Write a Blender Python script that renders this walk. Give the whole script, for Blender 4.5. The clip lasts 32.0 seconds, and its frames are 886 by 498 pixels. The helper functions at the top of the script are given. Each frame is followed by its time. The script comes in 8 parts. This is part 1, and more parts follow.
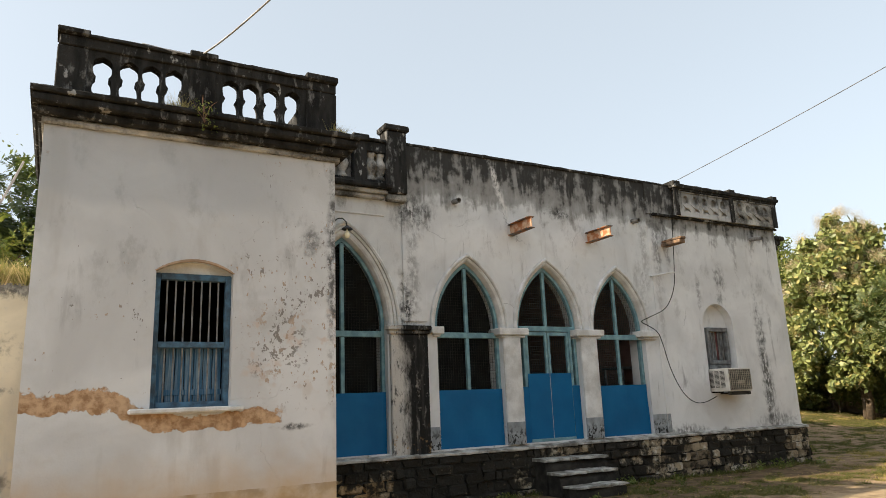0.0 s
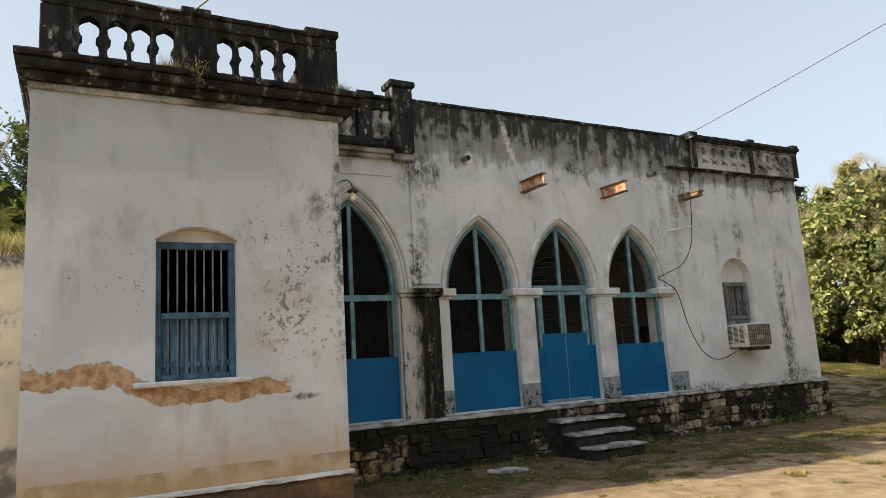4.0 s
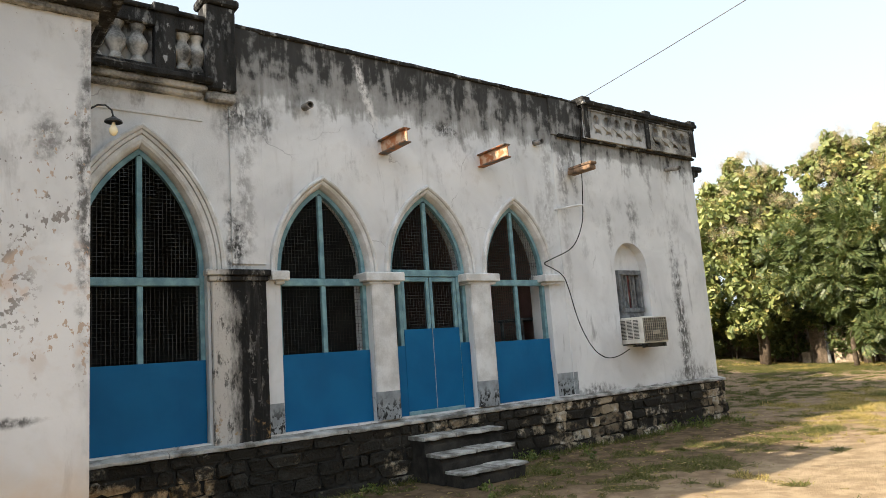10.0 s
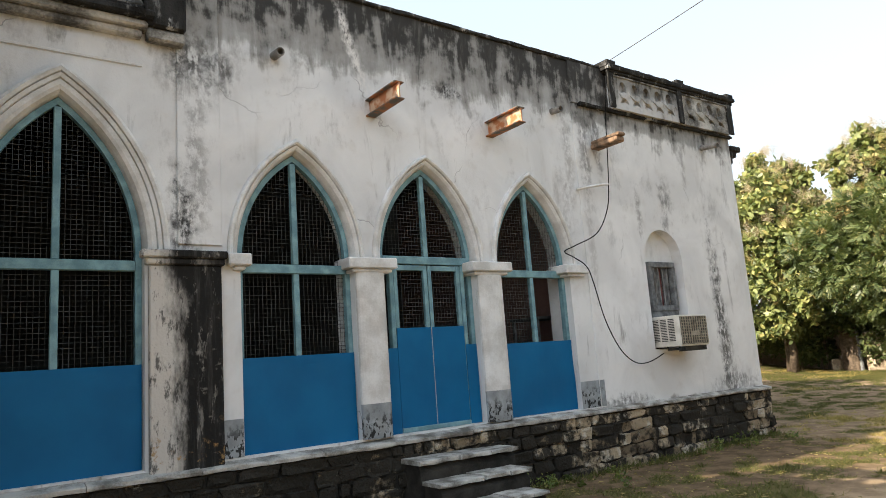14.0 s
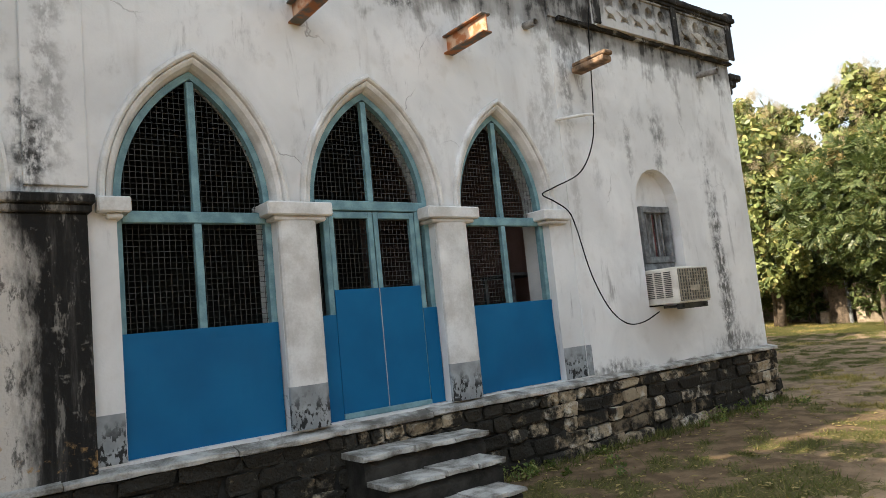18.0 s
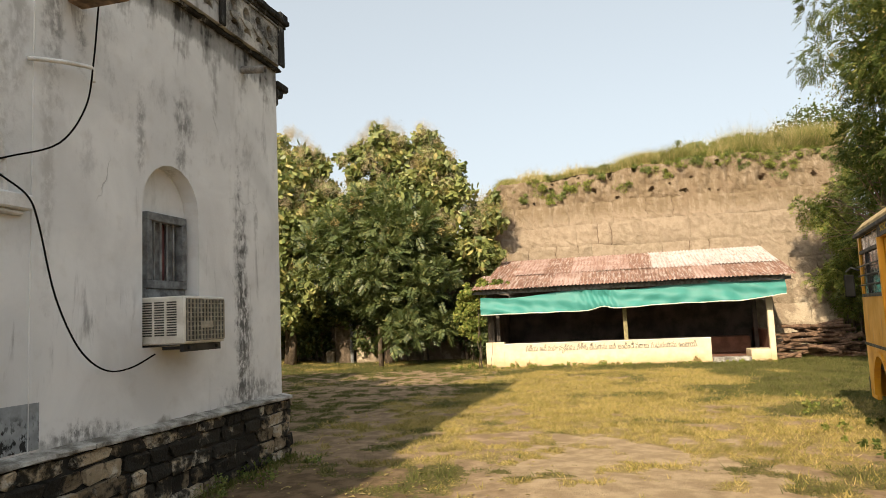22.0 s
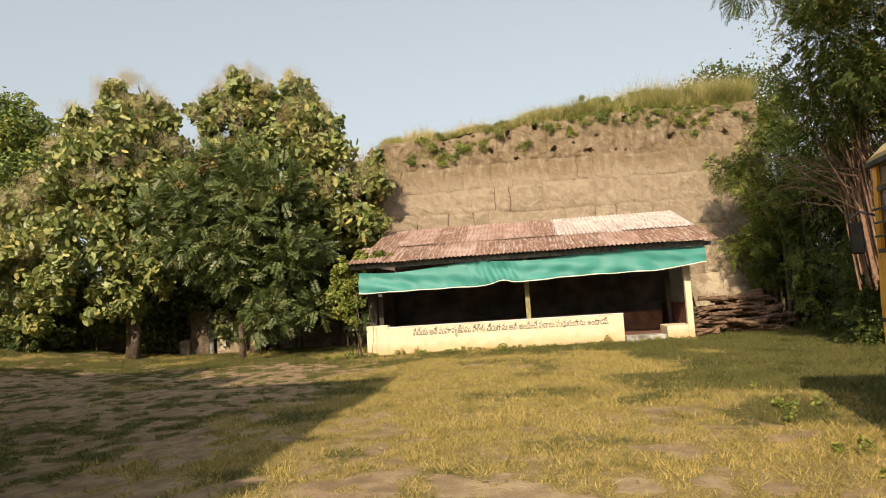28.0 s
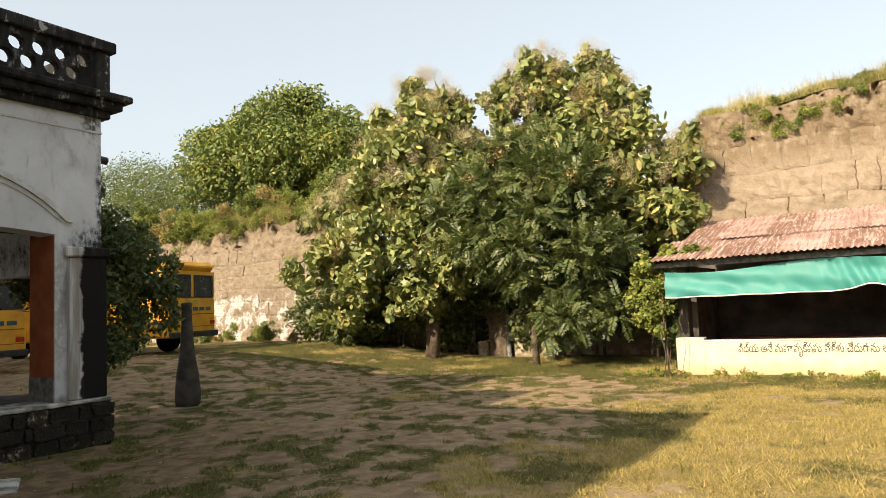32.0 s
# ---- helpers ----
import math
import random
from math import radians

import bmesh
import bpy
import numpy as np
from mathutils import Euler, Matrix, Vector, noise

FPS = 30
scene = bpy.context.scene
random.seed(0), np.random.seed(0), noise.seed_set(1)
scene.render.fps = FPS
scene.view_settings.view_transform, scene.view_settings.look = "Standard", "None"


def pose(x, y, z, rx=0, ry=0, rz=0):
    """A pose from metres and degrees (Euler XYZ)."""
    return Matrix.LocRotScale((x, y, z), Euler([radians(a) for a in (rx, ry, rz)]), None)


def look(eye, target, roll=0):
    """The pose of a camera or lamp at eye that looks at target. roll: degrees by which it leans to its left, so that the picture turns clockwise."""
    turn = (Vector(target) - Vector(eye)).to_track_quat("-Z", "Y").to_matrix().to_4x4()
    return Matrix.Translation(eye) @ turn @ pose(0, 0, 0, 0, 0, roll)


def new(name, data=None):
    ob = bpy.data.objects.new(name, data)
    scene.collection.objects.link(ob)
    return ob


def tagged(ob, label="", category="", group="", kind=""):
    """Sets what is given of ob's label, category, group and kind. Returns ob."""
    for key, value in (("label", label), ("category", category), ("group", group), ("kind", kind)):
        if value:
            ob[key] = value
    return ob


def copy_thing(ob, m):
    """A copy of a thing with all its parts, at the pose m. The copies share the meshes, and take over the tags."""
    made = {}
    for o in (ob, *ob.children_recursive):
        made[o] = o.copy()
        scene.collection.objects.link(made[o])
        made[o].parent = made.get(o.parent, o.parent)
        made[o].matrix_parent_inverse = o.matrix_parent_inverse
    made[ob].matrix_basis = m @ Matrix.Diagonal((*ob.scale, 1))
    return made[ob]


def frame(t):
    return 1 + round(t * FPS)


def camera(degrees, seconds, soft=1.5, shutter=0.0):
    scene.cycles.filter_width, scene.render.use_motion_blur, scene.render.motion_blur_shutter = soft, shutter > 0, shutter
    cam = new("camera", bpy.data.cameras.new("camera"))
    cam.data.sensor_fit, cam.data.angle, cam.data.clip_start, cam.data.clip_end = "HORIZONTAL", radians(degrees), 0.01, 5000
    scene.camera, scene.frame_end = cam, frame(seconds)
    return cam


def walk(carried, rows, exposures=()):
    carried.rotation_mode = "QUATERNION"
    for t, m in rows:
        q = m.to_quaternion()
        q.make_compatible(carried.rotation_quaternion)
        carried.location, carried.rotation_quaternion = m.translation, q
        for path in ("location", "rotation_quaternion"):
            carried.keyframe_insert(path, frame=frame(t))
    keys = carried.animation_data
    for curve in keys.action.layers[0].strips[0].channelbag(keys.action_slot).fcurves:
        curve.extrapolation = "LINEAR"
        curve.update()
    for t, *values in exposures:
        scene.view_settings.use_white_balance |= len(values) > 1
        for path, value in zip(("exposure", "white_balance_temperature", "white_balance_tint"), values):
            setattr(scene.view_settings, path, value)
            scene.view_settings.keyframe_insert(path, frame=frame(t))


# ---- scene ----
cam = camera(65.2, 32.0, soft=0.7)

PATH = [
    (0, (-0.833, -9.592, 1.46), (0.121, -7.89, 1.896), -2.3),
    (0.5, (-0.857, -9.625, 1.437), (-0.039, -7.853, 1.874), -2.1),
    (1, (-0.865, -9.599, 1.387), (-0.073, -7.813, 1.815), -2.1),
    (1.5, (-0.854, -9.609, 1.454), (0.028, -7.859, 1.849), -2.4),
    (2, (-0.836, -9.631, 1.431), (0.098, -7.9, 1.794), -2.2),
    (2.5, (-0.807, -9.564, 1.383), (0.166, -7.844, 1.685), -3.2),
    (4.5, (-0.56, -9.306, 1.616), (0.355, -7.557, 1.937), -3.1),
    (5, (-0.4, -9.312, 1.556), (0.502, -7.555, 1.871), -2.7),
    (5.5, (-0.282, -9.38, 1.515), (0.613, -7.624, 1.854), -3.6),
    (6, (-0.209, -9.224, 1.54), (0.68, -7.452, 1.807), -3.4),
    (6.5, (-0.149, -9.1, 1.587), (0.775, -7.354, 1.9), -4.1),
    (7, (0.065, -8.843, 1.56), (1.127, -7.166, 1.808), -3.8),
    (7.5, (0.249, -8.728, 1.492), (1.251, -7.021, 1.777), -0.8),
    (8, (0.402, -8.451, 1.477), (1.565, -6.85, 1.765), -1.3),
    (8.5, (0.51, -8.262, 1.452), (1.667, -6.64, 1.63), -3.1),
    (9, (0.758, -8.019, 1.507), (1.863, -6.377, 1.796), -4.4),
    (9.5, (0.947, -7.989, 1.514), (2.113, -6.377, 1.711), -3.4),
    (10, (1.058, -7.672, 1.558), (2.244, -6.089, 1.854), -4.1),
    (10.5, (1.186, -7.473, 1.479), (2.348, -5.864, 1.723), -4.7),
    (11, (1.407, -7.298, 1.475), (2.542, -5.676, 1.757), -3.1),
    (11.5, (1.509, -7.116, 1.558), (2.68, -5.508, 1.767), -2.1),
    (12, (1.614, -6.949, 1.521), (2.812, -5.361, 1.734), -5.0),
    (12.5, (1.765, -6.695, 1.46), (2.905, -5.081, 1.766), -4.5),
    (13, (1.935, -6.632, 1.58), (3.003, -4.975, 1.917), -3.4),
    (13.5, (2.032, -6.486, 1.557), (3.207, -4.915, 1.944), -5.3),
    (14, (2.091, -6.384, 1.505), (3.258, -4.792, 1.825), -4.1),
    (14.5, (2.202, -6.219, 1.395), (3.155, -4.501, 1.771), -4.0),
    (16.5, (2.732, -5.723, 1.538), (3.742, -4.028, 1.861), -4.2),
    (17, (2.933, -5.763, 1.63), (3.995, -4.092, 1.916), -1.5),
    (17.5, (3.064, -5.543, 1.612), (4.209, -3.928, 1.898), -2.8),
    (18, (3.211, -5.307, 1.531), (4.425, -3.732, 1.74), -5.6),
    (18.5, (3.448, -5.178, 1.597), (4.593, -3.551, 1.796), -4.2),
    (19, (3.597, -5.091, 1.663), (4.739, -3.465, 1.889), -3.4),
    (19.5, (3.741, -4.932, 1.703), (5.092, -3.526, 2.149), -3.7),
    (20, (3.952, -4.736, 1.637), (5.38, -3.373, 1.958), -5.0),
    (20.5, (4.222, -4.616, 1.616), (5.762, -3.391, 1.974), -3.1),
    (21, (4.505, -4.444, 1.631), (6.194, -3.401, 1.881), -0.7),
    (21.4, (4.663, -4.327, 1.625), (6.508, -3.663, 2.016), -6.4),
    (21.5, (4.705, -4.312, 1.624), (6.572, -3.657, 1.916), -2.2),
    (22, (4.945, -4.251, 1.607), (6.873, -3.761, 1.807), -2.5),
    (22.5, (5.291, -4.291, 1.615), (7.24, -3.889, 1.82), -1.3),
    (23, (5.606, -4.199, 1.571), (7.587, -3.982, 1.738), -1.5),
    (23.5, (5.866, -4.136, 1.57), (7.855, -3.991, 1.726), -2.3),
    (24, (6.173, -4.209, 1.577), (8.161, -4.064, 1.74), -0.7),
    (24.5, (6.427, -4.199, 1.567), (8.422, -4.149, 1.704), -0.0),
    (26.5, (7.426, -4.0, 1.565), (9.422, -4.038, 1.696), -3.2),
    (27, (7.919, -4.033, 1.577), (9.906, -3.876, 1.733), -2.7),
    (27.5, (8.242, -4.102, 1.557), (10.224, -3.851, 1.637), -2.5),
    (28, (8.530, -4.044, 1.558), (10.516, -3.84, 1.683), -3.8),
    (28.5, (8.827, -4.099, 1.568), (10.791, -3.731, 1.646), -4.0),
    (29, (9.212, -4.173, 1.606), (11.156, -3.723, 1.739), -1.6),
    (29.5, (9.611, -4.106, 1.639), (11.546, -3.648, 1.851), -3.5),
    (29.9, (9.854, -4.091, 1.648), (11.765, -3.542, 1.859), -5.0),
    (30, (9.925, -4.101, 1.647), (11.808, -3.451, 1.82), -3.5),
    (30.5, (10.325, -4.142, 1.683), (12.162, -3.371, 1.863), -2.6),
    (31, (10.619, -4.0, 1.683), (12.469, -3.269, 1.898), -3.5),
    (31.5, (10.976, -3.918, 1.703), (12.782, -3.084, 1.908), -3.2),
    (32, (11.301, -3.902, 1.689), (12.985, -2.836, 1.855), -2.6),
]
EXPOSURE = ((0, 0.16, 6350, 10), (1, -0.1, 6450, 10), (2, -0.14, 6450, 10), (4.5, 0.0, 6100, 10), (6, 0.12, 6150, 10), (9, 0.44, 6050, 10), (13, 0.58, 6050, 10), (14.5, 0.60, 6000, 10), (19, 0.56, 6000, 10), (20, 0.66, 5950, 10), (21, 0.59, 6300, 10), (22, -0.04, 6600, 10), (23, -0.14, 6750, 10), (24, -0.29, 6650, 10), (28, -0.29, 6650, 10), (29, -0.31, 6350, 10), (30, -0.3, 6150, 10), (31, -0.11, 6350, 10), (32, 0.18, 6650, 10))
walk(cam, [(t, look(eye, target, roll)) for t, eye, target, roll in PATH], EXPOSURE)

# ---- world, sun, exposure ----
SUN_EL, SUN_TO = radians(32.5), Vector((-0.986, 0.163, 0))
world = bpy.data.worlds.new("sky")
scene.world = world
world.use_nodes = True
sky = world.node_tree.nodes.new("ShaderNodeTexSky")
sky.sky_type, sky.sun_disc = "NISHITA", False
sky.sun_elevation, sky.sun_rotation = SUN_EL, math.atan2(SUN_TO.x, SUN_TO.y)
sky.altitude, sky.air_density, sky.dust_density, sky.ozone_density = 300, 1.0, 5.0, 1.0
bg = world.node_tree.nodes["Background"]
bg.inputs["Strength"].default_value = 0.15
haze = world.node_tree.nodes.new("ShaderNodeHueSaturation")
haze.inputs["Hue"].default_value = 0.478
haze.inputs["Saturation"].default_value, haze.inputs["Value"].default_value = 0.52, 1.5
world.node_tree.links.new(sky.outputs["Color"], haze.inputs["Color"])
veil = world.node_tree.nodes.new("ShaderNodeMix")
veil.data_type = "RGBA"
veil.inputs[0].default_value = 0.45
veil.inputs[7].default_value = (5.5, 5.9, 6.2, 1)
world.node_tree.links.new(haze.outputs["Color"], veil.inputs[6])
world.node_tree.links.new(veil.outputs[2], bg.inputs["Color"])
sun = new("sun", bpy.data.lights.new("sun", "SUN"))
sun.data.energy, sun.data.angle, sun.data.color = 7.8, radians(0.6), (1.0, 0.84, 0.62)
to_sun = Vector((SUN_TO.x * math.cos(SUN_EL), SUN_TO.y * math.cos(SUN_EL), math.sin(SUN_EL)))
sun.matrix_world = look(to_sun * 60, (0, 0, 0))


# ---- material tools ----
class Net:
    """A small node-tree builder for one material."""

    def __init__(self, name, rough=0.85, metal=0.0, spec=0.3):
        self.mat = bpy.data.materials.new(name)
        self.mat.use_nodes = True
        self.t = self.mat.node_tree
        self.b = self.t.nodes["Principled BSDF"]
        self.b.inputs["Roughness"].default_value = rough
        self.b.inputs["Metallic"].default_value = metal
        self.b.inputs["Specular IOR Level"].default_value = spec
        self._pos = None

    def n(self, kind):
        return self.t.nodes.new(kind)

    def set(self, sock, v):
        if isinstance(v, bpy.types.NodeSocket):
            self.t.links.new(v, sock)
        elif isinstance(v, (tuple, list)) and len(v) == 3 and sock.type == "RGBA":
            sock.default_value = (*v, 1)
        else:
            sock.default_value = v

    def pos(self, local=False):
        if local:
            return self.n("ShaderNodeTexCoord").outputs["Object"]
        return self.n("ShaderNodeNewGeometry").outputs["Position"]

    def vec(self, scale=(1, 1, 1), local=False):
        m = self.n("ShaderNodeMapping")
        self.set(m.inputs["Vector"], self.pos(local))
        m.inputs["Scale"].default_value = scale
        return m.outputs["Vector"]

    def noise(self, scale, detail=4, vec=None, rough=0.55, warp=0.0):
        x = self.n("ShaderNodeTexNoise")
        x.inputs["Scale"].default_value, x.inputs["Detail"].default_value = scale, detail
        x.inputs["Roughness"].default_value, x.inputs["Distortion"].default_value = rough, warp
        self.set(x.inputs["Vector"], vec if vec is not None else self.pos())
        return x.outputs["Fac"]

    def axis(self, which, local=False):
        s = self.n("ShaderNodeSeparateXYZ")
        self.set(s.inputs[0], self.pos(local))
        return s.outputs[which]

    def math(self, op, a, b=0.0, clamp=False):
        m = self.n("ShaderNodeMath")
        m.operation, m.use_clamp = op, clamp
        self.set(m.inputs[0], a)
        self.set(m.inputs[1], b)
        return m.outputs[0]

    def ramp(self, v, lo, hi, a=0.0, b=1.0):
        m = self.n("ShaderNodeMapRange")
        m.interpolation_type = "SMOOTHSTEP"
        for k, x in zip(("Value", "From Min", "From Max", "To Min", "To Max"), (v, lo, hi, a, b)):
            self.set(m.inputs[k], x)
        return m.outputs[0]

    def mix(self, f, a, b):
        m = self.n("ShaderNodeMix")
        m.data_type = "RGBA"
        self.set(m.inputs[0], f)
        self.set(m.inputs[6], a)
        self.set(m.inputs[7], b)
        return m.outputs[2]

    def island(self):
        return self.n("ShaderNodeNewGeometry").outputs["Random Per Island"]

    def each(self):
        return self.n("ShaderNodeObjectInfo").outputs["Random"]

    def color(self, c):
        self.set(self.b.inputs["Base Color"], c)
        return self

    def bump(self, h, strength=0.4, dist=0.01):
        b = self.n("ShaderNodeBump")
        b.inputs["Strength"].default_value, b.inputs["Distance"].default_value = strength, dist
        self.set(b.inputs["Height"], h)
        self.set(self.b.inputs["Normal"], b.outputs[0])
        return self


def plain(name, base, dark=None, rough=0.7, metal=0.0, scale=6.0, bump=0.15, spec=0.3):
    """A painted or bare surface with blotches and fine grain."""
    g = Net(name, rough, metal, spec)
    d = dark or tuple(c * 0.7 for c in base)
    big, fine = g.noise(scale, 5), g.noise(scale * 14, 3)
    g.color(g.mix(g.ramp(g.math("ADD", g.math("MULTIPLY", big, 0.8), g.math("MULTIPLY", fine, 0.2)), 0.35, 0.68), d, base))
    g.set(g.b.inputs["Roughness"], g.ramp(big, 0.3, 0.7, min(1, rough + 0.12), max(0.05, rough - 0.1)))
    g.bump(g.math("ADD", fine, big), bump, 0.004)
    return g.mat


def stucco(name, base, mould_from, mould_full, wing=False, foot=1.1, marks=()):
    """Old lime-washed plaster: grey weathering, black mould runs near the top, chips and dirty foot."""
    g = Net(name, 0.9, 0, 0.2)
    z, x = g.axis(2), g.axis(0)
    blot, mid, fine = g.noise(0.9, 5, warp=0.6), g.noise(5, 5), g.noise(45, 4)
    streak = g.noise(1.0, 8, g.vec((4.2, 4.2, 0.75)), 0.68, 0.4)
    col = g.mix(g.ramp(blot, 0.34, 0.68), tuple(c * 0.80 for c in base), base)
    col = g.mix(g.ramp(mid, 0.54, 0.74, 0, 0.30), col, (0.50, 0.48, 0.44))
    col = g.mix(g.ramp(g.noise(1.3, 4, g.vec((2.4, 2.4, 0.5))), 0.58, 0.74, 0, 0.45), col, (0.42, 0.405, 0.375))
    grey = g.math("ADD", g.ramp(z, mould_from + 0.55, mould_full - 0.35, -0.42, 0.30), g.math("ADD", g.math("MULTIPLY", streak, 0.35), g.math("MULTIPLY", g.noise(2.2, 7, rough=0.65), 0.65)))
    col = g.mix(g.ramp(grey, 0.45, 0.62, 0, 0.8), col, (0.285, 0.28, 0.265))
    col = g.mix(g.ramp(g.math("ADD", g.math("MULTIPLY", grey, 0.5), g.math("MULTIPLY", mid, 0.5)), 0.62, 0.72, 0, 0.75), col, (0.09, 0.088, 0.082))
    # broad soft smudges
    smudge = g.math("MULTIPLY", g.ramp(g.noise(1.5, 9, g.vec((1.5, 1.5, 0.8)), 0.72), 0.53, 0.68, 0, 0.5), g.ramp(z, 1.6, 3.9, 0.12, 1.0))
    col = g.mix(smudge, col, (0.27, 0.265, 0.255))
    # black mould, thicker towards the parapet
    amount = g.ramp(z, mould_from, mould_full, -0.26, 0.17)
    grow = g.math("ADD", g.math("ADD", g.math("MULTIPLY", streak, 0.6), g.math("MULTIPLY", mid, 0.4)), amount)
    col = g.mix(g.ramp(grow, 0.45, 0.58, 0, 0.78), col, (0.235, 0.23, 0.215))
    col = g.mix(g.ramp(grow, 0.565, 0.68, 0, 0.92), col, (0.028, 0.027, 0.025))
    # scattered mould runs on the wall
    run = g.math("MULTIPLY", g.ramp(streak, 0.55, 0.68), g.ramp(g.noise(0.7, 2), 0.50, 0.62))
    col = g.mix(g.math("MULTIPLY", run, 0.25 if wing else 0.6), col, (0.15, 0.145, 0.135))
    # dirt at the foot
    low = g.math("ADD", g.math("MULTIPLY", g.noise(3.5, 5), 0.75), g.ramp(z, 0.65, foot, 0.22, -0.25))
    col = g.mix(g.ramp(low, 0.50, 0.66, 0, 0.8), col, (0.14, 0.125, 0.10))
    height = g.math("ADD", g.math("MULTIPLY", mid, 0.5), g.math("MULTIPLY", fine, 0.35))
    ragged = g.math("ADD", g.math("MULTIPLY", g.math("SUBTRACT", g.noise(7, 9, rough=0.7), 0.5), 3.4), g.math("MULTIPLY", g.math("SUBTRACT", streak, 0.5), 1.0))
    grain = g.ramp(g.noise(13, 7, g.vec((1.3, 1.3, 0.7)), 0.68), 0.36, 0.56)
    for mx, mz, rx, rz, slope, tone, strength in marks:
        # single stains and bare scars: centre, half sizes, slant, colour
        dx = g.math("DIVIDE", g.math("SUBTRACT", g.math("ADD", x, g.math("MULTIPLY", g.math("SUBTRACT", z, mz), slope)), mx), rx)
        dz = g.math("DIVIDE", g.math("SUBTRACT", z, mz), rz)
        far = g.math("ADD", g.math("SQRT", g.math("ADD", g.math("MULTIPLY", dx, dx), g.math("MULTIPLY", dz, dz))), ragged)
        col = g.mix(g.math("MULTIPLY", g.ramp(far, 1.5, 0.1, 0, strength), grain), col, (tone, tone * 0.97, tone * 0.92))
    if wing:
        # flaked spots: few on the open wall, many towards the inner corner
        crowd = g.math("ADD", g.ramp(x, 0.2, 1.7, -0.03, 0.042), g.math("MULTIPLY", g.math("SUBTRACT", g.noise(1.6, 3), 0.5), 0.30))
        crowd = g.math("ADD", crowd, g.ramp(g.math("ABSOLUTE", g.math("SUBTRACT", z, 2.55)), 0.5, 1.6, 0.02, -0.05))
        small = g.math("ADD", g.noise(19, 5, g.vec((1, 1, 0.62)), 0.62), crowd)
        flake = g.math("MAXIMUM", g.ramp(small, 0.668, 0.680), g.math("MULTIPLY", g.ramp(g.noise(8, 5, g.vec((1, 1, 0.7)), 0.6), 0.70, 0.71), 0.9))
        scar = g.math("MULTIPLY", g.ramp(g.noise(15, 5, rough=0.62), 0.57, 0.585), g.math("MULTIPLY", g.ramp(g.math("ABSOLUTE", g.math("SUBTRACT", x, 1.35)), 0.45, 0.15), g.ramp(g.math("ABSOLUTE", g.math("SUBTRACT", z, 2.2)), 0.5, 0.15)))
        blush = g.math("MULTIPLY", g.ramp(g.noise(5, 5), 0.54, 0.66, 0, 0.5), g.math("MULTIPLY", g.ramp(x, 0.85, 1.1), g.ramp(g.math("ABSOLUTE", g.math("SUBTRACT", z, 2.2)), 0.7, 0.2)))
        col = g.mix(blush, col, (0.58, 0.43, 0.33))
        flake = g.math("MULTIPLY", g.math("MAXIMUM", flake, scar), g.ramp(z, 1.35, 1.75))
        col = g.mix(g.math("MULTIPLY", flake, 0.8), col, g.mix(g.ramp(g.noise(3, 2), 0.45, 0.55), (0.40, 0.29, 0.20), (0.17, 0.15, 0.13)))
        # bare clay plaster where the coat has fallen
        damp = g.math("MULTIPLY", g.ramp(g.math("ADD", z, g.math("MULTIPLY", g.math("SUBTRACT", blot, 0.5), 0.9)), 3.55, 3.75), g.ramp(x, 1.9, 0.9))
        col = g.mix(g.math("MULTIPLY", damp, 0.5), col, (0.40, 0.42, 0.44))
        wob = g.math("MULTIPLY", g.math("SUBTRACT", g.noise(2.6, 9, rough=0.62), 0.5), 0.55)
        zz = g.math("ADD", g.math("ADD", z, g.math("MULTIPLY", wob, 0.8)), g.ramp(x, -0.45, 0.1, -0.16, 0.08))
        bare = g.math("MULTIPLY", g.ramp(zz, 1.375, 1.39), g.ramp(zz, 1.575, 1.555))
        bare = g.math("MULTIPLY", bare, g.ramp(g.math("ADD", x, wob), 1.40, 1.36))
        col = g.mix(bare, col, g.mix(g.ramp(g.noise(11, 7, rough=0.68), 0.36, 0.64), (0.30, 0.175, 0.09), (0.56, 0.38, 0.23)))
        col = g.mix(g.ramp(g.math("ADD", z, wob), 1.15, 0.42, 0, 0.8), col, (0.52, 0.34, 0.15))
        height = g.math("SUBTRACT", height, g.math("MULTIPLY", g.math("ADD", bare, flake), 1.2))
    # fine wandering cracks
    vo = g.n("ShaderNodeTexVoronoi")
    vo.feature = "DISTANCE_TO_EDGE"
    vo.inputs["Scale"].default_value = 0.75
    warp = g.n("ShaderNodeMix")
    warp.data_type = "VECTOR"
    wob2 = g.n("ShaderNodeTexNoise")
    wob2.inputs["Scale"].default_value, wob2.inputs["Detail"].default_value = 2.2, 6
    g.set(wob2.inputs["Vector"], g.pos())
    g.set(warp.inputs[4], g.pos())
    g.set(warp.inputs[5], wob2.outputs["Color"])
    warp.inputs[0].default_value = 0.35
    g.set(vo.inputs["Vector"], warp.outputs[1])
    crack = g.math("MULTIPLY", g.ramp(vo.outputs["Distance"], 0.004, 0.0005), g.ramp(g.noise(0.6, 3), 0.53, 0.60))
    col = g.mix(g.math("MULTIPLY", crack, 0.0 if wing else 0.45), col, (0.12, 0.115, 0.105))
    g.color(col)
    g.bump(g.math("SUBTRACT", height, crack), 0.5, 0.012)
    return g.mat


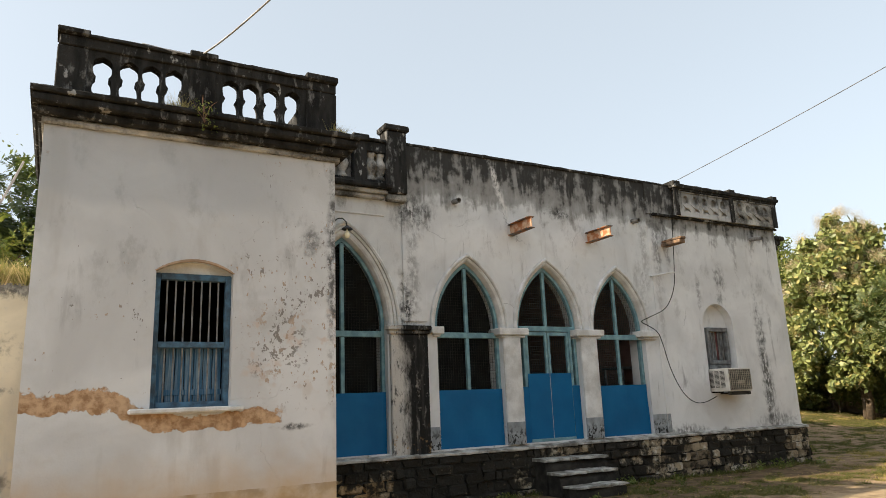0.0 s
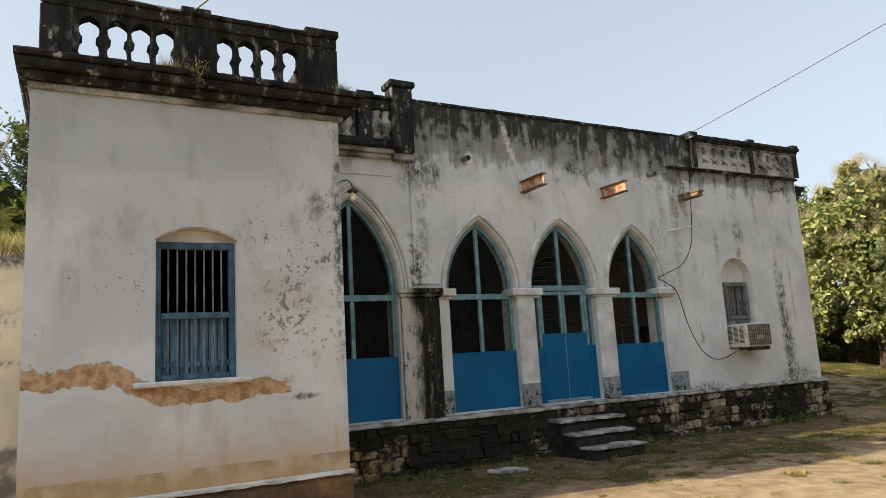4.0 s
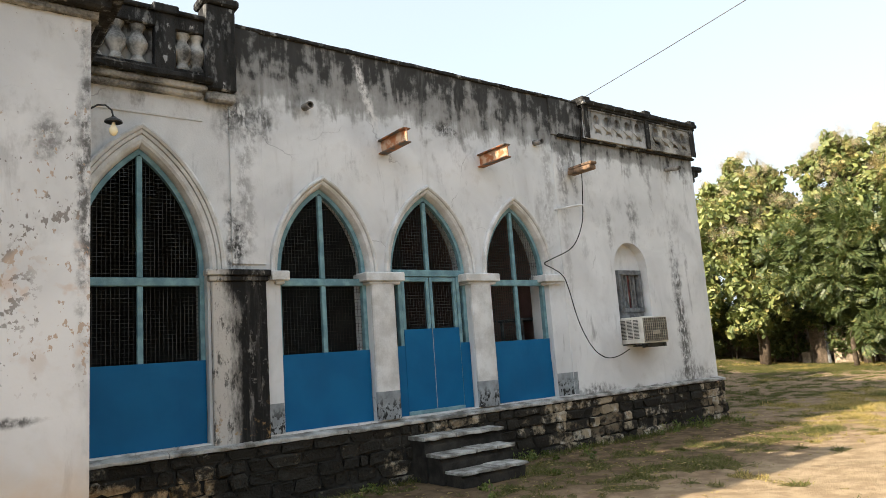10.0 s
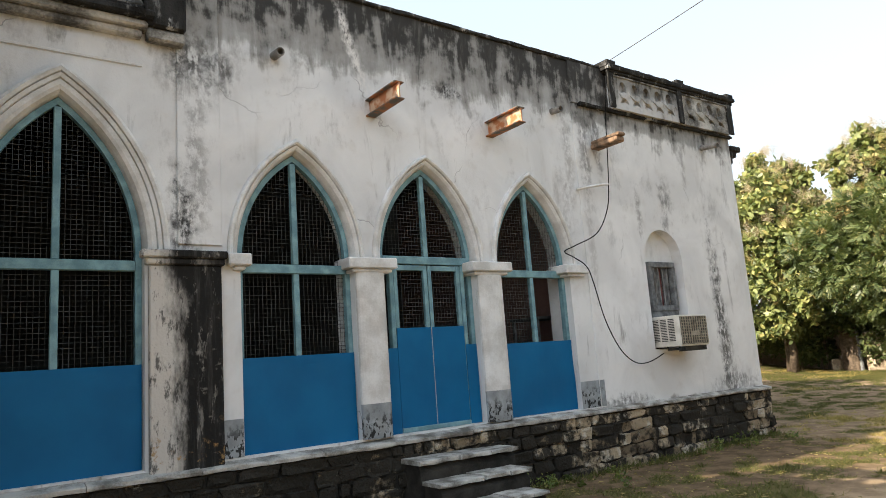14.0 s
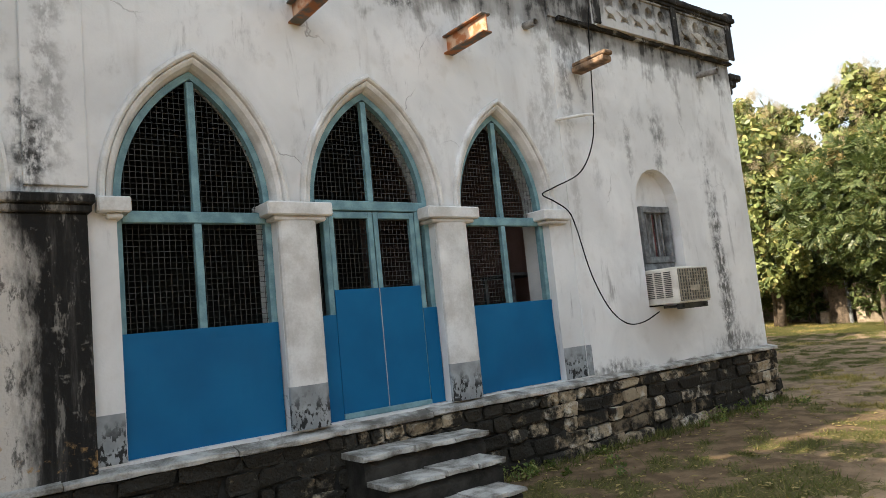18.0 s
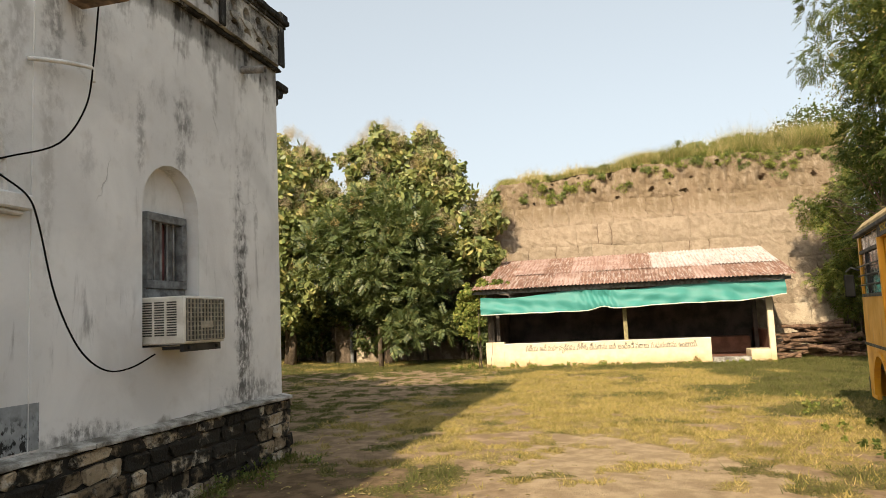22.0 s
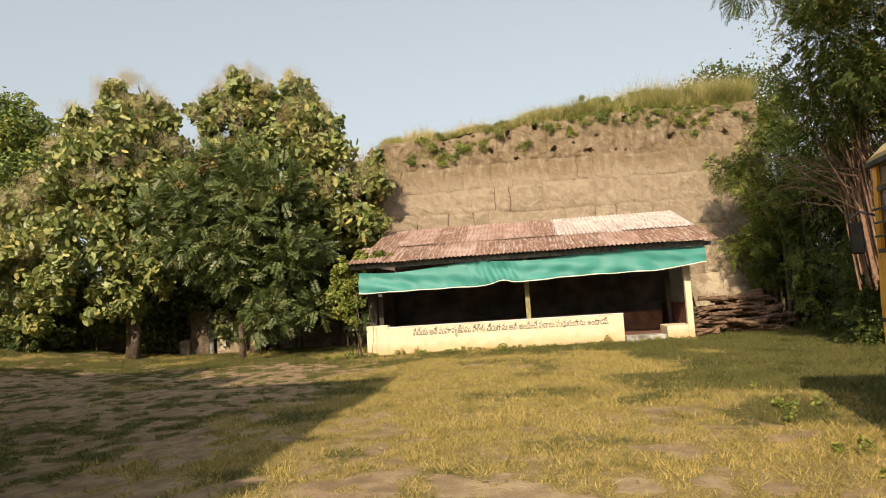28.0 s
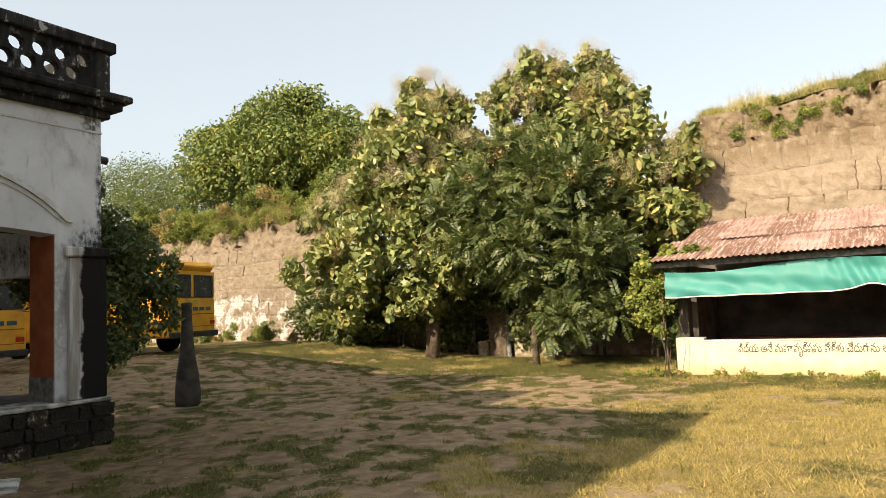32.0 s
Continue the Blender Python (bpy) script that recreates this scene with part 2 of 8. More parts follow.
M = {}
M["stucco"] = stucco("limewashed_plaster", (0.74, 0.745, 0.735), 3.6, 5.6, marks=((7.0, 4.76, 0.26, 0.10, 0, 0.02, 0.95), (3.92, 4.50, 0.22, 0.30, 0, 0.03, 0.9), (5.70, 5.02, 0.07, 0.62, 0.32, 0.72, 0.95), (4.25, 4.45, 0.12, 0.2, 0, 0.06, 0.8), (3.98, 3.4, 0.10, 1.0, 0, 0.20, 0.6), (3.84, 2.95, 0.10, 0.45, 0, 0.02, 0.95), (9.0, 4.1, 0.1, 0.9, 0, 0.25, 0.5), (8.85, 3.2, 0.08, 0.7, 0, 0.32, 0.5)))
M["stucco_bay"] = stucco("limewashed_plaster_bay", (0.77, 0.77, 0.755), 3.85, 5.25, marks=((12.12, 1.9, 0.13, 1.3, 0.03, 0.07, 0.95), (12.2, 1.35, 0.16, 0.6, 0.05, 0.15, 0.7), (12.45, 2.9, 0.05, 0.3, 0, 0.22, 0.6), (11.05, 3.75, 0.14, 0.22, 0.2, 0.16, 0.8), (10.38, 3.5, 0.06, 0.4, 0, 0.22, 0.7), (11.0, 3.35, 0.10, 0.14, 0, 0.18, 0.7), (9.65, 0.80, 0.42, 0.10, 0, 0.10, 0.8), (12.35, 0.86, 0.55, 0.14, 0, 0.14, 0.7), (9.35, 4.4, 0.10, 0.7, 0, 0.14, 0.7), (9.62, 4.6, 0.08, 0.6, 0, 0.10, 0.7), (11.6, 4.5, 0.06, 0.5, 0, 0.25, 0.6), (9.3, 3.0, 0.07, 0.9, 0, 0.35, 0.5)))
M["stucco_wing"] = stucco("limewashed_plaster_wing", (0.665, 0.67, 0.665), 4.0, 5.2, wing=True, foot=0.66, marks=((2.02, 3.2, 0.07, 1.2, 0, 0.07, 0.9), (1.75, 3.42, 0.10, 0.16, 0, 0.12, 0.8), (1.30, 2.5, 0.26, 0.22, 0, 0.45, 0.45), (1.55, 1.28, 0.18, 0.03, 0, 0.06, 0.9), (-0.95, 0.55, 0.03, 0.18, 0.2, 0.05, 0.8)))
M["stucco_panel"] = stucco("limewashed_parapet_panel", (0.56, 0.555, 0.54), 4.3, 5.9)
M["stucco_rear"] = stucco("limewashed_plaster_rear", (0.74, 0.75, 0.76), 4.4, 6.0, marks=((16.95, 2.75, 0.42, 0.26, 0, 0.015, 0.97), (17.0, 3.3, 0.06, 0.9, 0, 0.03, 0.9), (16.42, 1.7, 0.10, 0.9, 0, 0.25, 0.6), (16.9, 4.5, 0.16, 0.2, 0, 0.03, 0.9)))
M["boundary"] = stucco("yellowed_boundary_plaster", (0.68, 0.61, 0.47), 2.4, 4.0, marks=((-2.35, 2.55, 0.8, 0.26, 0, 0.03, 0.9), (-2.12, 1.3, 0.10, 1.4, 0, 0.16, 0.7), (-2.4, 3.4, 1.4, 0.12, 0, 0.05, 0.85), (-1.6, 1.9, 0.3, 0.05, 0, 0.12, 0.7)))

g = Net("mouldy_concrete", 0.95, 0, 0.2)
s1, s2 = g.noise(1.2, 6, g.vec((5, 5, 1.1)), 0.65), g.noise(9, 5)
c = g.mix(g.ramp(s1, 0.30, 0.64), (0.009, 0.0088, 0.0083), (0.034, 0.033, 0.030))
c = g.mix(g.ramp(g.math("ADD", g.math("MULTIPLY", s1, 0.6), g.math("MULTIPLY", s2, 0.4)), 0.59, 0.625, 0, 0.8), c, (0.42, 0.41, 0.385))
c = g.mix(g.ramp(g.noise(3.6, 8, g.vec((2.6, 2.6, 1.0)), 0.68), 0.54, 0.68, 0, 0.65), c, (0.24, 0.235, 0.22))
g.color(c).bump(g.math("ADD", s2, g.noise(40, 3)), 0.6, 0.02)
M["mould"] = g.mat

g = Net("stained_pier_plaster", 0.92, 0, 0.2)
s1, s2 = g.noise(1.0, 6, g.vec((6, 6, 0.5)), 0.65), g.noise(7, 6)
c = g.mix(g.ramp(s1, 0.47, 0.78), (0.016, 0.0155, 0.0145), (0.20, 0.19, 0.17))
c = g.mix(g.ramp(g.noise(11, 6), 0.62, 0.70, 0, 0.45), c, (0.34, 0.32, 0.28))
c = g.mix(g.ramp(s2, 0.40, 0.30, 0, 0.9), c, (0.02, 0.02, 0.018))
c = g.mix(g.ramp(g.math("ADD", g.axis(0), g.math("MULTIPLY", g.math("SUBTRACT", g.noise(2.2, 8, g.vec((3, 3, 1)), 0.7), 0.5), g.ramp(g.axis(2), 1.9, 2.55, 0.55, 0.35))), g.ramp(g.axis(2), 2.2, 2.56, 3.88, 3.74), g.ramp(g.axis(2), 2.2, 2.56, 3.68, 3.58)), c, (0.54, 0.515, 0.47))
c = g.mix(g.ramp(g.noise(1.6, 9, g.vec((7, 7, 1.6)), 0.72), 0.55, 0.62, 0, 0.45), c, (0.36, 0.34, 0.30))
c = g.mix(g.math("MULTIPLY", g.ramp(g.noise(5, 6, rough=0.7), 0.56, 0.64), g.ramp(g.axis(2), 1.3, 0.8)), c, (0.33, 0.21, 0.09))
c = g.mix(g.math("MULTIPLY", g.ramp(g.noise(6, 8, g.vec((2, 2, 0.8)), 0.7), 0.52, 0.62), 0.8), c, (0.026, 0.025, 0.023))
g.color(c).bump(g.math("ADD", s2, g.noise(30, 4)), 0.6, 0.012)
M["pier"] = g.mat

g = Net("plinth_stone", 0.9, 0, 0.2)
r, s2, s3 = g.each(), g.noise(7, 7, rough=0.66), g.noise(34, 4)
c = g.mix(g.ramp(r, 0.15, 0.85), (0.20, 0.155, 0.10), (0.43, 0.345, 0.23))
ochre = g.math("MULTIPLY", g.ramp(g.axis(0), 3.9, 2.9), g.ramp(g.axis(2), 0.56, 0.44))
c = g.mix(g.ramp(g.math("ADD", s2, g.math("MULTIPLY", r, 0.2)), 0.64, 0.74, 0, 0.7), c, (0.56, 0.52, 0.43))
c = g.mix(g.math("MULTIPLY", ochre, 0.85), c, g.mix(g.ramp(s2, 0.3, 0.7), (0.24, 0.13, 0.045), (0.60, 0.40, 0.19)))
pool = g.ramp(g.math("ABSOLUTE", g.math("SUBTRACT", g.axis(0), 4.5)), 1.0, 0.5, 0, 0.075)
wet = g.math("ADD", pool, g.math("ADD", g.math("MULTIPLY", g.noise(1.1, 5, rough=0.6), 0.55), g.math("MULTIPLY", g.noise(6.5, 7, rough=0.7), 0.45)))
wet = g.math("ADD", wet, g.math("ADD", g.math("MULTIPLY", g.math("SUBTRACT", r, 0.5), -0.055), g.math("ADD", g.math("MULTIPLY", ochre, -0.12), g.math("ADD", g.ramp(g.axis(0), 6.0, 9.5, 0.035, -0.012), g.ramp(g.axis(0), 12.7, 13.05, 0, 0.07)))))
c = g.mix(g.ramp(wet, 0.425, 0.505, 0, 0.96), c, (0.018, 0.017, 0.014))
c = g.mix(g.ramp(s3, 0.56, 0.72, 0, 0.55), c, (0.06, 0.056, 0.046))
c = g.mix(g.ramp(g.noise(16, 6, rough=0.7), 0.42, 0.32, 0, 0.8), c, (0.03, 0.028, 0.023))
g.color(c).bump(g.math("ADD", s2, s3), 0.9, 0.03)
M["stone"] = g.mat
M["mortar"] = plain("blackened_mortar", (0.05, 0.046, 0.038), (0.015, 0.014, 0.012), 0.95, scale=4, bump=0.6)
M["coping"] = plain("worn_stone_coping", (0.56, 0.545, 0.50), (0.13, 0.12, 0.10), 0.88, scale=4.6, bump=0.5)
M["wing_base"] = plain("muddy_base_band", (0.27, 0.14, 0.06), (0.07, 0.05, 0.032), 0.95, scale=2.5, bump=0.6)
M["trim_white"] = plain("grubby_white_moulding", (0.72, 0.72, 0.70), (0.50, 0.49, 0.46), 0.9, scale=4, bump=0.3)
M["trim_old"] = plain("stained_moulding", (0.55, 0.53, 0.48), (0.055, 0.053, 0.048), 0.9, scale=2.6, bump=0.4)
g = Net("grey_painted_dado", 0.85, 0, 0.2)
d1 = g.noise(5.5, 5)
c = g.mix(g.ramp(d1, 0.35, 0.68), (0.22, 0.235, 0.24), (0.36, 0.385, 0.40))
spots = g.math("MULTIPLY", g.ramp(g.noise(19, 6, g.vec((1, 1, 0.6)), 0.62), 0.50, 0.56), g.ramp(g.math("ADD", g.axis(2), g.math("MULTIPLY", d1, 0.3)), 1.24, 1.06))
g.color(g.mix(g.math("MULTIPLY", spots, 0.95), c, (0.014, 0.014, 0.013))).bump(d1, 0.3, 0.006)
M["dado"] = g.mat
M["teal"] = plain("faded_teal_paint", (0.22, 0.37, 0.40), (0.12, 0.22, 0.25), 0.6, scale=8, bump=0.25)
g = Net("blue_sheet_metal", 0.5, 0, 0.2)
b1 = g.noise(1.6, 3)
g.color(g.mix(g.ramp(b1, 0.3, 0.7), (0.004, 0.098, 0.235), (0.006, 0.125, 0.285)))
g.bump(g.math("ADD", b1, g.math("MULTIPLY", g.noise(5, 2), 0.4)), 0.35, 0.03)
M["blue"] = g.mat
M["wire"] = plain("dull_wire", (0.085, 0.09, 0.085), (0.045, 0.047, 0.044), 0.6, 0.3)
# near-black base: the shade of hall and veranda is put into the colour
M["interior"] = plain("shade_dark_interior_plaster", (0.04, 0.046, 0.047), (0.02, 0.023, 0.024), 0.95, scale=1.5)
M["partition"] = plain("pinkish_interior_wall", (0.42, 0.27, 0.22), (0.30, 0.19, 0.16), 0.9, scale=2)
M["clay"] = plain("bare_clay_plaster", (0.50, 0.36, 0.24), (0.30, 0.20, 0.125), 0.95, scale=6, bump=0.5)
M["oldblue"] = plain("weathered_blue_wood", (0.085, 0.18, 0.27), (0.05, 0.075, 0.10), 0.8, scale=9, bump=0.5)
g = Net("weathered_blue_shutter", 0.8, 0, 0.2)
w1 = g.noise(2, 6, g.vec((26, 26, 1.2)))
g.color(g.mix(g.ramp(w1, 0.4, 0.66), (0.05, 0.13, 0.22), (0.20, 0.28, 0.34))).bump(w1, 0.5, 0.006)
M["shutter"] = g.mat
M["bar"] = plain("grey_iron_bar", (0.30, 0.31, 0.31), (0.14, 0.13, 0.12), 0.6, 0.3)
M["greywood"] = plain("grey_weathered_wood", (0.23, 0.24, 0.24), (0.10, 0.10, 0.10), 0.85, scale=10, bump=0.4)
M["redcloth"] = plain("dull_red_curtain", (0.24, 0.10, 0.09), (0.12, 0.05, 0.05), 0.95)
# shade seen through openings, painted as a near-black base
M["darkvoid"] = plain("shade_dark_room_plaster", (0.05, 0.045, 0.04), (0.03, 0.027, 0.025), 0.95)
g = Net("rusted_steel", 0.8, 0.3, 0.3)
r1 = g.noise(9, 5)
g.color(g.mix(g.ramp(r1, 0.42, 0.56), (0.36, 0.15, 0.06), (0.14, 0.13, 0.115))).bump(r1, 0.5, 0.006)
M["rust"] = g.mat
g = Net("rust_orange_flange", 0.7, 0.1, 0.3)
r1 = g.noise(8, 5)
g.color(g.mix(g.ramp(r1, 0.42, 0.6), (0.36, 0.135, 0.05), (0.52, 0.36, 0.24))).bump(r1, 0.4, 0.005)
M["rust_orange"] = g.mat
M["timber"] = plain("split_weathered_timber", (0.31, 0.195, 0.115), (0.09, 0.065, 0.045), 0.9, scale=9, bump=0.6)
M["acwhite"] = plain("aged_white_enamel", (0.70, 0.68, 0.61), (0.55, 0.52, 0.45), 0.5, scale=7, bump=0.1)
M["acgrille"] = plain("dirty_beige_grille", (0.42, 0.38, 0.30), (0.24, 0.21, 0.16), 0.7, scale=12)
M["acdark"] = plain("dark_fin_coil", (0.10, 0.095, 0.085), (0.05, 0.05, 0.045), 0.8)
M["black"] = plain("black_rubber", (0.010, 0.010, 0.010), (0.006, 0.006, 0.006), 0.8, spec=0.05)
M["pvc"] = plain("white_pvc_pipe", (0.72, 0.72, 0.70), (0.55, 0.54, 0.50), 0.45)
M["pipe_cream"] = plain("grubby_cream_pipe", (0.60, 0.53, 0.42), (0.42, 0.35, 0.26), 0.6, scale=4)
M["cable"] = plain("pale_cable", (0.40, 0.40, 0.40), (0.26, 0.26, 0.26), 0.7)
M["oldwire"] = plain("weathered_dark_cable", (0.14, 0.13, 0.12), (0.08, 0.075, 0.07), 0.8)
M["greypipe"] = plain("grey_asbestos_pipe", (0.30, 0.285, 0.26), (0.12, 0.115, 0.105), 0.9, scale=9)
M["lamp_metal"] = plain("dark_lamp_metal", (0.05, 0.05, 0.048), None, 0.5, 0.5)
M["bulb"] = plain("frosted_bulb", (0.86, 0.78, 0.55), (0.80, 0.70, 0.45), 0.25, scale=2, bump=0.0)


def leafy(name, a, b, c, gloss=0.65, spec=0.18, old=0.72):
    """Leaf colours that vary from leaf to leaf, with light coming through."""
    g = Net(name, gloss, 0, spec)
    a, b, c = (tuple(v * k for v, k in zip(q, (1.30, 1.26, 1.26))) for q in (a, b, c))
    r = g.island()
    col = g.mix(g.ramp(r, 0.0, 0.55), a, b)
    col = g.mix(g.ramp(r, old, 0.97), col, c)
    # whole sprays are younger or older than their neighbours
    spray = g.noise(1.15, 3, rough=0.6)
    col = g.mix(g.ramp(spray, 0.56, 0.70, 0, 0.45), col, c)
    col = g.mix(g.ramp(spray, 0.46, 0.34, 0, 0.6), col, tuple(v * 0.55 for v in a))
    g.color(col)
    tr = g.n("ShaderNodeBsdfTranslucent")
    g.set(tr.inputs["Color"], g.mix(0.5, col, (0.16, 0.22, 0.02)))
    mx = g.n("ShaderNodeMixShader")
    mx.inputs[0].default_value = 0.26
    g.t.links.new(g.b.outputs[0], mx.inputs[1])
    g.t.links.new(tr.outputs[0], mx.inputs[2])
    g.t.links.new(mx.outputs[0], g.t.nodes["Material Output"].inputs["Surface"])
    return g.mat


M["leaf_teak"] = leafy("broad_green_leaf", (0.088, 0.120, 0.042), (0.20, 0.228, 0.072), (0.36, 0.315, 0.115), 0.45, 0.45, 0.80)
M["leaf_dark"] = leafy("dark_pinnate_leaf", (0.042, 0.066, 0.024), (0.088, 0.112, 0.038), (0.19, 0.185, 0.065), 0.45, 0.4, 0.86)
M["leaf_mid"] = leafy("mid_green_leaf", (0.055, 0.092, 0.025), (0.13, 0.168, 0.04), (0.23, 0.23, 0.06), 0.55, 0.35)
M["grass_mid"] = leafy("half_green_wall_grass", (0.13, 0.155, 0.048), (0.26, 0.255, 0.085), (0.46, 0.38, 0.18), 0.85)
M["leaf_neem"] = leafy("neem_leaf", (0.03, 0.052, 0.012), (0.07, 0.093, 0.02), (0.13, 0.13, 0.033))
M["leaf_lime"] = leafy("yellow_green_leaf", (0.09, 0.13, 0.028), (0.165, 0.195, 0.043), (0.27, 0.25, 0.068))
M["leaf_brown"] = leafy("dry_seed_head", (0.19, 0.145, 0.06), (0.27, 0.21, 0.085), (0.35, 0.28, 0.13), 0.9)
M["leaf_pale"] = leafy("pale_flower_panicle", (0.34, 0.275, 0.165), (0.44, 0.37, 0.235), (0.54, 0.47, 0.33), 0.9)
M["grass"] = leafy("short_grass", (0.15, 0.145, 0.040), (0.32, 0.255, 0.082), (0.46, 0.345, 0.14), 0.8)
M["grass_green"] = leafy("green_grass", (0.052, 0.066, 0.02), (0.095, 0.10, 0.03), (0.18, 0.15, 0.06), 0.8)
M["grass_dry"] = leafy("dry_wall_grass", (0.20, 0.20, 0.07), (0.36, 0.31, 0.14), (0.54, 0.44, 0.26), 0.9)
M["bark"] = plain("grey_brown_bark", (0.16, 0.12, 0.085), (0.06, 0.045, 0.03), 0.95, scale=7, bump=0.8)
M["twig"] = plain("dry_stem", (0.26, 0.155, 0.10), (0.14, 0.085, 0.055), 0.9, scale=9)

g = Net("trodden_ground", 0.97, 0, 0.1)
at = g.n("ShaderNodeAttribute")
at.attribute_name = "cover"
big, mid, fine = g.noise(0.7, 5), g.noise(4, 6), g.noise(38, 5)
soil = g.mix(g.ramp(mid, 0.35, 0.68), (0.205, 0.142, 0.085), (0.335, 0.242, 0.15))
soil = g.mix(g.ramp(fine, 0.55, 0.72, 0, 0.5), soil, (0.07, 0.05, 0.03))
sand = g.math("MULTIPLY", g.ramp(g.math("ABSOLUTE", g.math("ADD", g.math("ADD", g.axis(1), 4.3), g.math("MULTIPLY", g.math("SUBTRACT", big, 0.5), 3.0))), 1.9, 0.7), g.ramp(g.axis(0), 18.0, 13.0))
soil = g.mix(g.math("MULTIPLY", sand, 0.85), soil, g.mix(g.ramp(mid, 0.35, 0.68), (0.27, 0.20, 0.12), (0.40, 0.305, 0.19)))
parts = g.n("ShaderNodeSeparateColor")
g.set(parts.inputs[0], at.outputs["Color"])
# damp, mossy earth along the plinth foot, plus building shade painted into soil
soil = g.mix(g.math("MULTIPLY", parts.outputs[2], 0.9), soil, g.mix(g.ramp(mid, 0.38, 0.62), (0.095, 0.066, 0.036), (0.175, 0.12, 0.068)))
dry = g.mix(g.ramp(mid, 0.36, 0.66), (0.262, 0.198, 0.082), (0.368, 0.276, 0.12))
# dark green turf also paints the shade zones, straw the sunlit yard
turf = g.mix(g.ramp(g.math("ADD", parts.outputs[1], g.math("MULTIPLY", g.math("SUBTRACT", mid, 0.5), 0.6)), 0.3, 0.7), g.mix(mid, (0.075, 0.070, 0.026), (0.15, 0.13, 0.05)), dry)
turf = g.mix(g.ramp(g.noise(55, 4), 0.42, 0.62, 0, 0.7), turf, (0.075, 0.06, 0.02))
turf = g.mix(g.ramp(g.noise(23, 4), 0.56, 0.68, 0, 0.6), turf, (0.36, 0.27, 0.10))
f = g.math("ADD", parts.outputs[0], g.math("MULTIPLY", g.math("SUBTRACT", g.noise(9, 7, rough=0.7), 0.5), 1.5))
g.color(g.mix(g.ramp(f, 0.44, 0.56), soil, turf)).bump(g.math("ADD", mid, fine), 0.7, 0.03)
M["ground"] = g.mat

def earth(name, wash_top, wash_tone, wash, tone=1.0):
    """Sun-dried mud: fine grain, darker weathered crest, remains of limewash lower down."""
    g = Net(name, 0.97, 0, 0.1)
    z, r = g.axis(2), g.each()
    big, mid, fine = g.noise(0.8, 4), g.noise(5, 7, rough=0.62), g.noise(28, 6, rough=0.65)
    c = g.mix(g.ramp(mid, 0.30, 0.70), tuple(v * tone for v in (0.27, 0.21, 0.145)), tuple(v * tone for v in (0.385, 0.31, 0.222)))
    c = g.mix(g.ramp(r, 0.0, 1.0, 0.0, 0.22), c, tuple(v * tone for v in (0.46, 0.36, 0.265)))
    top = g.ramp(g.math("ADD", z, g.math("MULTIPLY", g.math("SUBTRACT", mid, 0.5), 1.6)), 4.9, 5.5)
    c = g.mix(g.math("MULTIPLY", top, g.ramp(g.noise(2.6, 7, g.vec((1, 2.2, 0.7)), 0.66), 0.32, 0.56, 0.15, 0.85)), c, (0.17, 0.125, 0.075))
    c = g.mix(g.math("MULTIPLY", g.ramp(g.noise(1.1, 6, rough=0.65), 0.55, 0.68), 0.5), c, (0.20, 0.145, 0.095))
    low = g.math("MULTIPLY", g.ramp(g.math("ADD", z, g.math("MULTIPLY", g.math("SUBTRACT", mid, 0.5), 1.3)), wash_top, wash_top - 0.25), g.ramp(g.noise(1.3, 8, rough=0.68), 0.52, 0.44))
    c = g.mix(g.math("MULTIPLY", low, wash), c, wash_tone)
    c = g.mix(g.ramp(fine, 0.58, 0.72, 0, 0.5), c, (0.15, 0.105, 0.068))
    g.color(c).bump(g.math("ADD", mid, g.math("MULTIPLY", fine, 0.8)), 0.9, 0.05)
    return g.mat


M["mud"] = earth("weathered_mud_wall", 2.75, (0.50, 0.42, 0.31), 0.75, 0.80)
M["mud_white"] = earth("whitewashed_mud_wall", 2.6, (0.47, 0.455, 0.43), 0.8, 0.66)
M["mud_joint"] = plain("crumbled_mud_joint", (0.23, 0.165, 0.115), (0.12, 0.085, 0.057), 0.97, scale=6, bump=0.6)
g = Net("fallen_rear_pier_plaster", 0.92, 0, 0.2)
s1, s2 = g.noise(1.0, 6, g.vec((6, 6, 0.5)), 0.65), g.noise(7, 6)
edge = g.math("ADD", g.axis(0), g.math("MULTIPLY", g.math("SUBTRACT", g.noise(2.5, 5), 0.5), 0.35))
c = g.mix(g.ramp(s1, 0.52, 0.80), (0.014, 0.013, 0.012), (0.12, 0.115, 0.105))
g.color(g.mix(g.ramp(edge, 16.70, 16.66), c, g.mix(g.ramp(s1, 0.35, 0.6), (0.30, 0.28, 0.25), (0.66, 0.65, 0.63)))).bump(s2, 0.6, 0.012)
M["pier_rear"] = g.mat

g = Net("yellow_shed_plaster", 0.9, 0, 0.2)
z = g.axis(2)
mid = g.noise(5, 5)
c = g.mix(g.ramp(mid, 0.3, 0.7), (0.58, 0.49, 0.34), (0.66, 0.575, 0.42))
c = g.mix(g.ramp(g.math("ADD", z, g.math("MULTIPLY", g.noise(3, 4), 0.35)), 0.55, 0.22, 0, 0.7), c, (0.48, 0.33, 0.16))
g.color(c).bump(mid, 0.3, 0.01)
M["shed_yellow"] = g.mat
M["ink"] = plain("dark_sign_paint", (0.035, 0.04, 0.045), None, 0.8)
M["shed_post"] = plain("olive_painted_post", (0.36, 0.31, 0.15), (0.20, 0.17, 0.09), 0.85, scale=8)
# one dark tone for the shed's inner walls and inner posts
M["shed_in"] = plain("dark_shed_plaster", (0.12, 0.10, 0.085), (0.05, 0.045, 0.04), 0.95, scale=2)
M["shed_red"] = plain("brick_red_plaster", (0.26, 0.12, 0.08), (0.15, 0.075, 0.05), 0.9, scale=3)


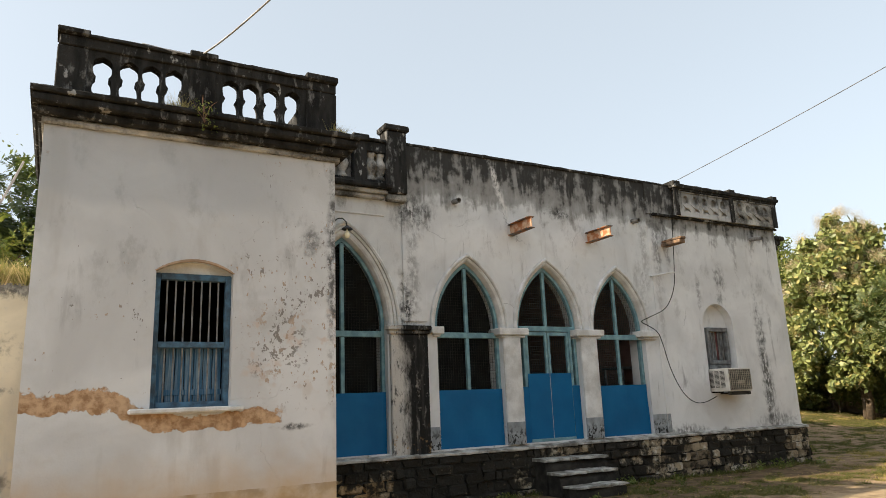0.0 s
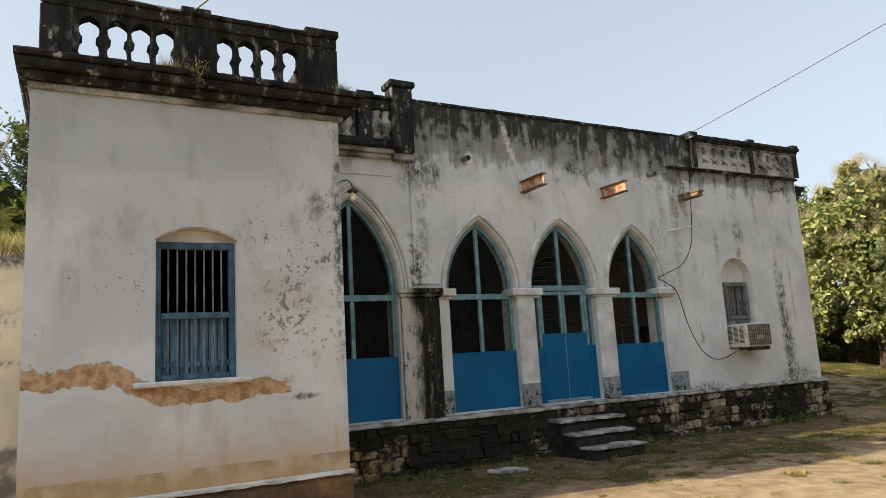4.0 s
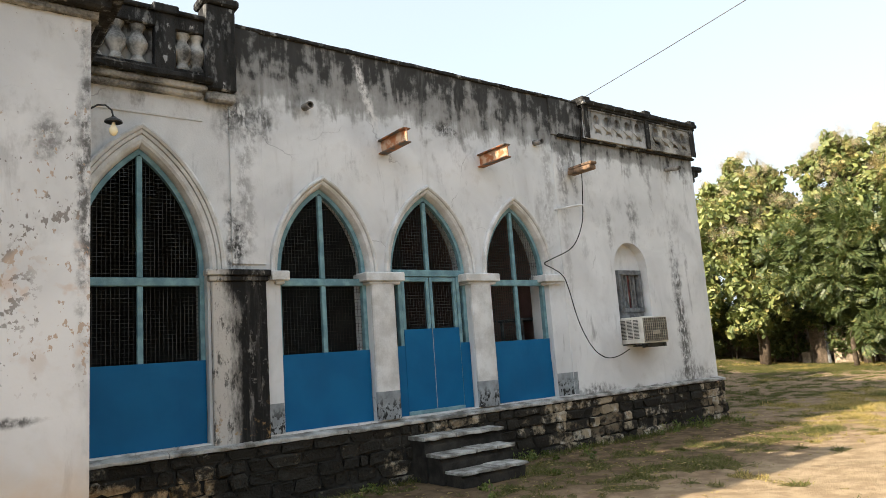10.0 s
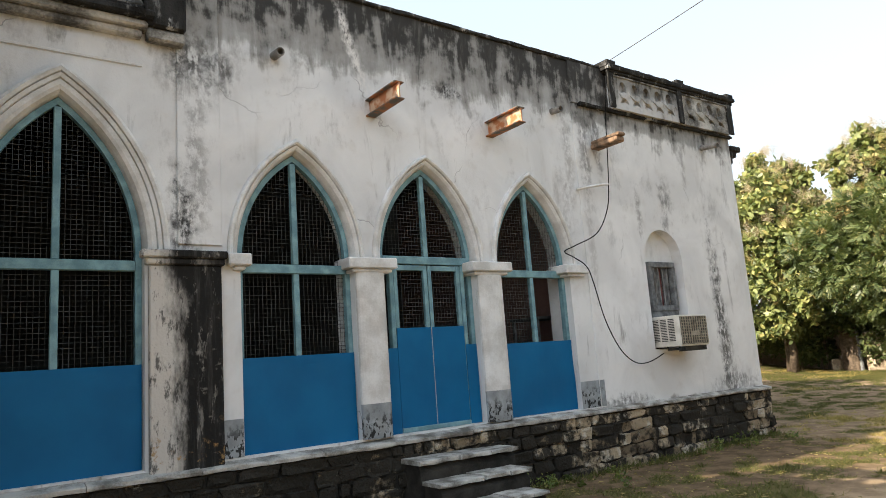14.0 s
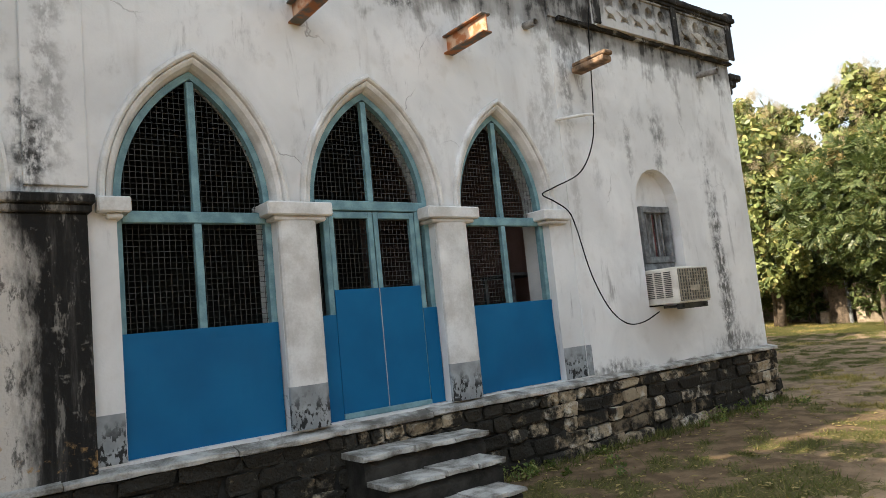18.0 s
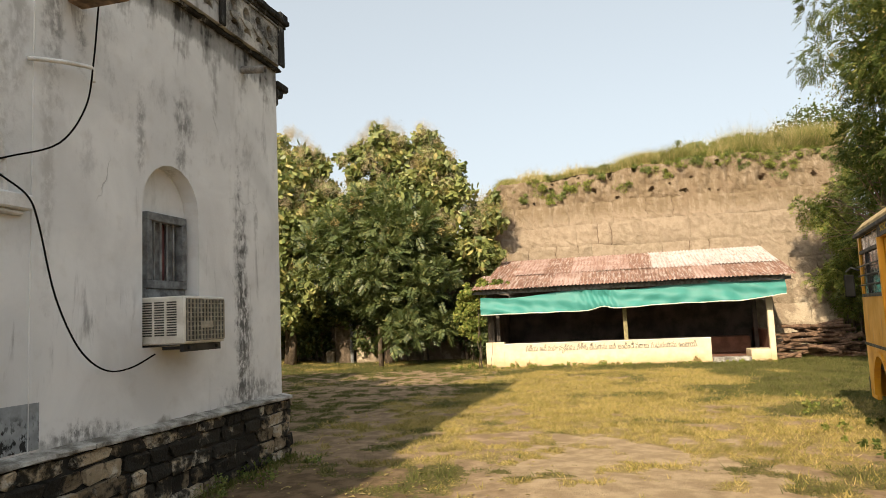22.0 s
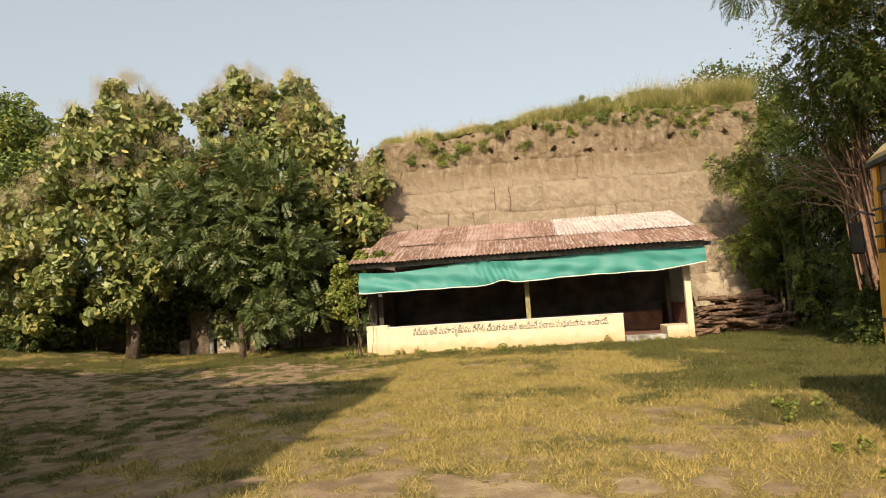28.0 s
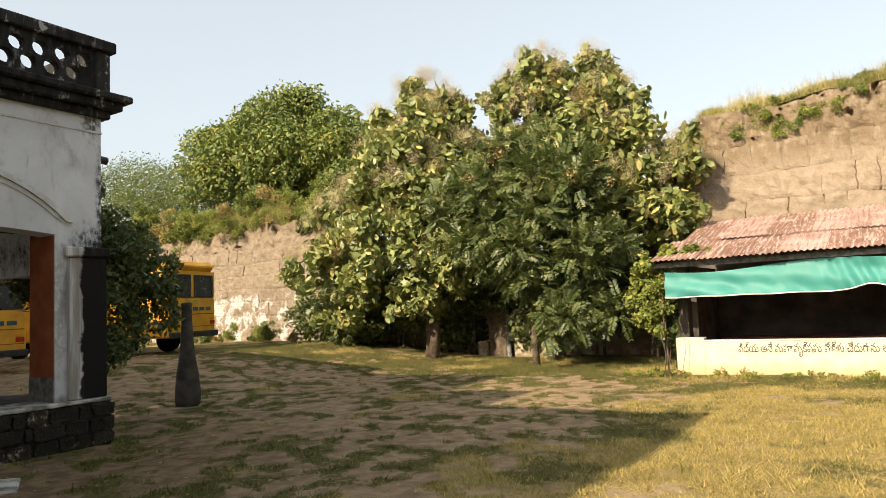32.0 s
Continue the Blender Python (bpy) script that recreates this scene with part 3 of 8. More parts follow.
def roofing(name, a, b, c):
    g = Net(name, 0.75, 0.1, 0.3)
    p, q = g.noise(6, 8, g.vec((0.4, 3.5, 1)), 0.70), g.noise(1.7, 4)
    col = g.mix(g.ramp(q, 0.35, 0.65), a, b)
    col = g.mix(g.ramp(p, 0.53, 0.60, 0, 0.75), col, c)
    col = g.mix(g.ramp(g.noise(2.4, 6, g.vec((0.6, 5, 1))), 0.52, 0.66, 0, 0.6), col, c)
    g.color(col).bump(p, 0.2, 0.004)
    return g.mat


M["roof_rust"] = roofing("rusted_corrugated_iron", (0.19, 0.10, 0.068), (0.285, 0.16, 0.112), (0.54, 0.46, 0.41))
M["roof_pink"] = roofing("chalky_rusted_iron", (0.33, 0.21, 0.165), (0.47, 0.345, 0.295), (0.22, 0.10, 0.065))
M["roof_pale"] = roofing("pale_galvanised_iron", (0.46, 0.42, 0.39), (0.56, 0.53, 0.50), (0.36, 0.21, 0.16))
g = Net("green_tarpaulin", 0.55, 0, 0.35)
mid = g.noise(3, 4)
g.color(g.mix(g.ramp(mid, 0.3, 0.7), (0.038, 0.20, 0.172), (0.046, 0.225, 0.196))).bump(mid, 0.15, 0.02)
M["tarp"] = g.mat
M["tarp_hem"] = plain("cream_hem", (0.74, 0.72, 0.60), None, 0.8)
M["log"] = plain("dry_firewood", (0.22, 0.135, 0.085), (0.08, 0.05, 0.033), 0.95, scale=7, bump=0.6)
M["rubble"] = plain("rubble_stone", (0.20, 0.17, 0.13), (0.08, 0.07, 0.055), 0.95, scale=5, bump=0.7)

g = Net("faded_bus_yellow", 0.42, 0, 0.45)
mid, fine = g.noise(2.2, 5), g.noise(16, 5)
c = g.mix(g.ramp(mid, 0.3, 0.7), (0.60, 0.28, 0.018), (0.74, 0.385, 0.03))
c = g.mix(g.ramp(fine, 0.62, 0.74, 0, 0.5), c, (0.36, 0.17, 0.03))
c = g.mix(g.ramp(g.noise(1.2, 5, g.vec((1, 1, 3))), 0.58, 0.72, 0, 0.45), c, (0.42, 0.15, 0.03))
c = g.mix(g.ramp(g.noise(3.0, 7, g.vec((2.2, 2.2, 0.35)), 0.65), 0.56, 0.70, 0, 0.6), c, (0.30, 0.13, 0.03))
c = g.mix(g.math("MULTIPLY", g.ramp(g.noise(9, 7, rough=0.7), 0.62, 0.66), g.ramp(g.axis(2), 1.3, 0.5)), c, (0.12, 0.055, 0.025))
g.color(c)
g.set(g.b.inputs["Roughness"], g.ramp(mid, 0.3, 0.7, 0.55, 0.35))
g.bump(g.math("ADD", mid, g.math("MULTIPLY", fine, 0.1)), 0.12, 0.02)
M["bus"] = g.mat
M["bus_roof"] = plain("dusty_cream_roof", (0.56, 0.42, 0.20), (0.36, 0.26, 0.13), 0.8, scale=4, bump=0.3)
M["bus_trim"] = plain("dark_grey_trim", (0.045, 0.045, 0.045), (0.025, 0.025, 0.025), 0.6)
M["bus_text"] = plain("teal_sign_paint", (0.03, 0.12, 0.155), (0.02, 0.08, 0.11), 0.6)
M["bus_red"] = plain("red_sign_paint", (0.42, 0.06, 0.03), None, 0.6)
M["bus_gold"] = plain("gold_lettering", (0.55, 0.40, 0.06), None, 0.6)
M["bus_in"] = plain("dark_cabin_lining", (0.06, 0.055, 0.05), (0.03, 0.03, 0.03), 0.9)
M["alu"] = plain("dull_aluminium", (0.42, 0.40, 0.36), (0.26, 0.25, 0.22), 0.45, 0.7)
M["lamp_red"] = plain("red_lens", (0.40, 0.03, 0.02), None, 0.3)
M["lamp_amber"] = plain("amber_lens", (0.75, 0.33, 0.03), None, 0.3)
g = Net("dusty_window_glass", 0.12, 0, 0.5)
g.color((0.10, 0.105, 0.10))
g.b.inputs["Transmission Weight"].default_value = 0.4
g.b.inputs["IOR"].default_value = 1.2
g.set(g.b.inputs["Roughness"], g.ramp(g.noise(5, 5), 0.35, 0.7, 0.06, 0.35))
M["glass"] = g.mat
M["orange"] = plain("orange_painted_column", (0.44, 0.13, 0.05), (0.30, 0.09, 0.035), 0.85, scale=3)
M["palm"] = plain("grey_palm_trunk", (0.085, 0.075, 0.062), (0.045, 0.04, 0.034), 0.95, scale=5, bump=0.5)


# ---- geometry tools ----
def part(name, bm, material, parent=None, label="", smooth=False, recalc=True):
    """Links a bmesh as one mesh object under a thing or a part."""
    me = bpy.data.meshes.new(name)
    if recalc:
        bmesh.ops.recalc_face_normals(bm, faces=bm.faces)
    bm.to_mesh(me)
    bm.free()
    if smooth:
        me.shade_smooth()
    me.materials.append(M[material])
    ob = new(name, me)
    if parent:
        ob.parent = parent
    return tagged(ob, label)


def mesh_part(name, verts, faces, material, parent=None, label="", smooth=False):
    me = bpy.data.meshes.new(name)
    me.from_pydata([tuple(v) for v in verts], [], [tuple(f) for f in faces])
    me.update()
    if smooth:
        me.shade_smooth()
    me.materials.append(M[material])
    ob = new(name, me)
    if parent:
        ob.parent = parent
    return tagged(ob, label)


def root(name, m=None, label="", category="", group="", kind=""):
    ob = new(name)
    ob.empty_display_size = 0.2
    if m is not None:
        ob.matrix_world = m
    return tagged(ob, label, category, group, kind)


def box(bm, x0, x1, y0, y1, z0, z1, bevel=0.0, seg=1):
    r = bmesh.ops.create_cube(bm, size=1)
    bmesh.ops.transform(bm, matrix=Matrix.LocRotScale(((x0 + x1) / 2, (y0 + y1) / 2, (z0 + z1) / 2), None, (abs(x1 - x0), abs(y1 - y0), abs(z1 - z0))), verts=r["verts"])
    if bevel:
        es = list({e for v in r["verts"] for e in v.link_edges})
        bmesh.ops.bevel(bm, geom=es, offset=bevel, segments=seg, affect="EDGES", profile=0.6)
    return bm


def boxes(*bs, bevel=0.0):
    bm = bmesh.new()
    for b in bs:
        box(bm, *b, bevel=bevel)
    return bm


def plate(outer, holes, d0, d1, to=lambda a, b, d: (a, d, b)):
    """A slab with openings: outlines in its own plane, extruded from depth d0 to d1."""
    bm = bmesh.new()
    edges = []
    for pts in (outer, *holes):
        vs = [bm.verts.new(to(a, b, d0)) for a, b in pts]
        edges += [bm.edges.new((vs[i], vs[(i + 1) % len(vs)])) for i in range(len(vs))]
    faces = [f for f in bmesh.ops.triangle_fill(bm, edges=edges, use_beauty=True)["geom"] if isinstance(f, bmesh.types.BMFace)]
    ext = bmesh.ops.extrude_face_region(bm, geom=faces, use_keep_orig=True)
    step = Vector(to(0, 0, d1)) - Vector(to(0, 0, d0))
    bmesh.ops.translate(bm, vec=step, verts=[v for v in ext["geom"] if isinstance(v, bmesh.types.BMVert)])
    return bm


def rect(a0, a1, b0, b1):
    return [(a0, b0), (a1, b0), (a1, b1), (a0, b1)]


def pointed(cx, half, spring, h, n=12):
    """A two-centred arch from the right spring over the apex to the left spring."""
    r = (half * half + h * h) / (2 * half)
    end = math.atan2(h, r - half)
    right = [(cx - (r - half) + r * math.cos(end * i / n), spring + r * math.sin(end * i / n)) for i in range(n + 1)]
    return right + [(2 * cx - x, z) for x, z in reversed(right[:-1])]


def segment(cx, half, spring, h, n=10):
    r = (half * half + h * h) / (2 * h)
    a = math.asin(min(1, half / r))
    return [(cx + r * math.sin(a - 2 * a * i / n), spring + h - r + r * math.cos(a - 2 * a * i / n)) for i in range(n + 1)]


def band(inner, outer, y0, y1, bm=None):
    """A ribbon between two outlines of equal length, from depth y0 (front) to y1."""
    bm = bm or bmesh.new()
    rows = [[bm.verts.new((a, y, b)) for a, b in pts] for pts, y in ((inner, y0), (outer, y0), (outer, y1), (inner, y1))]
    k = len(inner)
    for i in range(k - 1):
        for j in range(4):
            a, b = rows[j], rows[(j + 1) % 4]
            bm.faces.new((a[i], a[i + 1], b[i + 1], b[i]))
    for i in (0, k - 1):
        bm.faces.new([r[i] for r in rows])
    return bm


def ring(cx, half, spring, h, w, n=12):
    """The pointed arch struck from the same centres, w further out."""
    r = (half * half + h * h) / (2 * half)
    return pointed(cx, half + w, spring, math.sqrt((r + w) ** 2 - (r - half) ** 2), n)


def moulding(arch, profile):
    """A closed profile of (distance from the opening, depth) drawn round a pointed arch."""
    cx, half, spring, h = arch[0], arch[1], arch[2], arch[3]
    bm = bmesh.new()
    rows = [[bm.verts.new((a, y + 0.004 * noise.noise((a * 5, b * 5, y * 9)), b)) for a, b in ring(cx, half, spring, h, w, 18)] for w, y in profile]
    for p_, q_ in zip(rows, rows[1:] + rows[:1]):
        for i in range(len(p_) - 1):
            bm.faces.new((p_[i], p_[i + 1], q_[i + 1], q_[i]))
    for i in (0, -1):
        bm.faces.new([r[i] for r in rows])
    return bm


def rough_bar(x0, x1, y0, y1, z0, z1, amp=0.012, step=0.09, seed=0, bm=None):
    """A worn bar along x with rounded, crumbled edges."""
    bm = bm or bmesh.new()
    e = 0.22 * min(y1 - y0, z1 - z0)
    prof = [(y0 + e, z0), (y1, z0), (y1, z1), (y0 + e, z1), (y0, z1 - e), (y0, z0 + e)]
    n = max(3, int((x1 - x0) / step))
    rows = []
    for i in range(n + 1):
        x = x0 + (x1 - x0) * i / n
        ring_ = []
        for j, (y, z) in enumerate(prof):
            k = 0.3 if j in (1, 2) else 1.0
            q = noise.noise((x * 4.1, j * 3.7, seed)) + 0.7 * noise.noise((x * 13.0, j * 2.9, seed + 5))
            v = noise.noise((x * 5.3, j * 5.1, seed + 9)) + 0.6 * noise.noise((x * 15.0, j, seed + 3))
            ring_.append(bm.verts.new((x, y + amp * q * k, z + amp * 0.8 * v * k)))
        rows.append(ring_)
    for p_, q_ in zip(rows, rows[1:]):
        for j in range(6):
            bm.faces.new((p_[j], p_[(j + 1) % 6], q_[(j + 1) % 6], q_[j]))
    bm.faces.new(rows[0])
    bm.faces.new(rows[-1])
    return bm


def lathe(profile, seg=12, bm=None, at=(0, 0, 0)):
    bm = bm or bmesh.new()
    rings = [[bm.verts.new((at[0] + r * math.cos(2 * math.pi * i / seg), at[1] + r * math.sin(2 * math.pi * i / seg), at[2] + z)) for i in range(seg)] for r, z in profile]
    for a, b in zip(rings, rings[1:]):
        for i in range(seg):
            bm.faces.new((a[i], a[(i + 1) % seg], b[(i + 1) % seg], b[i]))
    bm.faces.new(list(reversed(rings[0])))
    bm.faces.new(rings[-1])
    return bm


def tube(pts, r0, r1=None, seg=7, bm=None):
    """A round bar along points, tapering from r0 to r1."""
    bm = bm or bmesh.new()
    pts = [Vector(p) for p in pts]
    r1 = r0 if r1 is None else r1
    rings = []
    side = None
    for i, p in enumerate(pts):
        d = (pts[min(i + 1, len(pts) - 1)] - pts[max(i - 1, 0)]).normalized()
        if side is None:
            side = d.cross(Vector((0.3, 0.2, 0.93) if abs(d.z) < 0.9 else (1, 0, 0))).normalized()
        side = (side - d * side.dot(d)).normalized()
        up = d.cross(side)
        r = r0 + (r1 - r0) * i / max(1, len(pts) - 1)
        rings.append([bm.verts.new(p + side * r * math.cos(2 * math.pi * k / seg) + up * r * math.sin(2 * math.pi * k / seg)) for k in range(seg)])
    for a, b in zip(rings, rings[1:]):
        for k in range(seg):
            bm.faces.new((a[k], a[(k + 1) % seg], b[(k + 1) % seg], b[k]))
    bm.faces.new(list(reversed(rings[0])))
    bm.faces.new(rings[-1])
    return bm


def sag(a, b, drop, n=14):
    a, b = Vector(a), Vector(b)
    return [a.lerp(b, i / n) - Vector((0, 0, drop * 4 * (i / n) * (1 - i / n))) for i in range(n + 1)]


def hashed(ix, iy, seed):
    h = (ix.astype(np.int64) * 374761393 + iy.astype(np.int64) * 668265263 + seed * 974711) & 0x7FFFFFFF
    h = ((h ^ (h >> 13)) * 1274126177) & 0x7FFFFFFF
    return ((h ^ (h >> 16)) & 0xFFFF) / 65535.0


def vnoise(x, y, seed=0):
    """Smooth value noise on arrays, 0 to 1."""
    x, y = np.asarray(x, float), np.asarray(y, float)
    ix, iy = np.floor(x), np.floor(y)
    fx, fy = x - ix, y - iy
    fx, fy = fx * fx * (3 - 2 * fx), fy * fy * (3 - 2 * fy)
    a, b = hashed(ix, iy, seed), hashed(ix + 1, iy, seed)
    c, d = hashed(ix, iy + 1, seed), hashed(ix + 1, iy + 1, seed)
    return (a * (1 - fx) + b * fx) * (1 - fy) + (c * (1 - fx) + d * fx) * fy


def fbm(x, y, seed=0, n=4):
    x, y, out = np.asarray(x, float), np.asarray(y, float), 0
    for i in range(n):
        out = out + vnoise(x * 2**i, y * 2**i, seed + i) * 0.5 ** (i + 1)
        x, y = 0.8 * x - 0.6 * y + 3.7, 0.6 * x + 0.8 * y + 1.9
    return out / (1 - 0.5**n)


def smooth(v, lo, hi):
    t = np.clip((np.asarray(v, float) - lo) / (hi - lo), 0, 1)
    return t * t * (3 - 2 * t)


def ground_z(x, y):
    """The yard is level, and rises towards its far corner."""
    return 0.62 * smooth(y, 6.5, 14) * smooth(x, 15, 23)


def written(name, text, size, m, material, parent=None, stretch=1.0, label="", depth=0.004, bold=0.0, split=False):
    """Lettering in the built-in font, as a mesh."""
    cu = bpy.data.curves.new(name, "FONT")
    cu.body, cu.size, cu.extrude, cu.offset = text, size, depth, bold
    cu.resolution_u = 3
    tmp = bpy.data.objects.new(name, cu)
    scene.collection.objects.link(tmp)
    me = bpy.data.meshes.new_from_object(tmp.evaluated_get(bpy.context.evaluated_depsgraph_get()))
    bpy.data.objects.remove(tmp)
    me.name = name
    if len(me.vertices):
        xs = [v.co.x for v in me.vertices]
        w = max(xs) - min(xs)
        if stretch > 3:
            me.transform(Matrix.Diagonal((stretch / 100 / w, 1, 1, 1)))
    me.materials.clear()
    me.materials.append(M[material])
    if not split:
        ob = new(name, me)
        ob.parent = parent
        ob.matrix_local = m
        return tagged(ob, label)
    spans = sorted((min(me.vertices[v].co.x for v in p.vertices), max(me.vertices[v].co.x for v in p.vertices), p.index) for p in me.polygons)
    groups, end = [], -1e9
    for a, b, k in spans:
        if a > end + 0.002:
            groups.append([])
        groups[-1].append(k)
        end = max(end, b) if a <= end + 0.002 else b
    for g_ in groups:
        used = sorted({v for k in g_ for v in me.polygons[k].vertices})
        at_ = {v: i for i, v in enumerate(used)}
        ob = mesh_part(name, [me.vertices[v].co[:] for v in used], [[at_[v] for v in me.polygons[k].vertices] for k in g_], material, parent, label)
        ob.matrix_local = m
    return None


# ---- ground ----
def spaced(lo, hi, step, far):
    mid = list(np.arange(lo, hi + 1e-6, step))
    out, d, v = [], step, hi
    while v < far:
        d *= 1.35
        v += d
        out.append(v)
    inn, d, v = [], step, lo
    while v > -far:
        d *= 1.35
        v -= d
        inn.append(v)
    return np.array(inn[::-1] + mid + out)


def cover(x, y):
    """How grassy the ground is, 0 to 1."""
    n = 0.30 * fbm(x * 0.5, y * 0.5, 5, 3) + 0.46 * vnoise(x * 3.6 + y * 1.6, y * 3.6 - x * 1.6, 6) + 0.24 * vnoise(x * 1.7 - y * 0.8, y * 1.7 + x * 0.8, 7)
    yard = 0.40 + 0.56 * smooth(x, 12.5, 17) + 0.24 * smooth(-y, 5.0, 7.5) * smooth(x, 8, 13)
    yard -= 0.62 * (1 - smooth(x, 10, 15)) * smooth(y, -6.8, -4.8) * (1 - smooth(y, -3.2, -2.3))
    yard -= 0.10 * (1 - smooth(x, 12.5, 14)) * smooth(y, -3.0, -2.2) * (1 - smooth(y, -0.9, -0.4))
    yard -= 0.64 * smooth(y, -1.6, 0.6) * (1 - smooth(x, 24, 27.5))
    return np.clip(yard + (n - 0.5) * 2.4 + 0.9 * np.clip((vnoise(x * 4.2 - y * 2.0, y * 4.2 + x * 2.0, 9) - 0.62) * 4, 0, 1), 0, 1)


def dry_lit_share(x, y):
    """Straw-coloured in the open yard; greener, with shade put in, along buildings and under trees."""
    d = 0.84 - 0.8 * smooth(y, -3.2, -2.2) * (1 - smooth(x, 11.8, 13.4)) - 0.70 * smooth(y, -1.5, 1.0) * (1 - smooth(x, 25, 28)) - 0.5 * smooth(x, 22, 26.5) - 0.75 * smooth(-y, 5.4, 7.2) * smooth(x, 14, 17) - 0.35 * (1 - smooth(x, 8, 13))
    return np.clip(d + (fbm(x * 0.9, y * 0.9, 51, 4) - 0.5) * 2.0, 0, 1)


xs, ys = spaced(-6, 34, 0.14, 420), spaced(-14, 20, 0.14, 420)
gx, gy = np.meshgrid(xs, ys)
near = (1 - smooth(np.abs(gx - 14), 22, 40)) * (1 - smooth(np.abs(gy - 3), 20, 40))
gz = ground_z(gx, gy) + near * (fbm(gx * 0.9, gy * 0.9, 11, 3) - 0.5) * 0.06 + near * (fbm(gx * 2.1 + gy * 0.7, gy * 2.1 - gx * 0.7, 17, 2) - 0.5) * 0.02 - 0.005
nx, ny = len(xs), len(ys)
idx = np.arange(nx * ny).reshape(ny, nx)
quads = np.stack([idx[:-1, :-1], idx[:-1, 1:], idx[1:, 1:], idx[1:, :-1]], -1).reshape(-1, 4)
ground = mesh_part("ground", np.stack([gx, gy, gz], -1).reshape(-1, 3).tolist(), quads.tolist(), "ground", smooth=True)
tagged(ground, "sandy yard with patchy dry grass", "ground", kind="structure")
layer = ground.data.color_attributes.new("cover", "FLOAT_COLOR", "POINT")
cv, dr = cover(gx, gy).reshape(-1), dry_lit_share(gx, gy).reshape(-1)
# mossy strip along the plinth, inside the facade's shadow
moss_shade_ = (smooth(gy + (fbm(gx * 1.3, gy * 1.3, 61, 3) - 0.5) * 1.6, -2.9, -1.9) * (1 - smooth(gx, 11.8, 13.2)))
# yard shade near the rear veranda, put into the soil colour
moss_shade_ = np.maximum(moss_shade_, 0.75 * smooth(gy + (fbm(gx * 0.8, gy * 0.8, 63, 3) - 0.5) * 2.5, 0.0, 3.0) * (1 - smooth(gx + (fbm(gx, gy, 64, 3) - 0.5) * 3, 16.5, 20.5))).reshape(-1)
layer.data.foreach_set("color", np.stack([cv, dr, moss_shade_, np.ones_like(cv)], -1).reshape(-1).astype(np.float32))

# ---- main building: facade with four arches ----
BASE, SPRING = 0.78, 2.64
ARCHES = ((2.84, 0.68, 2.64, 1.36), (4.985, 0.61, SPRING, 1.085), (6.59, 0.64, SPRING, 1.11), (8.21, 0.60, SPRING, 1.07))
wall_1 = part("wall_1", plate(rect(1.9, 9.16, 0.66, 5.60), [[(cx - h, BASE), (cx + h, BASE), (cx + h, s)] + ring(cx, h, s, p, 0.05) + [(cx - h, s)] for cx, h, s, p in ARCHES], 0.0, 0.42), "stucco")
tagged(wall_1, "white limewashed wall with pointed arches and black mould", "wall", kind="structure")
wall_2 = part("wall_2", plate(rect(9.16, 13.04, 0.66, 4.98), [[(10.40, 1.46), (11.28, 1.46), (11.28, 2.80)] + segment(10.84, 0.44, 2.80, 0.43)[1:]], -0.012, 0.40), "stucco_bay")
tagged(wall_2, "white limewashed end bay with arched window recess", "wall", kind="structure")
end_wall = part("wall_3", boxes((12.68, 13.04, 0.40, 8.6, 0.66, 4.98)), "stucco_bay")
tagged(end_wall, "white limewashed end wall of the building", "wall", kind="structure")
roof_main = part("roof", boxes((1.9, 12.7, 0.42, 8.6, 4.70, 4.90)), "mould")
tagged(roof_main, "flat weathered concrete roof", "roof", kind="structure")
# unseen block, added to widen the building's shadow on the yard
roof_shade_block = part("wall_22", boxes((9.2, 13.0, 3.7, 8.6, 4.9, 6.8), bevel=0.03), "stucco_rear")
tagged(roof_shade_block, "unseen plain block added on the roof to cast shade", "wall", kind="structure")
# hall shell: its darkness is painted, not left to the lighting
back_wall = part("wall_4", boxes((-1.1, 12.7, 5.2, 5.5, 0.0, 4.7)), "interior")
tagged(back_wall, "plastered rear wall of the hall in a shade-dark colour", "wall", kind="structure")
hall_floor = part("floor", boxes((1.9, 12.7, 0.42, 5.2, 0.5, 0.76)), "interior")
tagged(hall_floor, "hall floor in a shade-dark colour", "floor", kind="structure")
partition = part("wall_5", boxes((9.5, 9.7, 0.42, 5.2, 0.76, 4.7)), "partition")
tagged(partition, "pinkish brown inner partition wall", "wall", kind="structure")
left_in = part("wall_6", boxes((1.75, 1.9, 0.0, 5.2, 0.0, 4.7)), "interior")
tagged(left_in, "inner side wall in a shade-dark colour", "wall", kind="structure")

# arch mouldings, one per arch: a cove next to the frame, a groove and a proud rounded rim
RIM = ((0.0, 0.12), (0.006, 0.06), (0.028, 0.004), (0.052, -0.014), (0.066, -0.014), (0.070, -0.002), (0.076, -0.036), (0.092, -0.050), (0.112, -0.046), (0.124, -0.028), (0.128, 0.012), (0.06, 0.12))
GREAT_RIM = ((0.0, 0.12), (0.008, 0.05), (0.030, 0.002), (0.058, -0.016), (0.100, -0.018), (0.104, -0.004), (0.110, -0.034), (0.142, -0.042), (0.146, -0.026), (0.152, -0.058), (0.180, -0.070), (0.202, -0.060), (0.206, 0.012), (0.06, 0.12))
for i, arch in enumerate(ARCHES):
    part("arch_moulding", moulding(arch, RIM if i else GREAT_RIM), "trim_white", wall_1)

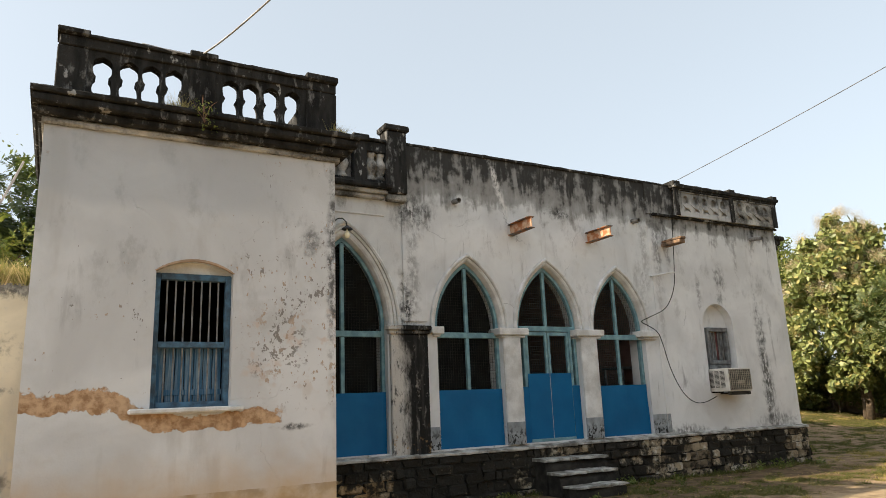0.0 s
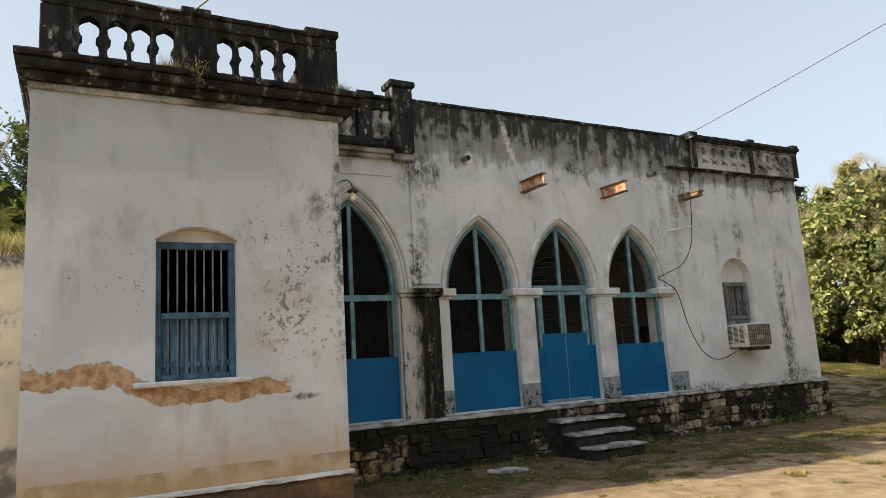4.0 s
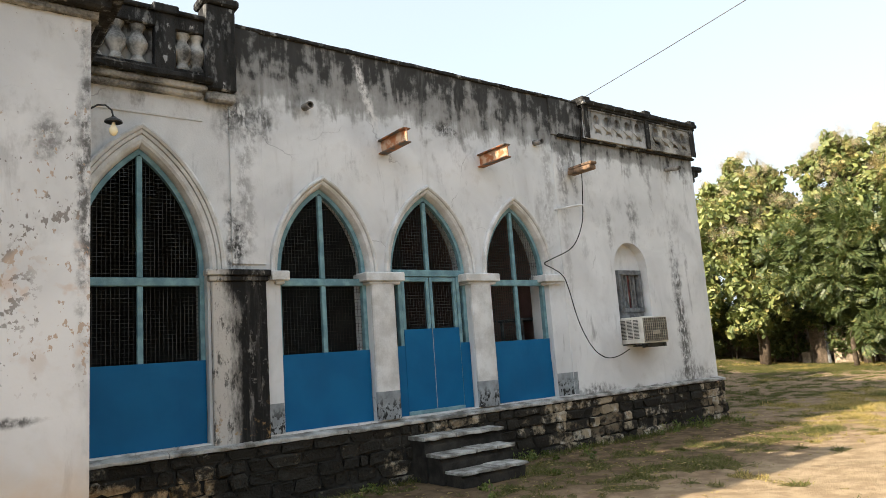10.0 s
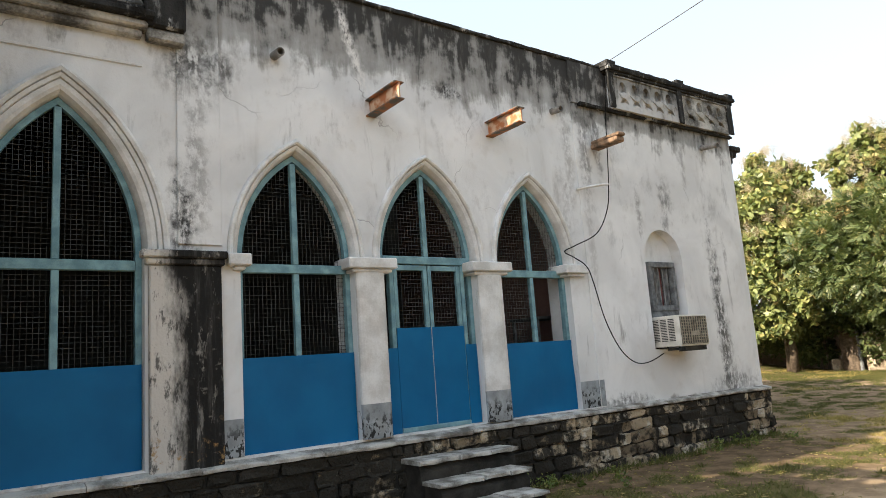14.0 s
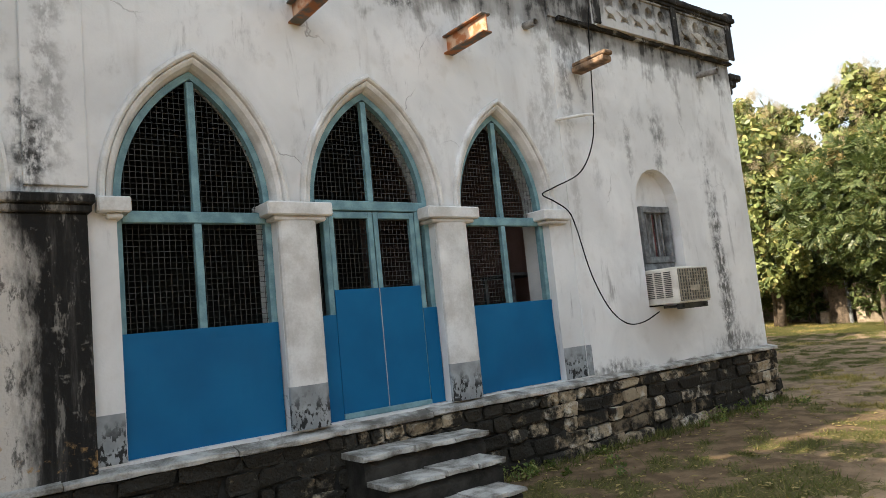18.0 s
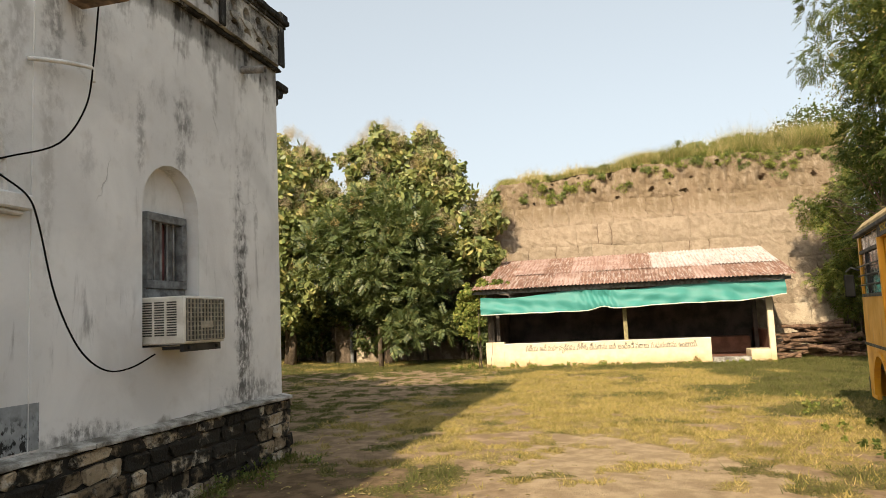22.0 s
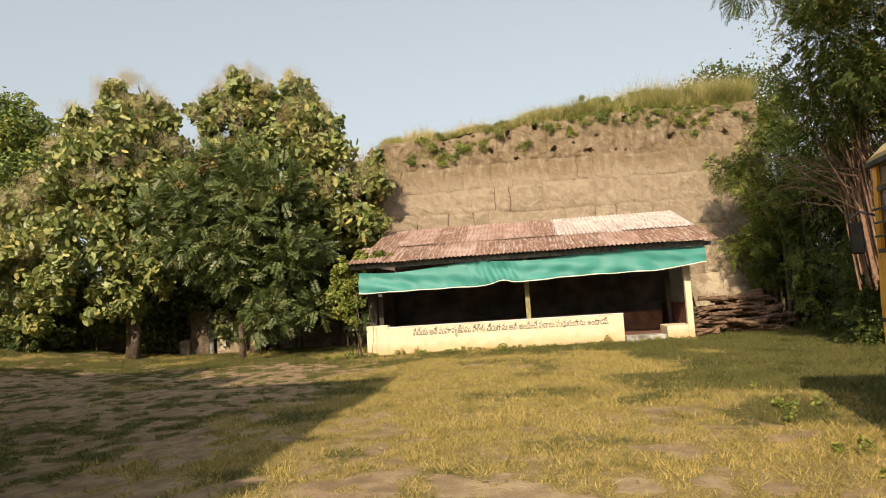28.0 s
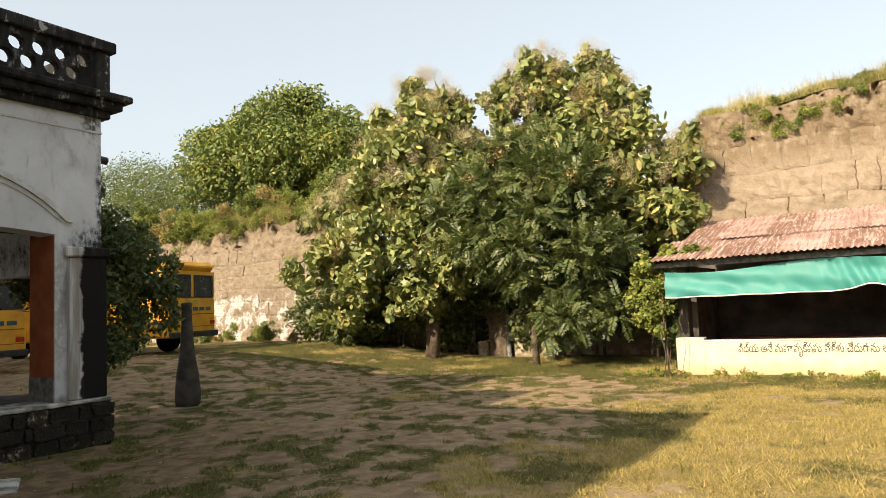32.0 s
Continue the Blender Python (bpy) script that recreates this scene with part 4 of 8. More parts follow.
# pier between the first two arches, the small imposts and dados
pier = part("pier", boxes((3.545, 4.175, -0.07, -0.002, 0.70, 2.52), bevel=0.012), "pier", wall_1, "white plaster pier streaked black with mould")
part("pilaster", boxes((3.80, 4.20, -0.025, -0.002, 2.72, 5.60), bevel=0.006), "stucco", wall_1)
bm = boxes((3.47, 4.22, -0.13, 0.0, 2.58, 2.65), (3.51, 4.20, -0.10, 0.0, 2.52, 2.58), bevel=0.012)
part("capital", bm, "pier", wall_1)
for x0, x1 in ((4.235, 4.46), (5.49, 6.08), (7.10, 7.735), (8.66, 9.10)):
    part("capital", boxes((x0, x1, -0.10, 0.25, 2.53, 2.645), (x0 + 0.06, x1 - 0.05, -0.06, 0.2, 2.49, 2.53), bevel=0.012), "trim_white", wall_1)
part("capital", boxes((2.08, 2.26, -0.10, 0.2, 2.54, 2.66), bevel=0.012), "trim_white", wall_1)
def round_face(x0, x1, z0, z1, bulge, y=0.0):
    """A softly rounded column face in front of a wall."""
    outline = [(x0, 0.01), (x1, 0.01)] + [((x0 + x1) / 2 + (x1 - x0) / 2 * math.cos(k * math.pi / 12), -0.004 - bulge * math.sin(k * math.pi / 12) ** 0.8) for k in range(13)]
    return plate([(a, y + d) for a, d in outline], [], z0, z1, lambda a, b, d: (a, b, d))


for x0, x1, top in ((5.597, 5.948, 1.13), (7.232, 7.608, 1.13)):
    part("pier_face", round_face(x0, x1, top, 2.49, 0.06), "trim_white", wall_1, smooth=False)
    part("dado_panel", round_face(x0, x1, BASE, top, 0.064), "dado", wall_1, "grey painted dado patch with black stains")
part("dado_panel", boxes((4.18, 4.37, -0.006, -0.002, BASE, 1.12)), "dado", wall_1, "grey painted dado patch with black stains")
part("dado_panel", boxes((8.815, 9.158, -0.006, -0.002, BASE, 1.12), (9.162, 9.25, -0.0175, -0.0135, BASE, 1.12)), "dado", wall_1, "grey painted dado patch with black stains")

# parapet over the first arch: ledge, balusters, posts
BALUSTER = ((0.075, 0.0), (0.085, 0.03), (0.055, 0.08), (0.05, 0.11), (0.095, 0.20), (0.105, 0.25), (0.085, 0.31), (0.05, 0.38), (0.055, 0.42), (0.08, 0.46), (0.08, 0.48))


def balustrade(x0, x1, y0, y1, z0, z1, posts, balusters, caps=True):
    """Old cement balustrade: rails, posts and turned balusters."""
    r = root("balustrade", label="blackened cement balustrade with turned balusters", category="balustrade", kind="structure")
    part("rail", boxes((x0, x1, y0, y1, z0, z0 + 0.07), bevel=0.01), "mould", r)
    part("rail", boxes((x0, x1, y0 - 0.01, y1 + 0.01, z1 - 0.22, z1 - 0.05), (x0, x1, y0 - 0.05, y1 + 0.04, z1 - 0.05, z1), bevel=0.012), "mould", r)
    for a, b in posts:
        part("post", boxes((a, b, y0 - 0.02, y1 + 0.02, z0, z1 - 0.05), (a - 0.03, b + 0.03, y0 - 0.06, y1 + 0.05, z1 - 0.06, z1 + 0.04), bevel=0.012), "mould", r)
    k = (z1 - 0.22 - z0 - 0.07) / 0.48
    for x in balusters:
        part("baluster", lathe([(q * 1.1, z0 + 0.07 + w * k) for q, w in BALUSTER], 10, at=(x, (y0 + y1) / 2, 0)), "trim_old", r, smooth=True)
    return r


balustrade(2.06, 3.50, -0.12, 0.08, 4.84, 5.58, [(2.96, 3.18)], [2.14, 2.36, 2.58, 2.80, 3.28, 3.44])
ledge = part("ledge", rough_bar(2.06, 3.56, -0.22, 0.0, 4.76, 4.84, 0.014, 0.08, 41), "mould", wall_1)
part("ledge_foot", rough_bar(2.06, 3.48, -0.09, 0.0, 4.62, 4.69, 0.006, 0.1, 43, rough_bar(2.06, 3.52, -0.15, 0.0, 4.69, 4.76, 0.008, 0.1, 42)), "trim_old", wall_1, "dusty stepped moulding under the ledge")
part("panel_line", boxes((2.1, 3.50, -0.016, -0.001, 4.36, 4.385), bevel=0.004), "trim_white", wall_1)
post = part("parapet_post", boxes((3.50, 3.86, -0.16, 0.10, 4.72, 5.76), (3.46, 3.90, -0.20, 0.14, 5.76, 5.86), bevel=0.02), "mould", wall_1, "mouldy square parapet post")
part("corbel", boxes((3.52, 3.86, -0.12, -0.001, 4.60, 4.72), bevel=0.02), "trim_old", wall_1)
part("wall_cap", rough_bar(3.90, 9.84, -0.035, 0.44, 5.598, 5.65, 0.012, seed=6), "mould", wall_1)

# end bay: pierced parapet panels with blind arches
par = root("parapet", label="stained parapet with rows of pierced plaster scales", category="parapet", kind="structure")


def oval(cx, cz, a, b, lo=0, hi=12, lift=0.0):
    """Part of an ellipse's outline, in twelfths of a turn; lift hollows its foot."""
    pts = [(cx + a * math.cos(k * math.pi / 6), cz + b * math.sin(k * math.pi / 6)) for k in range(lo, hi + (hi - lo < 12))]
    return pts + ([(cx, cz + lift)] if lift else [])


for x0, x1, n_, mat in ((10.02, 11.52, 5, "stucco_panel"), (11.66, 12.90, 4, "trim_old")):
    pitch_ = (x1 - x0 - 0.12) / n_
    holes = []
    for k in range(n_):
        cx = x0 + 0.06 + pitch_ * (k + 0.5)
        holes.append(oval(cx, 5.32, 0.082, 0.112))
        holes.append(oval(cx + 0.02, 5.085, 0.095, 0.085, 0, 6, 0.03))
    part("wall_panel", plate(rect(x0 - 0.04, x1 + 0.04, 4.99, 5.52), holes, -0.115, -0.055), mat, par)
    for k in range(n_):
        cx = x0 + 0.06 + pitch_ * (k + 0.5)
        part("scale", plate(oval(cx, 5.235, 0.10, 0.07, 6, 12, 0.03), [], -0.135, -0.112), mat, par)
        part("scale", plate(oval(cx + pitch_ * 0.5, 5.20, 0.06, 0.11, 0, 6, 0.04), [], -0.128, -0.112), mat, par)
    part("panel_edge", rough_bar(x0, x1, -0.138, -0.112, 5.485, 5.512, 0.005, seed=3), "stucco_panel", par)
part("wall_panel", boxes((9.95, 13.04, -0.054, 0.30, 4.982, 5.56)), "stucco_panel", par)
part("wall_panel", boxes((9.16, 9.95, -0.03, 0.30, 4.982, 5.60)), "stucco", par)
for a, b in ((9.86, 10.0), (11.53, 11.65), (12.91, 13.05)):
    part("post", boxes((a, b, -0.15, -0.116, 4.985, 5.60), (a - 0.03, b + 0.03, -0.19, 0.10, 5.60, 5.70), bevel=0.012), "mould", par)
bm = rough_bar(9.84, 13.10, -0.20, 0.36, 5.561, 5.64, 0.016, seed=1)
rough_bar(9.9, 13.07, -0.16, 0.3, 5.52, 5.561, 0.008, seed=2, bm=bm)
part("parapet_cap", bm, "mould", par)
part("parapet_base", rough_bar(9.3, 13.07, -0.075, -0.008, 4.945, 4.988, 0.022, seed=4), "mould", par)
part("parapet_return", boxes((12.74, 13.05, 0.36, 8.6, 4.982, 5.60), bevel=0.01), "mould", par)
corn = root("cornice", label="black mouldy cornice of the end wall", category="cornice", kind="structure")
part("cornice_step", boxes((13.042, 13.34, -0.05, 5.15, 4.74, 4.84), (13.042, 13.24, -0.02, 5.15, 4.64, 4.74), (13.042, 13.14, 0.0, 5.15, 4.52, 4.64), bevel=0.02), "mould", corn)

# recessed window behind the air conditioner
win = root("window_5", label="small grey barred window in an arched recess", category="window", kind="structure")
part("recess_back", boxes((10.38, 11.30, 0.16, 0.38, 2.76, 3.26)), "stucco_bay", win)
part("recess_back", boxes((11.24, 11.30, 0.16, 0.38, 1.46, 2.76), (10.38, 10.62, 0.16, 0.38, 1.46, 2.76)), "stucco_bay", win)
part("window_frame", boxes((10.62, 11.24, 0.10, 0.20, 2.68, 2.76), (10.62, 11.24, 0.10, 0.20, 2.02, 2.10), (10.62, 10.69, 0.10, 0.20, 2.10, 2.68), (11.17, 11.24, 0.10, 0.20, 2.10, 2.68), (10.62, 11.24, 0.12, 0.2, 1.92, 2.02), bevel=0.006), "greywood", win)
for k in range(4):
    part("bar", tube([(10.78 + 0.10 * k, 0.15, 2.10), (10.78 + 0.10 * k, 0.15, 2.68)], 0.011), "bar", win)
part("shutter", boxes((10.69, 10.95, 0.21, 0.235, 2.10, 2.68), (11.06, 11.17, 0.21, 0.235, 2.10, 2.68)), "greywood", win)
part("curtain", boxes((10.95, 11.06, 0.24, 0.26, 2.10, 2.68)), "redcloth", win)
# dark sheet that paints the shade behind the bars
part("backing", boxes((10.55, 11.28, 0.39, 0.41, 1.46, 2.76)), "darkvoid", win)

# ---- arched screens: frames, mesh, blue sheets ----
def wire_grid(outline_fn, x0, x1, z0, z1, y, pitch=0.044, r=0.0017, torn=None):
    """Woven wire inside an outline: upright and level wires, cut where the opening ends."""
    vs, fs = [], []

    def bar(ax, bx, az, bz):
        k = len(vs)
        vs.extend([(ax, y, az), (bx, y, az), (bx, y, bz), (ax, y, bz), (ax, y + 2 * r, az), (bx, y + 2 * r, az), (bx, y + 2 * r, bz), (ax, y + 2 * r, bz)])
        fs.extend([(k, k + 1, k + 2, k + 3), (k + 7, k + 6, k + 5, k + 4), (k, k + 4, k + 5, k + 1), (k + 1, k + 5, k + 6, k + 2), (k + 2, k + 6, k + 7, k + 3), (k + 3, k + 7, k + 4, k)])

    x = x0 + pitch / 2
    while x < x1:
        bar(x - r, x + r, torn[1] if torn and x > torn[0] else z0, outline_fn(x)[1])
        x += pitch
    z = z0 + pitch / 2
    while z < z1:
        a, b = outline_fn(None, z)
        if torn and z < torn[1]:
            b = torn[0]
        if b - a > 0.02:
            bar(a, b, z - r, z + r)
        z += pitch
    return vs, fs


def arch_fn(cx, half, spring, h):
    r = (half * half + h * h) / (2 * half)

    def fn(x=None, z=None):
        if z is None:
            d = abs(x - cx)
            return 0, spring + math.sqrt(max(0.0, r * r - (d + r - half) ** 2))
        w = half if z <= spring else max(0.0, math.sqrt(max(0.0, r * r - (z - spring) ** 2)) - (r - half))
        return cx - w, cx + w

    return fn


FY = 0.10
for i, (cx, h, s, p) in enumerate(ARCHES):
    door = i == 2
    w = root("door_1" if door else f"window_{i + 1}", label="teal-framed double door in a pointed arch with wire mesh" if door else "pointed arch window with teal frame, wire mesh and blue sheet", category="door" if door else "window", kind="structure")
    fw = 0.055
    outer = [(cx + h - 0.003, BASE)] + ring(cx, h, s, p, -0.003) + [(cx - h + 0.003, BASE)]
    inner = [(cx + h - fw, BASE)] + ring(cx, h, s, p, -fw) + [(cx - h + fw, BASE)]
    part("window_frame", band(inner, outer, FY, FY + 0.07), "teal", w)
    tz = 2.66 if door else 2.53
    part("transom", boxes((cx - h + fw, cx + h - fw, FY - 0.015, FY + 0.06, tz - 0.045, tz + 0.045), bevel=0.006), "teal", w)
    part("mullion", boxes((cx - 0.03, cx + 0.03, FY - 0.005, FY + 0.05, tz + 0.045, s + p - 0.09), bevel=0.005), "teal", w)
    top = 1.665
    if door:
        d0, d1, dt = 6.13, 7.06, 2.615
        part("door_post", boxes((d0 - 0.055, d0, FY - 0.01, FY + 0.07, BASE, dt), bevel=0.006), "teal", w)
        part("door_post", boxes((d1, d1 + 0.055, FY - 0.01, FY + 0.07, BASE, dt), bevel=0.006), "teal", w)
        part("threshold", boxes((d0, d1, FY - 0.03, FY + 0.09, BASE, BASE + 0.05), bevel=0.008), "teal", w)
        for a, b in ((d0 + 0.005, 6.59), (6.60, d1 - 0.005)):
            leaf = part("door_leaf", boxes((a, a + 0.05, FY, FY + 0.045, BASE + 0.06, dt - 0.01), (b - 0.05, b, FY, FY + 0.045, BASE + 0.06, dt - 0.01), (a + 0.05, b - 0.05, FY, FY + 0.045, dt - 0.07, dt - 0.01), (a + 0.05, b - 0.05, FY, FY + 0.045, BASE + 0.06, BASE + 0.14), bevel=0.004), "teal", w)
            part("blue_sheet", boxes((a, b, FY - 0.012, FY - 0.002, BASE + 0.05, 1.90)), "blue", leaf, "bright blue sheet metal panel")
        part("seam", boxes((6.591, 6.599, FY - 0.014, FY - 0.004, BASE + 0.05, 1.90)), "cable", w, "pale gap between the blue door leaves")
        part("blue_sheet", boxes((cx - h + 0.01, d0 - 0.003, FY - 0.018, FY - 0.011, BASE, top + 0.02)), "blue", w)
        part("blue_sheet", boxes((d1 + 0.003, cx + h - 0.01, FY - 0.018, FY - 0.011, BASE, top + 0.02)), "blue", w)
    else:
        part("mullion", boxes((cx - 0.03, cx + 0.03, FY - 0.005, FY + 0.05, BASE + 0.02, tz - 0.045), bevel=0.005), "teal", w)
        bm = bmesh.new()
        bmesh.ops.create_grid(bm, x_segments=14, y_segments=10, size=0.5)
        for v in bm.verts:
            x, z = cx + v.co.x * (2 * h - 0.02), BASE + (v.co.y + 0.5) * (top - BASE)
            v.co = (x, FY - 0.025 + 0.012 * (noise.noise((x * 3, z * 3, i))) * (1 if z < top - 0.02 else 0.4), z)
        ext = bmesh.ops.extrude_face_region(bm, geom=bm.faces[:], use_keep_orig=True)
        bmesh.ops.translate(bm, vec=(0, 0.006, 0), verts=[v for v in ext["geom"] if isinstance(v, bmesh.types.BMVert)])
        part("blue_sheet", bm, "blue", w, "bright blue sheet metal panel", smooth=False)
    vs, fs = wire_grid(arch_fn(cx, h - 0.03, s, p - 0.05), cx - h + 0.03, cx + h - 0.03, top - 0.03, s + p - 0.06, FY + 0.055, torn=(cx, tz) if i == 3 else None)
    mesh_part("wire_mesh", vs, fs, "wire", w, "grey woven wire mesh")

table = root("table", pose(9.18, 1.1, 0.76), "tall narrow dark table inside the hall", "table")
part("tabletop", boxes((-0.26, 0.26, -0.3, 0.3, 1.24, 1.28), bevel=0.006), "greywood", table)
for a in (-0.22, 0.22):
    for b in (-0.25, 0.25):
        part("leg", boxes((a - 0.02, a + 0.02, b - 0.02, b + 0.02, 0, 1.24)), "greywood", table)

# ---- wing with barred window ----
WY, WX0, WX1 = -1.76, -1.12, 2.05
wx = (0.035, 0.845)
wing_front = part("wall_7", plate(rect(WX0, WX1, 0.42, 4.56), [[(wx[0], 1.53), (wx[1], 1.53), (wx[1], 2.98)] + segment(0.44, 0.405, 2.98, 0.12, 8)[1:]], WY, WY + 0.38), "stucco_wing")
tagged(wing_front, "flaking limewashed wing wall with bare clay patches", "wall", kind="structure")
wing_side = part("wall_8", boxes((WX0, WX0 + 0.35, WY + 0.38, 5.5, 0.0, 4.56), (WX1 - 0.30, WX1, WY + 0.38, -0.002, 0.42, 4.56)), "stucco_wing")
tagged(wing_side, "flaking limewashed wing side walls", "wall", kind="structure")
wing_base = part("wing_base", rough_bar(WX0 - 0.03, WX1 + 0.02, WY - 0.045, WY + 0.3, -0.05, 0.42, 0.022, 0.07, 62, boxes((WX1 - 0.3, WX1 + 0.02, WY + 0.3, -0.1, -0.05, 0.42), bevel=0.02)), "wing_base")
tagged(wing_base, "brown mud-splashed base course of the wing", "wall base", kind="structure")
part("ledge", rough_bar(WX0 - 0.04, WX1 + 0.03, WY - 0.062, WY, 0.405, 0.452, 0.018, 0.06, 61), "trim_white", wing_base)
roof_2 = part("roof_2", boxes((WX0, WX1, WY + 0.38, 1.0, 4.5, 4.6)), "mould")
tagged(roof_2, "flat weathered roof of the wing", "roof", kind="structure")
# room shade painted on as a near-black wall
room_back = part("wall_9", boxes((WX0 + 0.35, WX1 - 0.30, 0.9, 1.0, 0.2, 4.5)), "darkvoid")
tagged(room_back, "back wall of the wing room in a shade-dark colour", "wall", kind="structure")

w = root("window_6", label="weathered blue barred window above a white sill", category="window", kind="structure")
part("window_frame", boxes((wx[0], wx[0] + 0.06, WY + 0.10, WY + 0.2, 1.53, 2.97), (wx[1] - 0.06, wx[1], WY + 0.10, WY + 0.2, 1.53, 2.97), (wx[0] + 0.06, wx[1] - 0.06, WY + 0.10, WY + 0.2, 2.90, 2.97), (wx[0] + 0.06, wx[1] - 0.06, WY + 0.09, WY + 0.2, 2.16, 2.225), (wx[0] + 0.06, wx[1] - 0.06, WY + 0.10, WY + 0.2, 1.53, 1.59), bevel=0.006), "oldblue", w)
part("tympanum", boxes((wx[0], wx[1], WY + 0.12, WY + 0.3, 2.975, 3.12)), "trim_white", w, "whitewashed infill over the window frame")
part("reveal_edge", band(segment(0.44, 0.400, 2.976, 0.118, 12), segment(0.44, 0.425, 2.976, 0.145, 12), WY - 0.006, WY + 0.03), "clay", w, "worn clay edge of the window arch")
for k in range(7):
    x = wx[0] + 0.135 + k * 0.09
    part("bar", tube([(x, WY + 0.14, 1.59), (x, WY + 0.14, 2.90)], 0.0095), "bar", w)
for k in range(7):
    x = wx[0] + 0.065 + k * 0.0975
    part("shutter_board", boxes((x, x + 0.09, WY + 0.205, WY + 0.225, 1.58, 2.17), bevel=0.003), "shutter", w)
part("shutter_rail", boxes((wx[0] + 0.06, wx[1] - 0.06, WY + 0.19, WY + 0.205, 1.66, 1.72), bevel=0.003), "shutter", w)
sill = part("window_sill", boxes((-0.17, 0.97, WY - 0.10, WY + 0.12, 1.475, 1.53), bevel=0.014), "trim_white", w, "chipped white window sill")

corn = root("cornice", label="heavy black mouldy cornice of the wing", category="cornice", kind="structure")
for k, (z0, z1, o) in enumerate(((4.46, 4.53, 0.05), (4.53, 4.62, 0.13), (4.62, 4.72, 0.22), (4.72, 4.78, 0.26))):
    bm = rough_bar(WX0 - o * 0.55, WX1 + o, WY - o, WY + 0.3, z0, z1, 0.012, 0.07, 20 + k)
    box(bm, WX0 - o * 0.55, WX0 + 0.3, WY + 0.3, 1.0, z0, z1, 0.018)
    box(bm, WX1 - 0.3, WX1 + o, WY + 0.3, -0.26, z0, z1, 0.018)
    part("cornice_step", bm, "mould" if k else "trim_old", corn)
def waisted(cx, z0, z1, w, waist):
    """The outline of a pierced opening with two lobes and a narrow waist."""
    side = []
    for k in range(17):
        t = k / 16
        lobe = abs(math.sin(2 * math.pi * t)) ** 0.45 if 0 < t < 1 else 0
        half = (waist + (w - waist) * lobe) if 0.12 < t < 0.88 else w * lobe
        side.append((half, z0 + (z1 - z0) * t))
    return [(cx + h_, z_) for h_, z_ in side] + [(cx - h_, z_) for h_, z_ in side[-2:0:-1]]


wb = root("balustrade", label="black mouldy balustrade pierced with waisted openings", category="balustrade", kind="structure")
bx = (-0.62, -0.355, -0.13, 0.11, 0.735, 0.97, 1.215, 1.47)
part("pierced_panel", plate(rect(-1.03, 2.0, 4.78, 5.33), [waisted(cx, 4.795, 5.275, 0.096, 0.062) for cx in bx], WY - 0.10, WY + 0.05), "mould", wb)
part("rail", rough_bar(-1.07, 2.03, WY - 0.16, WY + 0.10, 5.45, 5.49, 0.012, 0.08, 33, boxes((-1.05, 2.025, WY - 0.13, WY + 0.08, 5.331, 5.45), bevel=0.012)), "mould", wb)
for a, b, top in ((-1.06, -0.77, 5.50), (0.27, 0.56, 5.51), (1.64, 2.03, 5.52)):
    part("post", boxes((a, b, WY - 0.125, WY - 0.101, 4.785, 5.325), (a - 0.01, b + 0.01, WY - 0.18, WY + 0.11, 5.46, top + 0.02), bevel=0.01), "mould", wb)
for sx in (-1.04, 1.82):
    b = root("balustrade", label="blackened return of the roof balustrade", category="balustrade", kind="structure")
    part("rail", boxes((sx, sx + 0.2, WY + 0.11, 0.6 if sx < 0 else -0.3, 4.78, 4.85), (sx, sx + 0.2, WY + 0.11, 0.6 if sx < 0 else -0.3, 5.25, 5.47), bevel=0.01), "mould", b)
    y = WY + 0.3
    while y < (0.5 if sx < 0 else -0.4):
        part("baluster", lathe([(q * 1.1, 4.85 + t * 0.84) for q, t in BALUSTER], 8, at=(sx + 0.1, y, 0)), "mould", b, smooth=True)
        y += 0.25

# sprig on the cornice
def strands(rng, n, at, spread, length, droop):
    bm = bmesh.new()
    for k in range(n):
        a = rng.uniform(0, 6.28)
        p = Vector(at)
        d = Vector((math.cos(a) * spread, math.sin(a) * spread, 1)).normalized()
        pts = [p.copy()]
        for j in range(5):
            d = (d + Vector((rng.uniform(-0.3, 0.3), rng.uniform(-0.3, 0.3), -droop))).normalized()
            p = p + d * length / 5
            pts.append(p.copy())
        tube(pts, 0.006, 0.002, 4, bm)
    return bm


# ---- plinth and steps ----
plinth = part("plinth", boxes((2.05, 13.045, -0.075, 0.40, -0.1, 0.70), (12.6, 13.045, 0.4, 5.3, -0.1, 0.70)), "mortar")
tagged(plinth, "rubble stone plinth under a worn coping", "plinth", kind="structure")
cop = []
x = 2.05
rc = random.Random(4)
while x < 13.06:
    w_ = min(rc.uniform(0.8, 1.7), 13.085 - x)
    cop.append((x, x + w_ - 0.008))
    x += w_
for a, b in cop:
    dz = rc.uniform(-0.006, 0.006)
    bm = rough_bar(a, b, -0.14, 0.12, 0.695 + dz, 0.735 + dz, 0.012, 0.10, a * 3)
    for v in bm.verts:
        if v.co.z > 0.715:
            v.co.z += max(0, v.co.y + 0.14) * 0.20
    part("coping_slab", bm, "coping", plinth)
part("coping_slab", boxes((12.7, 13.085, 0.13, 5.2, 0.695, 0.74), bevel=0.014), "coping", plinth)

